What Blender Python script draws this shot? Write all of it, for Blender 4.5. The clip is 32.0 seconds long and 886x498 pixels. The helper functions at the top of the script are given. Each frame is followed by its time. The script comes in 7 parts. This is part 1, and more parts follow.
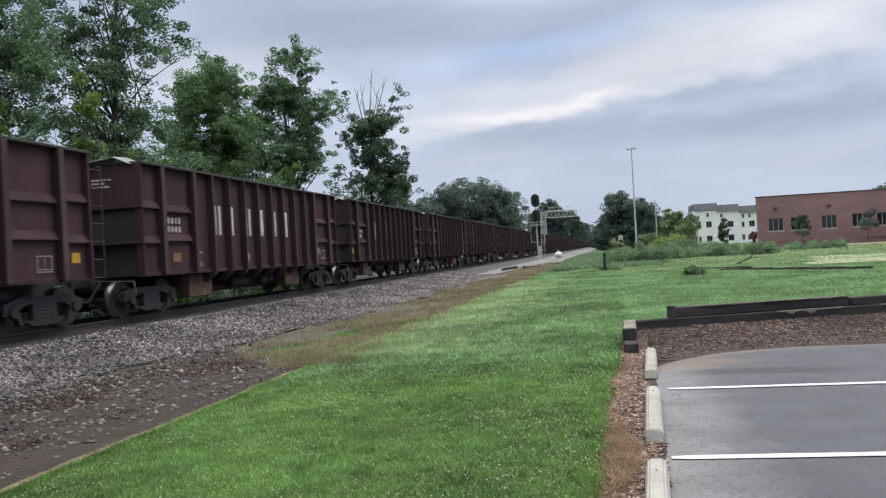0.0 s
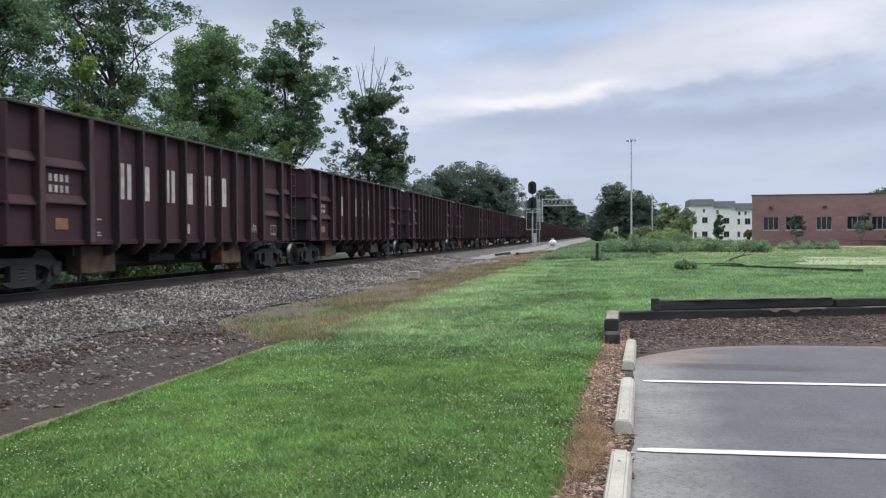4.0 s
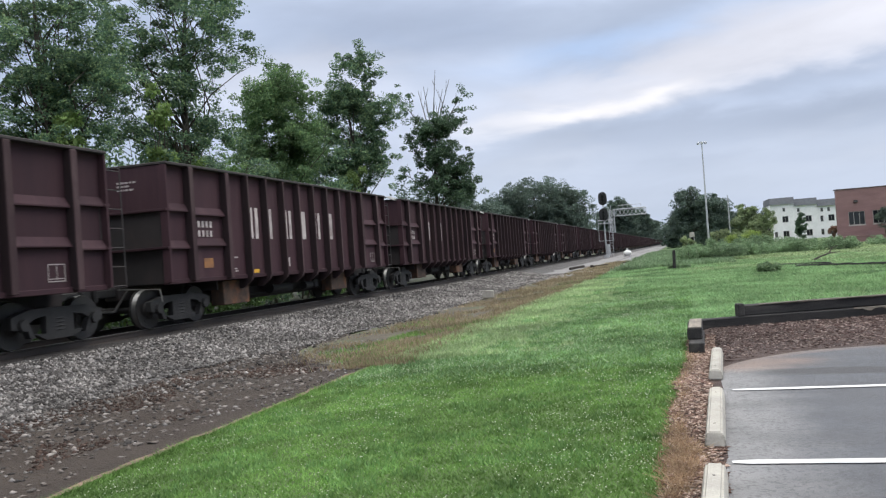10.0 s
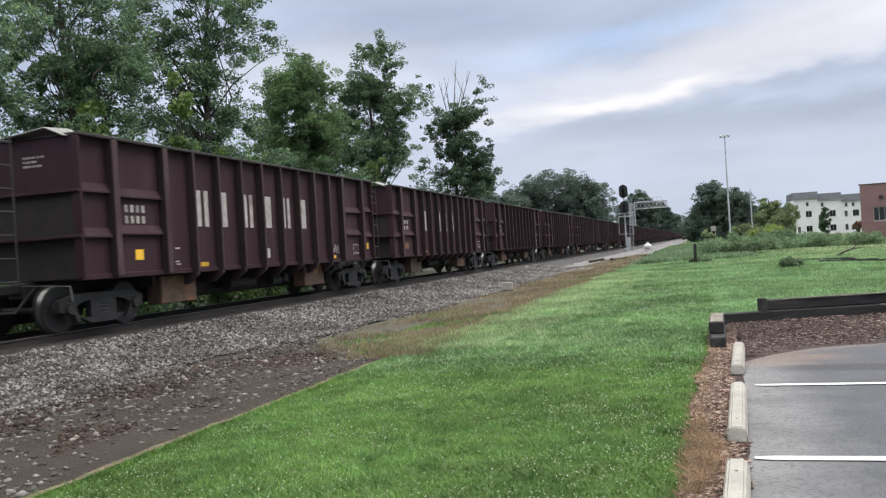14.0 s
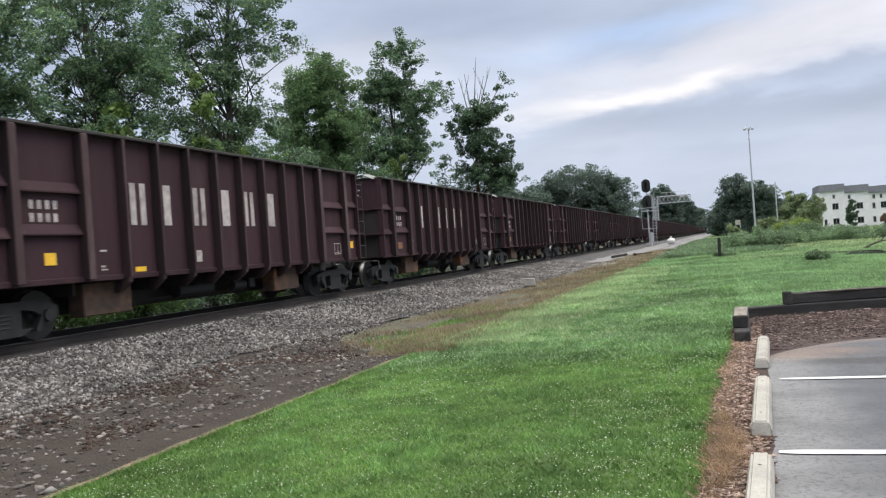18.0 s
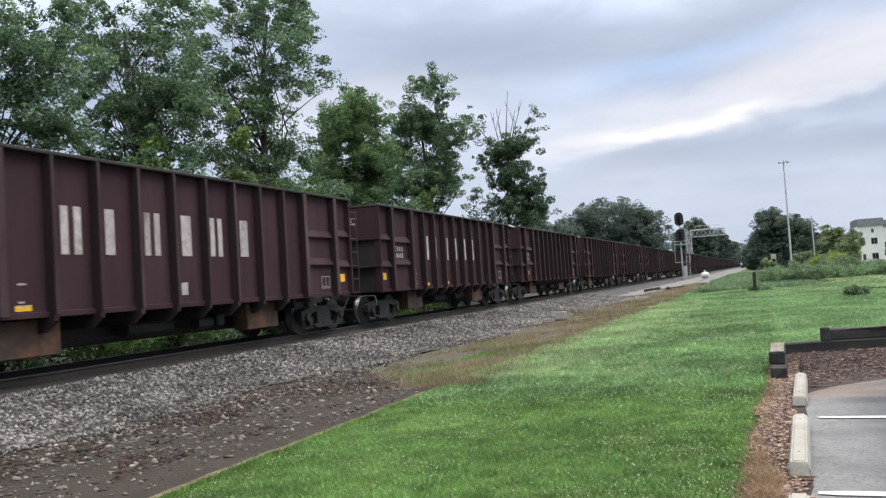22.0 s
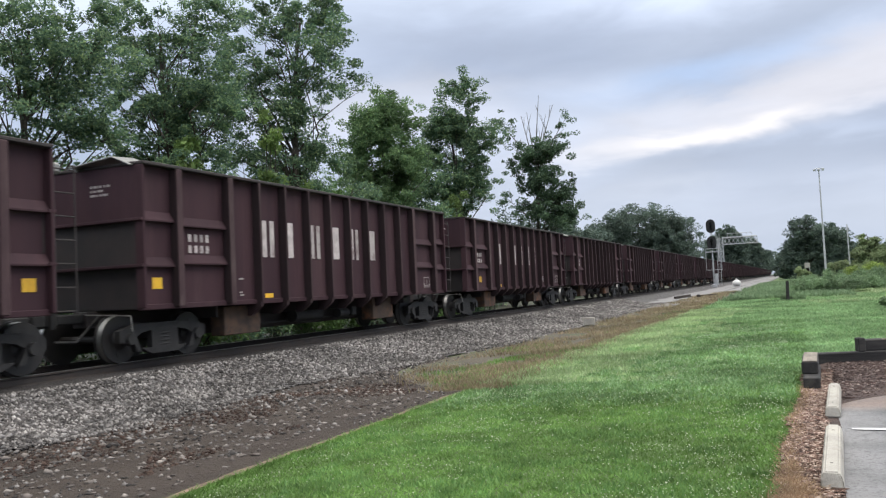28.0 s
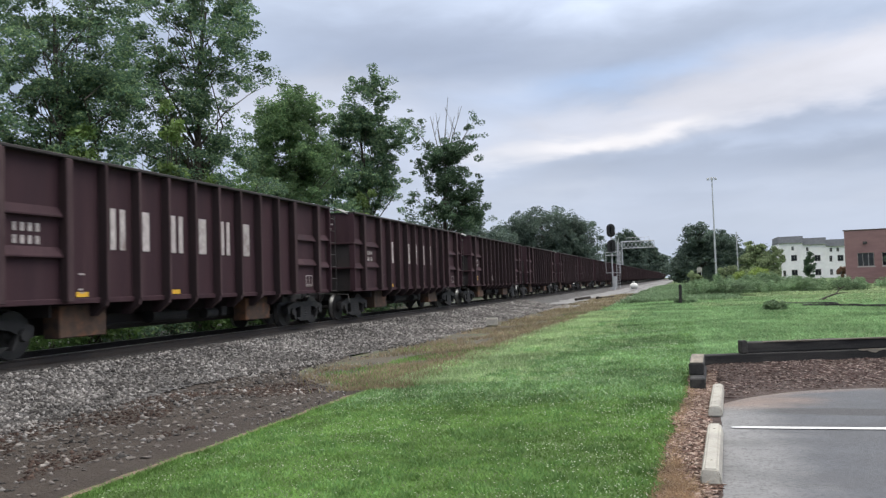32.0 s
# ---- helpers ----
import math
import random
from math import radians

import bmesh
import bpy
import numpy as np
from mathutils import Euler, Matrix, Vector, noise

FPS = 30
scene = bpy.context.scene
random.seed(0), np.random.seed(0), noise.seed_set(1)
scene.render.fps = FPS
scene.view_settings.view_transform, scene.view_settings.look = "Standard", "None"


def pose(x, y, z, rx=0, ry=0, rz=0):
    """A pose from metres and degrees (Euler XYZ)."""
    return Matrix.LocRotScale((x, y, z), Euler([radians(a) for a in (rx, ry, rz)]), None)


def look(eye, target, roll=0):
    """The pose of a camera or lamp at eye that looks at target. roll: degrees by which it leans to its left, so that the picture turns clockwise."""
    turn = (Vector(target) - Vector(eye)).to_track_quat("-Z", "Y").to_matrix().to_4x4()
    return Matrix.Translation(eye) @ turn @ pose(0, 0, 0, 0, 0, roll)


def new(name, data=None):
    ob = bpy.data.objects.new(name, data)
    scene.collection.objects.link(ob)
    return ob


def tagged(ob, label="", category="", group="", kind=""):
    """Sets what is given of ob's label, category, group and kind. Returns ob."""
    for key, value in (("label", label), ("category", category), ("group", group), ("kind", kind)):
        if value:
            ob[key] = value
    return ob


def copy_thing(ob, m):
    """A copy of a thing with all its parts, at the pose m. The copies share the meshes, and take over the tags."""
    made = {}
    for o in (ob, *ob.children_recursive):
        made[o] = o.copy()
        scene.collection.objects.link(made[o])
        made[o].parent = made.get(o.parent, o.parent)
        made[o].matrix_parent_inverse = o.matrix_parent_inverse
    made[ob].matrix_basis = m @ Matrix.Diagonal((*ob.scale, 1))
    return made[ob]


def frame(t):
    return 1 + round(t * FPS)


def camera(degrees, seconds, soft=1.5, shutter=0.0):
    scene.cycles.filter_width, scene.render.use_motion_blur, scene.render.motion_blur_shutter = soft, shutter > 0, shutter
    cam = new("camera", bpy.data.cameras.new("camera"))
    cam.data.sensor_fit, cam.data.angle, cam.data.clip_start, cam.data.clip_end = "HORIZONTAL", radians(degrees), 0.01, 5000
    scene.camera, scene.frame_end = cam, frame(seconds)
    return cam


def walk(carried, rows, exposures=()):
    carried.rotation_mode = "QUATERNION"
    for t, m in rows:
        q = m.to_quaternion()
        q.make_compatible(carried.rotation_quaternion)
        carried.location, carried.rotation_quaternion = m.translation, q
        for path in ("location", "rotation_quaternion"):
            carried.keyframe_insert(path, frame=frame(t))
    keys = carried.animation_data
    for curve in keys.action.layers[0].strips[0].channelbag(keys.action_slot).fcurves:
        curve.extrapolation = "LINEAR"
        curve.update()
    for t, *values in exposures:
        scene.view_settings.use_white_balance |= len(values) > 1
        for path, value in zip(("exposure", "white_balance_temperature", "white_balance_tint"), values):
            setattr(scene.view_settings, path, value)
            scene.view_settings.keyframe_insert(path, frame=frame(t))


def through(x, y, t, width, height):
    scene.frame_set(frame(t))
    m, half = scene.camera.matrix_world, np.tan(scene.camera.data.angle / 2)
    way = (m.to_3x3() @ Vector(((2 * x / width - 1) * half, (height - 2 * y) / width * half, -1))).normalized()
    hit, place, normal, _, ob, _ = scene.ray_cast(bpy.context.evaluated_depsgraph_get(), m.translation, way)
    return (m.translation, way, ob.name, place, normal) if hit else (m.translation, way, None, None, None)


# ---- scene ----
# t, x, y, z, pitch, roll, yaw of the hand-held camera beside the car park
PATH = [
    (0, -0.099, -0.127, 1.466, 0.32, 3.13, 11.45),
    (0.5, -0.113, -0.135, 1.455, -0.07, 2.46, 8.85),
    (1, -0.112, -0.135, 1.448, -0.41, 2.18, 7.15),
    (1.5, -0.074, -0.125, 1.458, -0.47, 2.57, 7.04),
    (2, -0.004, -0.088, 1.476, 0.20, 1.96, 8.19),
    (2.5, 0.015, -0.055, 1.475, 0.88, 1.10, 9.64),
    (3, 0.008, -0.037, 1.464, 1.05, 0.61, 10.05),
    (3.5, -0.004, -0.028, 1.456, 0.13, 0.40, 10.62),
    (4, 0.022, -0.032, 1.444, -0.93, 0.31, 11.13),
    (4.5, 0.005, -0.015, 1.454, -0.33, 1.81, 15.89),
    (6.5, 0.016, -0.000, 1.452, 1.81, 4.00, 14.32),
    (7, 0.018, 0.017, 1.446, 1.46, 3.53, 14.13),
    (7.5, 0.019, 0.002, 1.456, 1.14, 3.70, 14.95),
    (8, 0.013, 0.007, 1.453, 0.88, 3.72, 15.60),
    (8.5, 0.016, 0.003, 1.448, 0.84, 3.93, 15.88),
    (9, 0.021, 0.011, 1.449, 0.73, 4.10, 15.83),
    (9.5, 0.020, 0.008, 1.447, 0.68, 4.04, 15.89),
    (10, 0.018, -0.006, 1.447, 0.69, 4.04, 16.34),
    (10.5, 0.025, -0.014, 1.450, 0.69, 4.18, 17.11),
    (11, 0.014, 0.006, 1.447, 0.43, 4.18, 17.72),
    (11.5, 0.014, 0.004, 1.443, 0.29, 4.43, 18.29),
    (12, 0.008, 0.021, 1.444, 0.04, 4.69, 18.65),
    (12.5, 0.007, 0.012, 1.443, -0.29, 4.51, 18.38),
    (13, 0.005, 0.021, 1.439, -0.51, 4.49, 18.08),
    (13.5, -0.001, 0.015, 1.438, -0.49, 3.95, 17.74),
    (14, -0.003, 0.016, 1.440, 0.16, 3.43, 17.71),
    (14.5, -0.005, 0.032, 1.431, 0.43, 3.36, 18.18),
    (16.5, 0.002, 0.032, 1.426, -0.06, 3.45, 18.74),
    (17, 0.008, 0.022, 1.426, -0.36, 3.68, 18.28),
    (17.5, 0.017, 0.003, 1.428, -0.23, 3.86, 18.49),
    (18, 0.016, 0.019, 1.429, 0.05, 4.04, 19.31),
    (18.5, 0.016, 0.023, 1.427, 0.15, 3.89, 19.83),
    (19, 0.015, 0.032, 1.426, 0.36, 3.86, 20.11),
    (19.5, 0.016, 0.035, 1.427, 0.73, 4.09, 20.35),
    (20, 0.006, 0.011, 1.431, 1.00, 3.96, 20.44),
    (20.5, 0.010, 0.023, 1.430, 1.26, 3.75, 20.53),
    (21, 0.013, 0.040, 1.428, 1.49, 3.71, 20.53),
    (21.5, 0.019, 0.020, 1.428, 1.98, 3.70, 20.77),
    (22, 0.019, 0.006, 1.433, 2.53, 3.64, 21.54),
    (22.5, 0.009, 0.026, 1.426, 2.23, 3.45, 21.77),
    (23, 0.010, 0.032, 1.426, 1.74, 3.43, 21.60),
    (23.5, 0.002, 0.026, 1.422, 1.49, 3.47, 22.79),
    (24, -0.002, 0.002, 1.420, 1.94, 2.32, 24.17),
    (24.5, 0.003, 0.019, 1.423, 2.96, 1.30, 24.26),
    (25, 0.003, 0.013, 1.428, 3.39, 1.65, 24.01),
    (25.5, 0.009, 0.016, 1.421, 3.43, 1.98, 23.68),
    (27.5, 0.019, 0.014, 1.427, 3.33, 2.06, 23.65),
    (28, 0.015, 0.021, 1.418, 2.92, 2.72, 23.56),
    (28.5, 0.015, 0.021, 1.421, 2.87, 3.25, 24.05),
    (29, 0.023, 0.030, 1.418, 2.84, 3.37, 23.91),
    (29.5, 0.023, 0.016, 1.423, 2.71, 3.24, 23.38),
    (30, 0.025, 0.030, 1.422, 2.68, 3.29, 22.55),
    (30.5, 0.026, 0.028, 1.420, 2.72, 3.28, 22.18),
    (31, 0.025, 0.020, 1.423, 3.29, 3.43, 22.34),
    (31.5, 0.043, 0.019, 1.426, 3.47, 2.82, 20.46),
    (32, 0.062, 0.015, 1.435, 2.57, 1.85, 16.80),
]
cam = camera(58.38, 32.0, soft=1.25, shutter=0.15)
walk(cam, [(t, pose(x, y, z, 90 + p, r, w)) for t, x, y, z, p, r, w in PATH], [(0, 0.06, 6350, 10), (1, -0.09, 6220, 10), (2, 0.07, 6220, 10), (4, 0.1, 6260, 10), (7, 0.14, 6260, 10), (10, 0.2, 6330, 10), (13, 0.21, 6480, 10), (20, 0.24, 6480, 10), (24, 0.27, 6480, 10), (25, 0.23, 6480, 10), (29, 0.26, 6450, 10), (32, 0.13, 6400, 10)])

# ---- world: broken overcast, brighter overhead, a bright gap low in the distance ----
world = bpy.data.worlds.new("overcast")
scene.world = world
world.use_nodes = True


def build_world():
    nt = world.node_tree
    nd, lk = nt.nodes, nt.links
    nd.clear()
    out, bg = nd.new("ShaderNodeOutputWorld"), nd.new("ShaderNodeBackground")
    lk.new(bg.outputs[0], out.inputs[0])

    def m(op, a, b=0.0, c=None):
        n = nd.new("ShaderNodeMath")
        n.operation = op
        for i, v in enumerate((a, b) if c is None else (a, b, c)):
            if isinstance(v, (int, float)):
                n.inputs[i].default_value = v
            else:
                lk.new(v, n.inputs[i])
        return n.outputs[0]

    def ramp(fac, stops):
        n = nd.new("ShaderNodeValToRGB")
        e = n.color_ramp.elements
        while len(e) < len(stops):
            e.new(0.5)
        for el, (p, c) in zip(e, stops):
            el.position, el.color = p, (*c, 1)
        lk.new(fac, n.inputs[0])
        return n.outputs[0]

    def mix(fac, a, b, kind="MIX"):
        n = nd.new("ShaderNodeMix")
        n.data_type, n.blend_type = "RGBA", kind
        for i, v in ((0, fac), (6, a), (7, b)):
            if isinstance(v, (int, float)):
                n.inputs[i].default_value = v
            elif isinstance(v, tuple):
                n.inputs[i].default_value = (*v, 1)
            else:
                lk.new(v, n.inputs[i])
        return n.outputs[2]

    tc, sep = nd.new("ShaderNodeTexCoord"), nd.new("ShaderNodeSeparateXYZ")
    lk.new(tc.outputs["Generated"], sep.inputs[0])
    x, y, z = sep.outputs
    up = m("MAXIMUM", z, 0.0)
    comb = nd.new("ShaderNodeCombineXYZ")
    lk.new(x, comb.inputs[0])
    lk.new(y, comb.inputs[1])
    lk.new(m("MULTIPLY", m("POWER", up, 0.9), 3.0), comb.inputs[2])

    def cloud(scale, detail, rough, off, dist=0.4):
        mp, n = nd.new("ShaderNodeMapping"), nd.new("ShaderNodeTexNoise")
        mp.inputs["Location"].default_value = (off, off * 0.7, 0)
        lk.new(comb.outputs[0], mp.inputs[0])
        lk.new(mp.outputs[0], n.inputs["Vector"])
        n.inputs["Scale"].default_value, n.inputs["Detail"].default_value = scale, detail
        n.inputs["Roughness"].default_value, n.inputs["Distortion"].default_value = rough, dist
        return n.outputs["Fac"]

    big, fine = cloud(2.1, 4, 0.48, 3.1, 0.3), cloud(5.2, 5, 0.52, 8.4, 0.35)
    mixn = m("ADD", m("MULTIPLY", big, 0.7), m("MULTIPLY", fine, 0.3))
    clouds = ramp(mixn, [(0.38, SKY_DARK), (0.47, SKY_MID), (0.54, SKY_LIGHT), (0.62, SKY_PALE)])
    sky = nd.new("ShaderNodeTexSky")
    sky.sky_type, sky.sun_disc = "NISHITA", False
    sky.sun_elevation, sky.sun_rotation = radians(52), radians(115)
    blue = mix(1.0, sky.outputs[0], (0.07, 0.07, 0.07), "MULTIPLY")
    gap = ramp(cloud(1.6, 4, 0.5, 15.7), [(0.5, (0, 0, 0)), (0.62, (1, 1, 1))])
    col = mix(m("MULTIPLY", gap, 0.35), clouds, blue)
    # cloud decks over the end of the line, in azimuth and height, their edges broken up by noise
    az = m("ARCTAN2", x, y)
    soft, curl = cloud(4.0, 4, 0.5, 21.3, 0.2), cloud(9.0, 4, 0.55, 33.9, 0.4)
    aw = m("ADD", az, m("MULTIPLY_ADD", soft, 0.30, -0.15))
    ew = m("ADD", z, m("ADD", m("MULTIPLY_ADD", big, 0.05, -0.025), m("MULTIPLY_ADD", curl, 0.042, -0.021)))

    def deck(col, a0, e0, ra, re, tilt, strength, colour, square=2.0):
        da = m("SUBTRACT", aw, a0)
        de = m("SUBTRACT", m("SUBTRACT", ew, e0), m("MULTIPLY", da, tilt))
        q = m("ADD", m("POWER", m("ABSOLUTE", m("DIVIDE", da, ra)), square), m("POWER", m("ABSOLUTE", m("DIVIDE", de, re)), square))
        return mix(m("MULTIPLY", m("POWER", 2.718, m("MULTIPLY", q, -1.0)), strength), col, colour)

    for row in DECKS:
        col = deck(col, *row)
    billow = m("MULTIPLY_ADD", m("ADD", m("MULTIPLY", curl, 0.5), m("MULTIPLY", fine, 0.5)), 0.5, 0.75)
    col = mix(1.0, col, billow, "MULTIPLY")
    # pale haze at the horizon
    haze = m("POWER", 2.718, m("MULTIPLY", up, -9.0))
    col = mix(m("MULTIPLY", haze, 0.75), col, SKY_HAZE)
    high = m("MINIMUM", m("MAXIMUM", m("MULTIPLY_ADD", z, 1.8, -0.45), 0.0), 1.0)
    col = mix(high, col, (0.60, 0.585, 0.55))
    lk.new(col, bg.inputs[0])
    # an overcast sky is about three times as bright overhead as at the horizon
    gain = m("MULTIPLY_ADD", m("POWER", m("MINIMUM", m("MAXIMUM", m("MULTIPLY_ADD", z, 1.35, -0.35), 0.0), 1.0), 1.0), ZENITH, 1.0)
    lk.new(m("MULTIPLY", gain, SKY_GAIN), bg.inputs[1])


SKY_DARK, SKY_MID, SKY_LIGHT = (0.36, 0.43, 0.57), (0.42, 0.50, 0.65), (0.50, 0.58, 0.74)
SKY_PALE, SKY_HAZE = (0.58, 0.66, 0.81), (0.56, 0.61, 0.71)
LILAC, GREY_BASE, SLATE = (0.50, 0.555, 0.665), (0.36, 0.42, 0.54), (0.31, 0.37, 0.50)
BLUE_AIR, PALE_BAND, WHITE = (0.43, 0.575, 0.83), (0.75, 0.75, 0.81), (0.99, 0.955, 0.955)
# azimuth, height, half width, half height, tilt, strength, colour, squareness
DECKS = [
    (0.0, 0.10, 0.60, 0.060, 0.0, 0.75, LILAC, 4.0),
    (-0.46, 0.22, 0.20, 0.045, 0.05, 0.6, PALE_BAND, 2.0),
    (-0.33, 0.295, 0.26, 0.040, -0.05, 0.85, SLATE, 2.4),
    (0.02, 0.285, 0.20, 0.034, 0.06, 0.8, GREY_BASE, 2.4),
    (-0.04, 0.243, 0.17, 0.015, 0.09, 0.8, BLUE_AIR, 2.0),
    (0.26, 0.232, 0.22, 0.034, 0.03, 0.95, (0.79, 0.78, 0.83), 3.0),
    (0.02, 0.198, 0.30, 0.024, 0.10, 0.9, PALE_BAND, 3.0),
    (-0.26, 0.190, 0.12, 0.030, 0.04, 0.6, (0.63, 0.69, 0.82), 2.0),
    (0.31, 0.222, 0.07, 0.014, 0.12, 0.6, GREY_BASE, 2.0),
    (0.10, 0.176, 0.14, 0.008, 0.10, 0.6, GREY_BASE, 2.0),
    (-0.11, 0.163, 0.125, 0.0115, 0.075, 1.0, WHITE, 2.6),
    (-0.01, 0.176, 0.05, 0.009, 0.10, 0.9, WHITE, 2.0),
    (0.26, 0.146, 0.28, 0.020, 0.045, 0.85, GREY_BASE, 3.0),
    (-0.06, 0.135, 0.11, 0.011, 0.08, 0.55, GREY_BASE, 2.0),
    (-0.14, 0.116, 0.07, 0.012, 0.05, 0.5, (0.60, 0.645, 0.74), 2.0),
    (0.24, 0.096, 0.14, 0.011, 0.04, 0.55, (0.60, 0.645, 0.74), 2.0),
    (0.05, 0.098, 0.10, 0.010, 0.03, 0.4, (0.42, 0.48, 0.60), 2.0),
]
ZENITH, SKY_GAIN = 3.2, 1.0
build_world()
sun = new("sun", bpy.data.lights.new("sun", "SUN"))
sun.data.energy, sun.data.angle, sun.data.color = 1.3, radians(35), (1.0, 0.96, 0.9)
sun.matrix_world = look((28, 14, 42), (0, 0, 0))


# ---- materials ----
def mat(name, c1, c2, scale=4.0, rough=0.8, bump=0.3, grain=60.0, c3=None, metal=0.0, spread=0.0, stretch=(1, 1, 1), dist=0.02, world_space=False, spec=0.5):
    """Two colours in a broad noise, a third in stains, fine grain on all, and relief."""
    mt = bpy.data.materials.new(name)
    mt.use_nodes = True
    nt = mt.node_tree
    nd, lk = nt.nodes, nt.links
    b = nd["Principled BSDF"]
    b.inputs["Metallic"].default_value = metal
    b.inputs["Specular IOR Level"].default_value = spec
    tc, mp = nd.new("ShaderNodeTexCoord"), nd.new("ShaderNodeMapping")
    mp.inputs["Scale"].default_value = stretch
    info = nd.new("ShaderNodeObjectInfo")
    if world_space:
        geo = nd.new("ShaderNodeNewGeometry")
        lk.new(geo.outputs["Position"], mp.inputs["Vector"])
    else:
        add = nd.new("ShaderNodeVectorMath")
        add.operation = "MULTIPLY_ADD"
        add.inputs[1].default_value = (37, 53, 29)
        lk.new(info.outputs["Random"], add.inputs[0])
        lk.new(tc.outputs["Object"], add.inputs[2])
        lk.new(add.outputs[0], mp.inputs["Vector"])

    def noise_node(s, d=4, r=0.6):
        n = nd.new("ShaderNodeTexNoise")
        n.inputs["Scale"].default_value, n.inputs["Detail"].default_value, n.inputs["Roughness"].default_value = s, d, r
        lk.new(mp.outputs[0], n.inputs["Vector"])
        return n.outputs["Fac"]

    def ramp(fac, a, bb):
        n = nd.new("ShaderNodeMapRange")
        n.inputs["From Min"].default_value, n.inputs["From Max"].default_value = a, bb
        lk.new(fac, n.inputs["Value"])
        return n.outputs[0]

    def mix(fac, a, bb, kind="MIX"):
        n = nd.new("ShaderNodeMix")
        n.data_type, n.blend_type = "RGBA", kind
        for i, v in ((0, fac), (6, a), (7, bb)):
            if isinstance(v, (int, float)):
                n.inputs[i].default_value = v
            elif isinstance(v, tuple):
                n.inputs[i].default_value = (*v, 1)
            else:
                lk.new(v, n.inputs[i])
        return n.outputs[2]

    col = mix(ramp(noise_node(scale), 0.35, 0.65), c1, c2)
    if c3:
        col = mix(ramp(noise_node(scale * 0.37, 6, 0.7), 0.52, 0.72), col, c3)
    g = noise_node(grain, 3, 0.7)
    grey = nd.new("ShaderNodeMapRange")
    grey.inputs["To Min"].default_value, grey.inputs["To Max"].default_value = 0.72, 1.28
    lk.new(g, grey.inputs["Value"])
    col = mix(1.0, col, grey.outputs[0], "MULTIPLY")
    if spread:
        sp = nd.new("ShaderNodeMapRange")
        sp.inputs["To Min"].default_value, sp.inputs["To Max"].default_value = 1 - spread, 1 + spread
        lk.new(info.outputs["Random"], sp.inputs["Value"])
        col = mix(1.0, col, sp.outputs[0], "MULTIPLY")
    lk.new(col, b.inputs["Base Color"])
    rr = nd.new("ShaderNodeMapRange")
    rr.inputs["To Min"].default_value, rr.inputs["To Max"].default_value = max(rough - 0.12, 0.02), min(rough + 0.12, 1)
    lk.new(g, rr.inputs["Value"])
    lk.new(rr.outputs[0], b.inputs["Roughness"])
    if bump:
        bp = nd.new("ShaderNodeBump")
        bp.inputs["Strength"].default_value, bp.inputs["Distance"].default_value = bump, dist
        lk.new(g, bp.inputs["Height"])
        lk.new(bp.outputs[0], b.inputs["Normal"])
    return mt


def leaf_mat(name, c1, c2, c3, through=0.35, gloss=0.6, mottle=3.2):
    """Small pieces, each of its own shade; leaves let some light through."""
    mt = bpy.data.materials.new(name)
    mt.use_nodes = True
    nd, lk = mt.node_tree.nodes, mt.node_tree.links
    b = nd["Principled BSDF"]
    geo, r = nd.new("ShaderNodeNewGeometry"), nd.new("ShaderNodeValToRGB")
    e = r.color_ramp.elements
    e.new(0.5)
    for el, (p, c) in zip(e, ((0.0, c1), (0.55, c2), (1.0, c3))):
        el.position, el.color = p, (*c, 1)
    lk.new(geo.outputs["Random Per Island"], r.inputs[0])
    n = nd.new("ShaderNodeTexNoise")
    n.inputs["Scale"].default_value = 0.45
    lk.new(geo.outputs["Position"], n.inputs["Vector"])
    mr = nd.new("ShaderNodeMapRange")
    mr.inputs["From Min"].default_value, mr.inputs["From Max"].default_value = 0.3, 0.7
    mr.inputs["To Min"].default_value, mr.inputs["To Max"].default_value = 0.65, 1.4
    lk.new(n.outputs["Fac"], mr.inputs["Value"])
    patch, pr = nd.new("ShaderNodeTexNoise"), nd.new("ShaderNodeMapRange")
    patch.inputs["Scale"].default_value, patch.inputs["Detail"].default_value = mottle, 4
    lk.new(geo.outputs["Position"], patch.inputs["Vector"])
    pr.inputs["From Min"].default_value, pr.inputs["From Max"].default_value = 0.32, 0.68
    pr.inputs["To Min"].default_value, pr.inputs["To Max"].default_value = 0.74, 1.28
    lk.new(patch.outputs["Fac"], pr.inputs["Value"])
    both = nd.new("ShaderNodeMath")
    both.operation = "MULTIPLY"
    lk.new(mr.outputs[0], both.inputs[0])
    lk.new(pr.outputs[0], both.inputs[1])
    mx = nd.new("ShaderNodeMix")
    mx.data_type, mx.blend_type = "RGBA", "MULTIPLY"
    mx.inputs[0].default_value = 1.0
    lk.new(r.outputs[0], mx.inputs[6])
    lk.new(both.outputs[0], mx.inputs[7])
    lk.new(mx.outputs[2], b.inputs["Base Color"])
    b.inputs["Roughness"].default_value = gloss
    b.inputs["Specular IOR Level"].default_value = 0.25
    tr, ms = nd.new("ShaderNodeBsdfTranslucent"), nd.new("ShaderNodeMixShader")
    lk.new(mx.outputs[2], tr.inputs[0])
    ms.inputs[0].default_value = through
    lk.new(b.outputs[0], ms.inputs[1])
    lk.new(tr.outputs[0], ms.inputs[2])
    lk.new(ms.outputs[0], nd["Material Output"].inputs[0])
    return mt


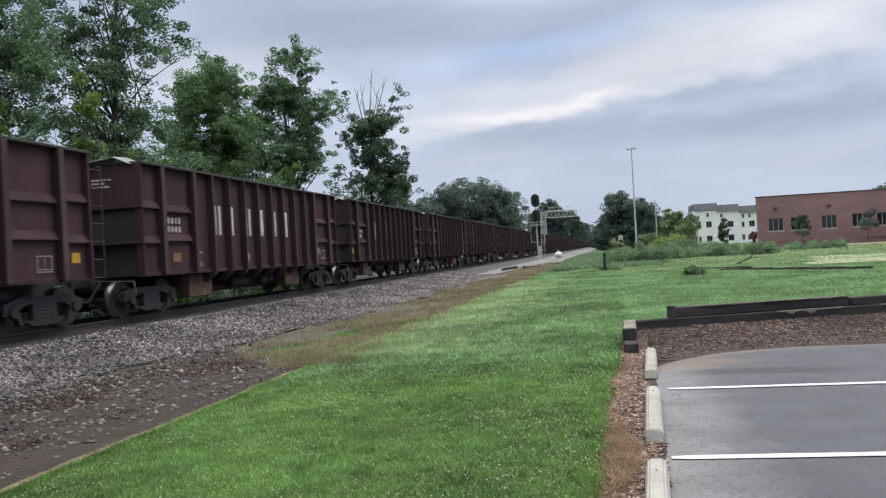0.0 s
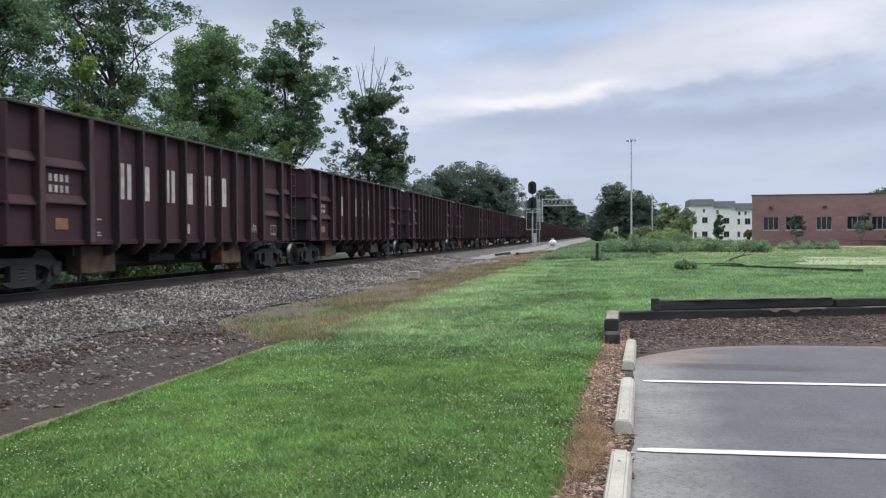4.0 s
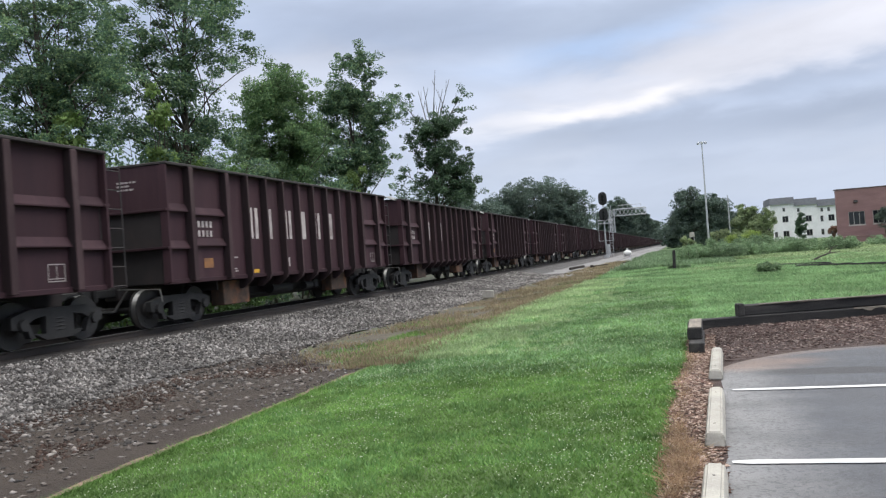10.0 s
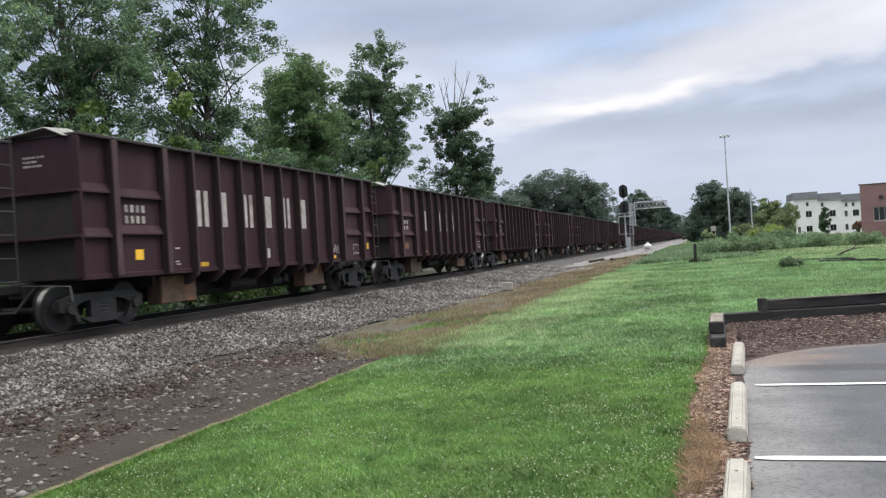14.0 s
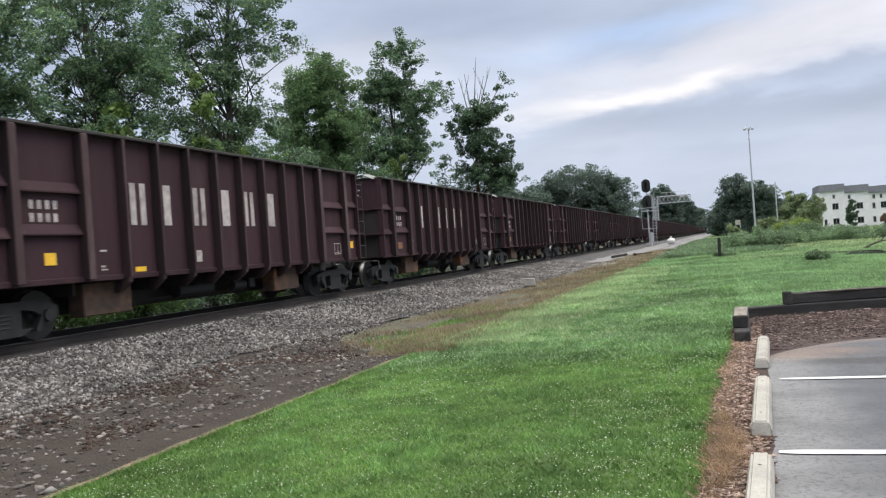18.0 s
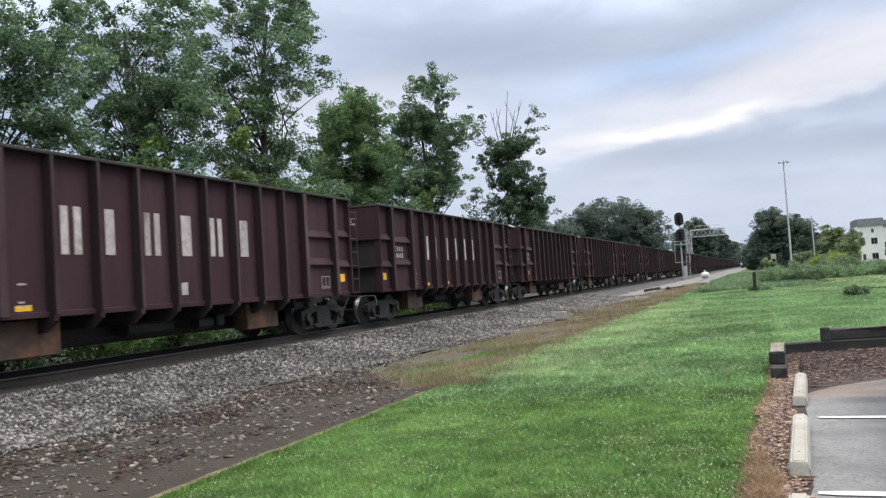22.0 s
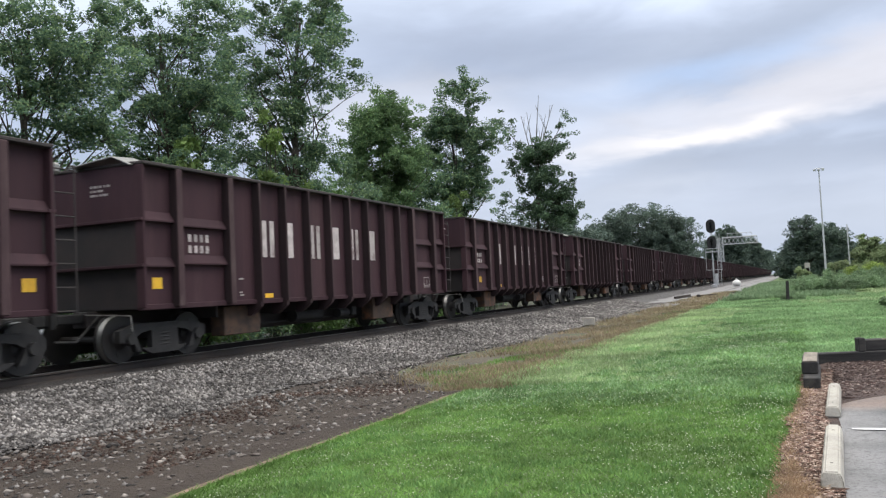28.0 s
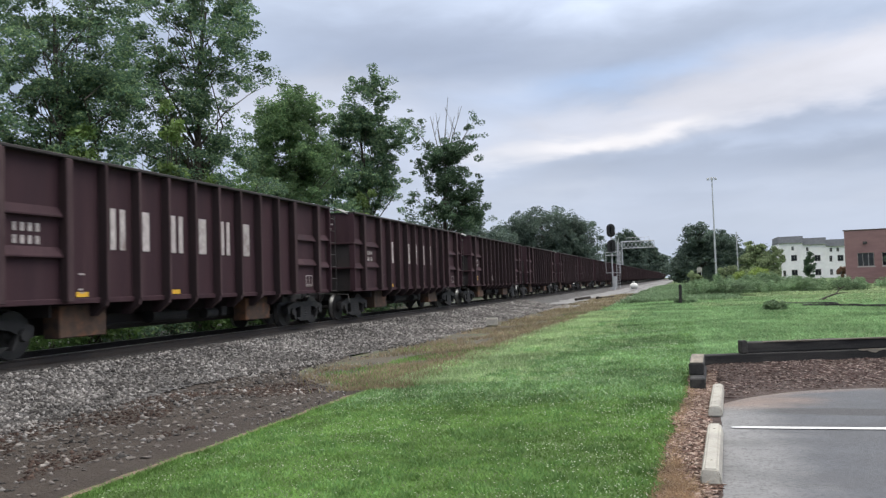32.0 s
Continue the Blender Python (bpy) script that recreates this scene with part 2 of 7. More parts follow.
M = {
    "car": mat("oxide_car_paint", (0.052, 0.0265, 0.0325), (0.040, 0.0210, 0.0270), 1.3, 0.72, 0.15, 26, c3=(0.068, 0.039, 0.044), spread=0.14, spec=0.18, stretch=(1.6, 1.6, 0.16)),
    # sooty paint of older wagons, also the painted shade on stakes' leading faces
    "car_old_shade": mat("sooty_old_and_shade_paint", (0.029, 0.0205, 0.0225), (0.038, 0.0245, 0.0268), 1.1, 0.75, 0.15, 26, c3=(0.045, 0.027, 0.028), spread=0.1, stretch=(1.6, 1.6, 0.2), spec=0.14),
    # paler tone that paints caught light onto the stakes' outer faces
    "car_lit_edge": mat("lit_stake_edge_paint", (0.074, 0.048, 0.051), (0.054, 0.034, 0.038), 2.2, 0.75, 0.2, 30, c3=(0.105, 0.076, 0.076), spread=0.25, stretch=(2, 2, 0.5), spec=0.14),
    "car_dark": mat("dark_car_steel", (0.022, 0.019, 0.020), (0.034, 0.025, 0.025), 2.0, 0.75, 0.2, 30, spread=0.1),
    "truck": mat("greasy_cast_steel", (0.011, 0.0105, 0.0115), (0.021, 0.0195, 0.0195), 5, 0.7, 0.3, 50),
    "wheel": mat("dark_wheel_steel", (0.012, 0.0112, 0.0118), (0.020, 0.0175, 0.017), 5, 0.55, 0.15, 40),
    "tread": mat("polished_wheel_rim", (0.46, 0.455, 0.45), (0.34, 0.34, 0.34), 8, 0.45, 0.0, 60, metal=1.0),
    "rust": mat("rusty_pocket_plate", (0.038, 0.026, 0.021), (0.085, 0.048, 0.031), 4.2, 0.85, 0.25, 30, c3=(0.21, 0.085, 0.035), spread=0.3),
    "white": mat("worn_white_stencil", (0.52, 0.47, 0.46), (0.38, 0.335, 0.33), 6, 0.75, 0.1, 50, c3=(0.20, 0.15, 0.145), spread=0.15),
    "stencil": mat("faded_white_marking", (0.48, 0.43, 0.42), (0.30, 0.26, 0.255), 14, 0.8, 0.0, 50, spread=0.25),
    "yellow": mat("yellow_reflector", (0.75, 0.45, 0.03), (0.60, 0.33, 0.03), 4, 0.5, 0.0, 40, spread=0.35),
    "dull_steel": mat("dull_bare_steel", (0.17, 0.165, 0.16), (0.10, 0.095, 0.09), 5, 0.6, 0.1, 30),
    "grey_plate": mat("bare_galvanised_plate", (0.27, 0.27, 0.26), (0.17, 0.17, 0.165), 3, 0.6, 0.1, 30, metal=0.2),
    "rail": mat("rusty_rail_web", (0.032, 0.0225, 0.018), (0.022, 0.018, 0.0165), 3, 0.7, 0.2, 40),
    "railtop": mat("polished_rail_head", (0.45, 0.44, 0.43), (0.33, 0.32, 0.31), 3, 0.35, 0.0, 40, metal=1.0),
    "tie": mat("creosoted_tie", (0.030, 0.024, 0.020), (0.055, 0.045, 0.038), 3, 0.9, 0.5, 30, stretch=(0.3, 2, 2), spread=0.2),
    "ballast": mat("grey_ballast", (0.062, 0.057, 0.056), (0.13, 0.125, 0.125), 11, 0.9, 1.0, 26, c3=(0.045, 0.040, 0.039), dist=0.06, world_space=True),
    "stone": leaf_mat("crushed_granite_stones", (0.032, 0.029, 0.028), (0.090, 0.083, 0.080), (0.285, 0.27, 0.26), 0.0, 0.9),
    "cobble": leaf_mat("pale_field_stones", (0.12, 0.103, 0.094), (0.19, 0.168, 0.155), (0.28, 0.255, 0.235), 0.0, 0.9),
    "clod": leaf_mat("earth_clods", (0.026, 0.016, 0.013), (0.050, 0.032, 0.026), (0.085, 0.058, 0.047), 0.0, 0.95),
    "chip_tan": leaf_mat("weathered_bark_chips", (0.075, 0.044, 0.034), (0.200, 0.130, 0.105), (0.46, 0.37, 0.31), 0.0, 0.95, 9.0),
    "chip": leaf_mat("bark_chips", (0.040, 0.025, 0.023), (0.105, 0.068, 0.062), (0.38, 0.31, 0.28), 0.0, 0.95, 6.0),
    "gravel": mat("pale_gravel", (0.23, 0.225, 0.225), (0.17, 0.165, 0.165), 1.5, 0.95, 0.6, 18, c3=(0.27, 0.265, 0.265), world_space=True),
    "leaf_brown": leaf_mat("rusty_brown_leaves", (0.12, 0.065, 0.045), (0.17, 0.095, 0.065), (0.21, 0.13, 0.09)),
    # ballast with some soot, darkened further to paint in the train's shade
    "shaded_bed": mat("sooty_ballast", (0.016, 0.0135, 0.013), (0.040, 0.034, 0.032), 7, 0.9, 1.0, 20, dist=0.05, world_space=True),
    "dirt": mat("packed_brown_dirt", (0.036, 0.0248, 0.0188), (0.052, 0.039, 0.0305), 1.6, 0.95, 1.0, 22, c3=(0.018, 0.014, 0.012), dist=0.07, world_space=True),
    "sand": mat("sandy_verge", (0.24, 0.165, 0.118), (0.11, 0.08, 0.058), 7, 0.95, 0.5, 40, world_space=True),
    "weed": mat("dry_weed_soil", (0.090, 0.074, 0.054), (0.066, 0.058, 0.042), 1.9, 0.95, 0.8, 30, c3=(0.085, 0.105, 0.042), world_space=True),
    "lawn": mat("lawn_soil_and_turf", (0.064, 0.112, 0.030), (0.084, 0.136, 0.040), 0.7, 0.95, 0.8, 45, c3=(0.092, 0.108, 0.046), dist=0.03, world_space=True),
    "dark_floor": mat("dark_tree_floor", (0.030, 0.036, 0.018), (0.045, 0.042, 0.026), 0.8, 0.95, 0.8, 20, c3=(0.03, 0.06, 0.02), world_space=True),
    "mulch": mat("bark_mulch", (0.048, 0.030, 0.027), (0.078, 0.051, 0.044), 3, 0.95, 1.0, 40, c3=(0.125, 0.088, 0.072), dist=0.04, world_space=True),
    "pave": mat("washed_out_silt", (0.225, 0.195, 0.18), (0.175, 0.160, 0.155), 2.5, 0.95, 0.2, 60, world_space=True),
    "paint": mat("white_line_paint", (0.62, 0.62, 0.62), (0.50, 0.50, 0.51), 3, 0.7, 0.2, 70, world_space=True),
    "concrete": mat("cast_concrete", (0.42, 0.40, 0.355), (0.33, 0.315, 0.285), 3.5, 0.9, 0.4, 45, c3=(0.23, 0.215, 0.19), spread=0.08),
    "timber": mat("tarred_landscape_timber", (0.016, 0.0155, 0.0165), (0.030, 0.028, 0.028), 4, 0.85, 0.5, 40, stretch=(0.4, 3, 3), c3=(0.060, 0.056, 0.052), spread=0.15),
    "timber_cut": mat("weathered_timber_top", (0.28, 0.245, 0.205), (0.16, 0.14, 0.118), 5, 0.9, 0.5, 40, stretch=(0.4, 3, 3)),
    "bark": mat("tree_bark", (0.085, 0.070, 0.058), (0.050, 0.042, 0.036), 5, 0.95, 0.6, 20, stretch=(2, 2, 0.5), world_space=True),
    "deadwood": mat("bleached_dead_branch", (0.17, 0.162, 0.155), (0.11, 0.105, 0.10), 5, 0.9, 0.3, 20, world_space=True),
    "brick": mat("red_brick_wall", (0.245, 0.148, 0.146), (0.208, 0.124, 0.124), 1.2, 0.9, 0.4, 14, c3=(0.275, 0.172, 0.165), stretch=(0.6, 0.6, 2.5)),
    "coping": mat("dark_metal_coping", (0.06, 0.045, 0.04), (0.08, 0.06, 0.055), 3, 0.5, 0.0, 30),
    "stucco": mat("cream_stucco", (0.84, 0.82, 0.83), (0.75, 0.73, 0.74), 1.0, 0.9, 0.1, 12),
    "roof": mat("grey_shingle_roof", (0.16, 0.165, 0.185), (0.12, 0.125, 0.14), 2, 0.9, 0.3, 14),
    "glass": mat("dark_window_glass", (0.012, 0.014, 0.017), (0.02, 0.022, 0.025), 0.7, 0.12, 0.0, 8, spec=0.5),
    "frame": mat("pale_window_frame", (0.36, 0.345, 0.33), (0.30, 0.29, 0.275), 3, 0.6, 0.0, 20),
    "galv": mat("galvanised_steel", (0.50, 0.51, 0.53), (0.40, 0.41, 0.43), 3, 0.5, 0.05, 20, metal=0.25),
    "black": mat("black_signal_paint", (0.010, 0.010, 0.011), (0.016, 0.016, 0.017), 3, 0.6, 0.0, 20),
    "offwhite": mat("off_white_enamel", (0.68, 0.68, 0.66), (0.58, 0.58, 0.57), 3, 0.5, 0.0, 20),
    "leaf": leaf_mat("broad_leaves", (0.072, 0.128, 0.090), (0.124, 0.204, 0.120), (0.255, 0.345, 0.168), 0.55),
    "leaf_mid": leaf_mat("mid_green_leaves", (0.085, 0.150, 0.076), (0.132, 0.218, 0.102), (0.205, 0.296, 0.130), 0.55),
    "leaf_light": leaf_mat("young_green_leaves", (0.11, 0.175, 0.058), (0.155, 0.235, 0.075), (0.21, 0.29, 0.095)),
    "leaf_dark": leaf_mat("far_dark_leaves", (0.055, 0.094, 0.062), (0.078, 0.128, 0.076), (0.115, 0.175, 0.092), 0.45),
    # distance haze is mixed into this leaf colour: paler and bluer
    "leaf_far": leaf_mat("haze_tinted_leaves", (0.082, 0.116, 0.100), (0.108, 0.150, 0.122), (0.145, 0.190, 0.144)),
    "leaf_olive": leaf_mat("olive_leaves", (0.15, 0.195, 0.105), (0.205, 0.255, 0.135), (0.265, 0.315, 0.17)),
    "leaf_yellow": leaf_mat("yellow_green_shrub", (0.18, 0.25, 0.07), (0.24, 0.32, 0.09), (0.30, 0.37, 0.11)),
    "leaf_weed": leaf_mat("grey_green_weeds", (0.125, 0.195, 0.104), (0.165, 0.245, 0.134), (0.215, 0.29, 0.165)),
    "leaf_bush": leaf_mat("weedy_shrub_leaves", (0.085, 0.155, 0.055), (0.115, 0.205, 0.065), (0.155, 0.245, 0.085)),
    "blade": leaf_mat("grass_blades", (0.112, 0.212, 0.050), (0.140, 0.252, 0.066), (0.180, 0.298, 0.092)),
    "blade_rough": leaf_mat("rough_grass_blades", (0.150, 0.275, 0.118), (0.200, 0.330, 0.148), (0.268, 0.392, 0.190)),
    "blade_dry": leaf_mat("dry_weed_stems", (0.20, 0.155, 0.098), (0.315, 0.25, 0.17), (0.21, 0.215, 0.11)),
    "blade_field": leaf_mat("bleached_field_grass", (0.21, 0.30, 0.135), (0.26, 0.345, 0.17), (0.34, 0.39, 0.22)),
    "blade_pale": leaf_mat("pale_clover_leaves", (0.23, 0.345, 0.145), (0.32, 0.43, 0.205), (0.46, 0.53, 0.33), 0.35, 0.6, 7.0),
    "blade_dark": leaf_mat("dark_lawn_clumps", (0.105, 0.205, 0.066), (0.142, 0.255, 0.083), (0.190, 0.305, 0.108)),
    "soil": mat("bare_grey_soil", (0.115, 0.105, 0.10), (0.155, 0.145, 0.138), 5, 0.95, 0.5, 50, c3=(0.075, 0.062, 0.056), world_space=True),
    "pale_soil": mat("pale_trodden_soil", (0.31, 0.31, 0.21), (0.22, 0.265, 0.14), 0.5, 0.95, 0.5, 30, c3=(0.38, 0.35, 0.28), world_space=True),
    "tan_soil": mat("tan_bare_soil", (0.33, 0.24, 0.16), (0.26, 0.20, 0.13), 0.6, 0.95, 0.4, 20, world_space=True),
    "lane_stone": mat("lone_grey_stone", (0.130, 0.114, 0.104), (0.085, 0.073, 0.066), 9, 0.9, 0.4, 40, spread=0.45),
    "straw": leaf_mat("dry_orange_straw", (0.20, 0.12, 0.07), (0.33, 0.225, 0.14), (0.40, 0.31, 0.20)),
    "amber": mat("faded_amber_reflector", (0.30, 0.135, 0.045), (0.18, 0.085, 0.045), 6, 0.7, 0.0, 40, c3=(0.10, 0.06, 0.045), spread=0.2),
    "clover": mat("white_clover_heads", (0.54, 0.58, 0.45), (0.38, 0.45, 0.29), 9, 0.9, 0.0, 60),
}



def asphalt_mat():
    """Grey asphalt with grain, old tyre-worn streaks, a damp stain and silt washed over its edge."""
    mt = mat("weathered_asphalt", (0.089, 0.093, 0.107), (0.114, 0.119, 0.136), 1.6, 0.85, 0.6, 130, c3=(0.082, 0.086, 0.098), world_space=True)
    nd, lk = mt.node_tree.nodes, mt.node_tree.links
    b = nd["Principled BSDF"]
    src = b.inputs["Base Color"].links[0].from_socket
    geo, sep = nd.new("ShaderNodeNewGeometry"), nd.new("ShaderNodeSeparateXYZ")
    lk.new(geo.outputs["Position"], sep.inputs[0])
    x, y = sep.outputs[0], sep.outputs[1]

    def m(op, a, c, d=None):
        n = nd.new("ShaderNodeMath")
        n.operation = op
        for k, v in enumerate((a, c) if d is None else (a, c, d)):
            if isinstance(v, (int, float)):
                n.inputs[k].default_value = v
            else:
                lk.new(v, n.inputs[k])
        return n.outputs[0]

    def tex(s, d):
        n = nd.new("ShaderNodeTexNoise")
        n.inputs["Scale"].default_value, n.inputs["Detail"].default_value, n.inputs["Roughness"].default_value = s, d, 0.62
        lk.new(geo.outputs["Position"], n.inputs["Vector"])
        return n.outputs["Fac"]

    def fade(v, a, c):
        n = nd.new("ShaderNodeMapRange")
        n.interpolation_type = "SMOOTHSTEP"
        n.inputs["From Min"].default_value, n.inputs["From Max"].default_value = a, c
        n.inputs["To Min"].default_value, n.inputs["To Max"].default_value = 1.0, 0.0
        lk.new(v, n.inputs["Value"])
        return n.outputs[0]

    def mix(fac, a, c):
        n = nd.new("ShaderNodeMix")
        n.data_type = "RGBA"
        lk.new(fac, n.inputs[0])
        lk.new(a, n.inputs[6])
        n.inputs[7].default_value = (*c, 1)
        return n.outputs[2]

    wob = m("MULTIPLY_ADD", tex(2.2, 6), 0.9, -0.45)
    from_kerb = m("ADD", m("SUBTRACT", x, m("MULTIPLY_ADD", y, 0.042, 0.02)), wob)
    pale = m("MULTIPLY", fade(from_kerb, 0.0, 0.9), 0.9)
    col = mix(pale, src, (0.255, 0.252, 0.255))
    dx, dy = m("SUBTRACT", x, 0.55), m("SUBTRACT", y, 9.7)
    ring = m("ADD", m("SQRT", m("ADD", m("MULTIPLY", dx, dx), m("MULTIPLY", m("MULTIPLY", dy, dy), 2.0)), 0.0), wob)
    silt = m("MULTIPLY", fade(ring, 0.2, 1.3), 0.85)
    col = mix(silt, col, (0.26, 0.185, 0.15))
    curve = m("MULTIPLY_ADD", m("POWER", 2.718, m("MULTIPLY", m("MAXIMUM", m("SUBTRACT", x, 0.4), 0.0), -1.333)), -1.6, 10.9)
    rimmed = m("ADD", m("SUBTRACT", curve, y), m("MULTIPLY", wob, 0.7))
    col = mix(m("MULTIPLY", fade(rimmed, -0.05, 0.34), 0.75), col, (0.235, 0.185, 0.16))
    sx, sy = m("MULTIPLY", m("SUBTRACT", x, 1.55), 1.1), m("MULTIPLY", m("SUBTRACT", y, 8.95), 3.6)
    pool = m("ADD", m("SQRT", m("ADD", m("MULTIPLY", sx, sx), m("MULTIPLY", sy, sy)), 0.0), wob)
    col = mix(m("MULTIPLY", fade(pool, 0.6, 1.1), 0.85), col, (0.055, 0.054, 0.058))
    streak = nd.new("ShaderNodeTexNoise")
    mp = nd.new("ShaderNodeMapping")
    mp.inputs["Scale"].default_value, mp.inputs["Rotation"].default_value = (0.7, 1.5, 1), (0, 0, 0.7)
    lk.new(geo.outputs["Position"], mp.inputs["Vector"])
    lk.new(mp.outputs[0], streak.inputs["Vector"])
    streak.inputs["Scale"].default_value, streak.inputs["Detail"].default_value = 1.3, 5
    col = mix(m("MULTIPLY", fade(streak.outputs["Fac"], 0.36, 0.60), 0.35), col, (0.082, 0.082, 0.088))
    vor = nd.new("ShaderNodeTexVoronoi")
    vor.inputs["Scale"].default_value = 70
    lk.new(geo.outputs["Position"], vor.inputs["Vector"])
    col = mix(m("MULTIPLY", fade(vor.outputs["Distance"], 0.12, 0.3), 0.45), col, (0.24, 0.24, 0.245))
    col = mix(m("MULTIPLY", fade(tex(38, 3), 0.36, 0.5), 0.5), col, (0.062, 0.062, 0.066))
    lk.new(col, b.inputs["Base Color"])
    return mt


M["asphalt"] = asphalt_mat()


# ---- mesh helpers ----
def smooth_box(bm, x0, x1, y0, y1, z0, z1, bevel=0.0, turn=None):
    m = Matrix.LocRotScale(((x0 + x1) / 2, (y0 + y1) / 2, (z0 + z1) / 2), None, (x1 - x0, y1 - y0, z1 - z0))
    made = bmesh.ops.create_cube(bm, size=1.0, matrix=m)["verts"]
    if bevel:
        edges = list({e for v in made for e in v.link_edges})
        r = bmesh.ops.bevel(bm, geom=edges, offset=bevel, segments=1, affect="EDGES")
        made = list({v for f in r["faces"] for v in f.verts} | {v for v in made if v.is_valid})
    if turn:
        bmesh.ops.transform(bm, matrix=turn, verts=made)
    return made


def tube(bm, p0, p1, r0, r1=None, n=8, caps=True):
    """A round bar from p0 to p1."""
    p0, p1 = Vector(p0), Vector(p1)
    d = p1 - p0
    m = Matrix.Translation((p0 + p1) / 2) @ d.to_track_quat("Z", "Y").to_matrix().to_4x4()
    return bmesh.ops.create_cone(bm, cap_ends=caps, segments=n, radius1=r0, radius2=r0 if r1 is None else r1, depth=d.length, matrix=m)["verts"]


def prism(bm, outline, axis, a, b):
    """A flat outline of (u, v) drawn out along an axis from a to b."""
    def at(u, v, w):
        return {"x": (w, u, v), "y": (u, w, v), "z": (u, v, w)}[axis]
    lo = [bm.verts.new(at(u, v, a)) for u, v in outline]
    hi = [bm.verts.new(at(u, v, b)) for u, v in outline]
    n = len(outline)
    bm.faces.new(lo), bm.faces.new(hi[::-1])
    for i in range(n):
        j = (i + 1) % n
        bm.faces.new((lo[j], lo[i], hi[i], hi[j]))
    return lo + hi


def finish(bm, name, material, shade=False):
    me = bpy.data.meshes.new(name)
    bmesh.ops.recalc_face_normals(bm, faces=bm.faces[:])
    bm.to_mesh(me)
    bm.free()
    if material:
        me.materials.append(material)
    if shade:
        me.polygons.foreach_set("use_smooth", [True] * len(me.polygons))
    return me


def part(name, data, material, parent, label="", at=None, shade=False):
    """One mesh object under a thing or a part; data: a bmesh or a finished mesh."""
    me = data if isinstance(data, bpy.types.Mesh) else finish(data, name, material, shade)
    ob = new(name, me)
    ob.parent = parent
    if at is not None:
        ob.matrix_basis = at
    return tagged(ob, label) if label else ob


def boxmesh(name, material, *args, **kw):
    bm = bmesh.new()
    smooth_box(bm, *args, **kw)
    return finish(bm, name, material)


def thing(name, m, label, category, group="", kind=""):
    ob = new(name)
    ob.empty_display_size = 0.2
    ob.matrix_basis = m
    return tagged(ob, label, category, group, kind)


def raw_mesh(name, verts, faces, material):
    me = bpy.data.meshes.new(name)
    nv, nf, k = len(verts), len(faces), faces.shape[1]
    me.vertices.add(nv)
    me.vertices.foreach_set("co", np.asarray(verts, np.float32).ravel())
    me.loops.add(nf * k)
    me.loops.foreach_set("vertex_index", np.asarray(faces, np.int32).ravel())
    me.polygons.add(nf)
    me.polygons.foreach_set("loop_start", np.arange(0, nf * k, k, dtype=np.int32))
    me.update(calc_edges=True)
    me.materials.append(material)
    return me


def rough(x, y, s=1.0, k=0.0):
    return noise.noise((x * s + k, y * s - k, k))


# ---- ground ----
TRACK_X, RAIL_Z = -12.62, 0.30


def ground_z(x, y):
    """Height of the ground: level car park, lawn falling to the dirt lane, low ground beyond the line, a gentle rise far off."""
    if x > -0.3:
        z = 0.0
    elif x > -4.6:
        z = -0.16 * (-0.3 - x) / 4.3
    elif x > -9:
        z = -0.16 - 0.09 * min((-4.6 - x) / 1.5, 1)
    else:
        z = -0.25
    far = min(max((y - 35) / 40, 0), 1)
    z += far * 0.2 * (1 if x > -6 else 0.4)
    if x > -7.5 and y > 12:
        z += 0.05 * rough(x, y, 0.35, 2.0) * min((y - 12) / 8, 1) - 0.02
    return z


def sheet(name, xs, ys, zfun, material, mask=None):
    """A gridded sheet over the ground; mask says which cells to leave out."""
    verts = [(x, y, zfun(x, y)) for y in ys for x in xs]
    n = len(xs)
    faces = []
    for j in range(len(ys) - 1):
        for i in range(n - 1):
            if mask is None or mask((xs[i] + xs[i + 1]) / 2, (ys[j] + ys[j + 1]) / 2):
                faces.append((j * n + i, j * n + i + 1, (j + 1) * n + i + 1, (j + 1) * n + i))
    me = bpy.data.meshes.new(name)
    me.from_pydata(verts, [], faces)
    me.materials.append(material)
    me.polygons.foreach_set("use_smooth", [True] * len(me.polygons))
    return me


def spaced(*spans):
    out = []
    for a, b, n in spans:
        out += [a + (b - a) * i / n for i in range(n)]
    return out + [spans[-1][1]]


def band_sheet(name, left, right, ys, lift, material, cols=6):
    """A strip of ground between two edges given as functions of y."""
    verts, faces = [], []
    for y in ys:
        a, b = left(y), right(y)
        for i in range(cols + 1):
            x = a + (b - a) * i / cols
            verts.append((x, y, ground_z(x, y) + lift(x, y) if callable(lift) else ground_z(x, y) + lift))
    n = cols + 1
    for j in range(len(ys) - 1):
        for i in range(cols):
            faces.append((j * n + i, j * n + i + 1, (j + 1) * n + i + 1, (j + 1) * n + i))
    me = bpy.data.meshes.new(name)
    me.from_pydata(verts, [], faces)
    me.materials.append(material)
    me.polygons.foreach_set("use_smooth", [True] * len(me.polygons))
    return me


def lawn_edge(y):
    """Where the lawn meets the lane and, further on, the weeds."""
    return -4.62 + max(y - 12, 0) * 0.02 + 0.05 * rough(0, y, 1.3, 4) + (0.22 * rough(0, y, 0.6, 7) if y > 12 else 0)


def bed_profile(x, y):
    """Height of the ballast bed: a level top and two shoulders."""
    d = abs(x - TRACK_X)
    top, base = 0.13, -0.245
    if d < 2.1:
        return top
    k = min((d - 2.1) / 2.3, 1)
    return top + (base - top) * (k + 0.12 * math.sin(k * math.pi)) + 0.03 * rough(x, y, 1.1, 3)


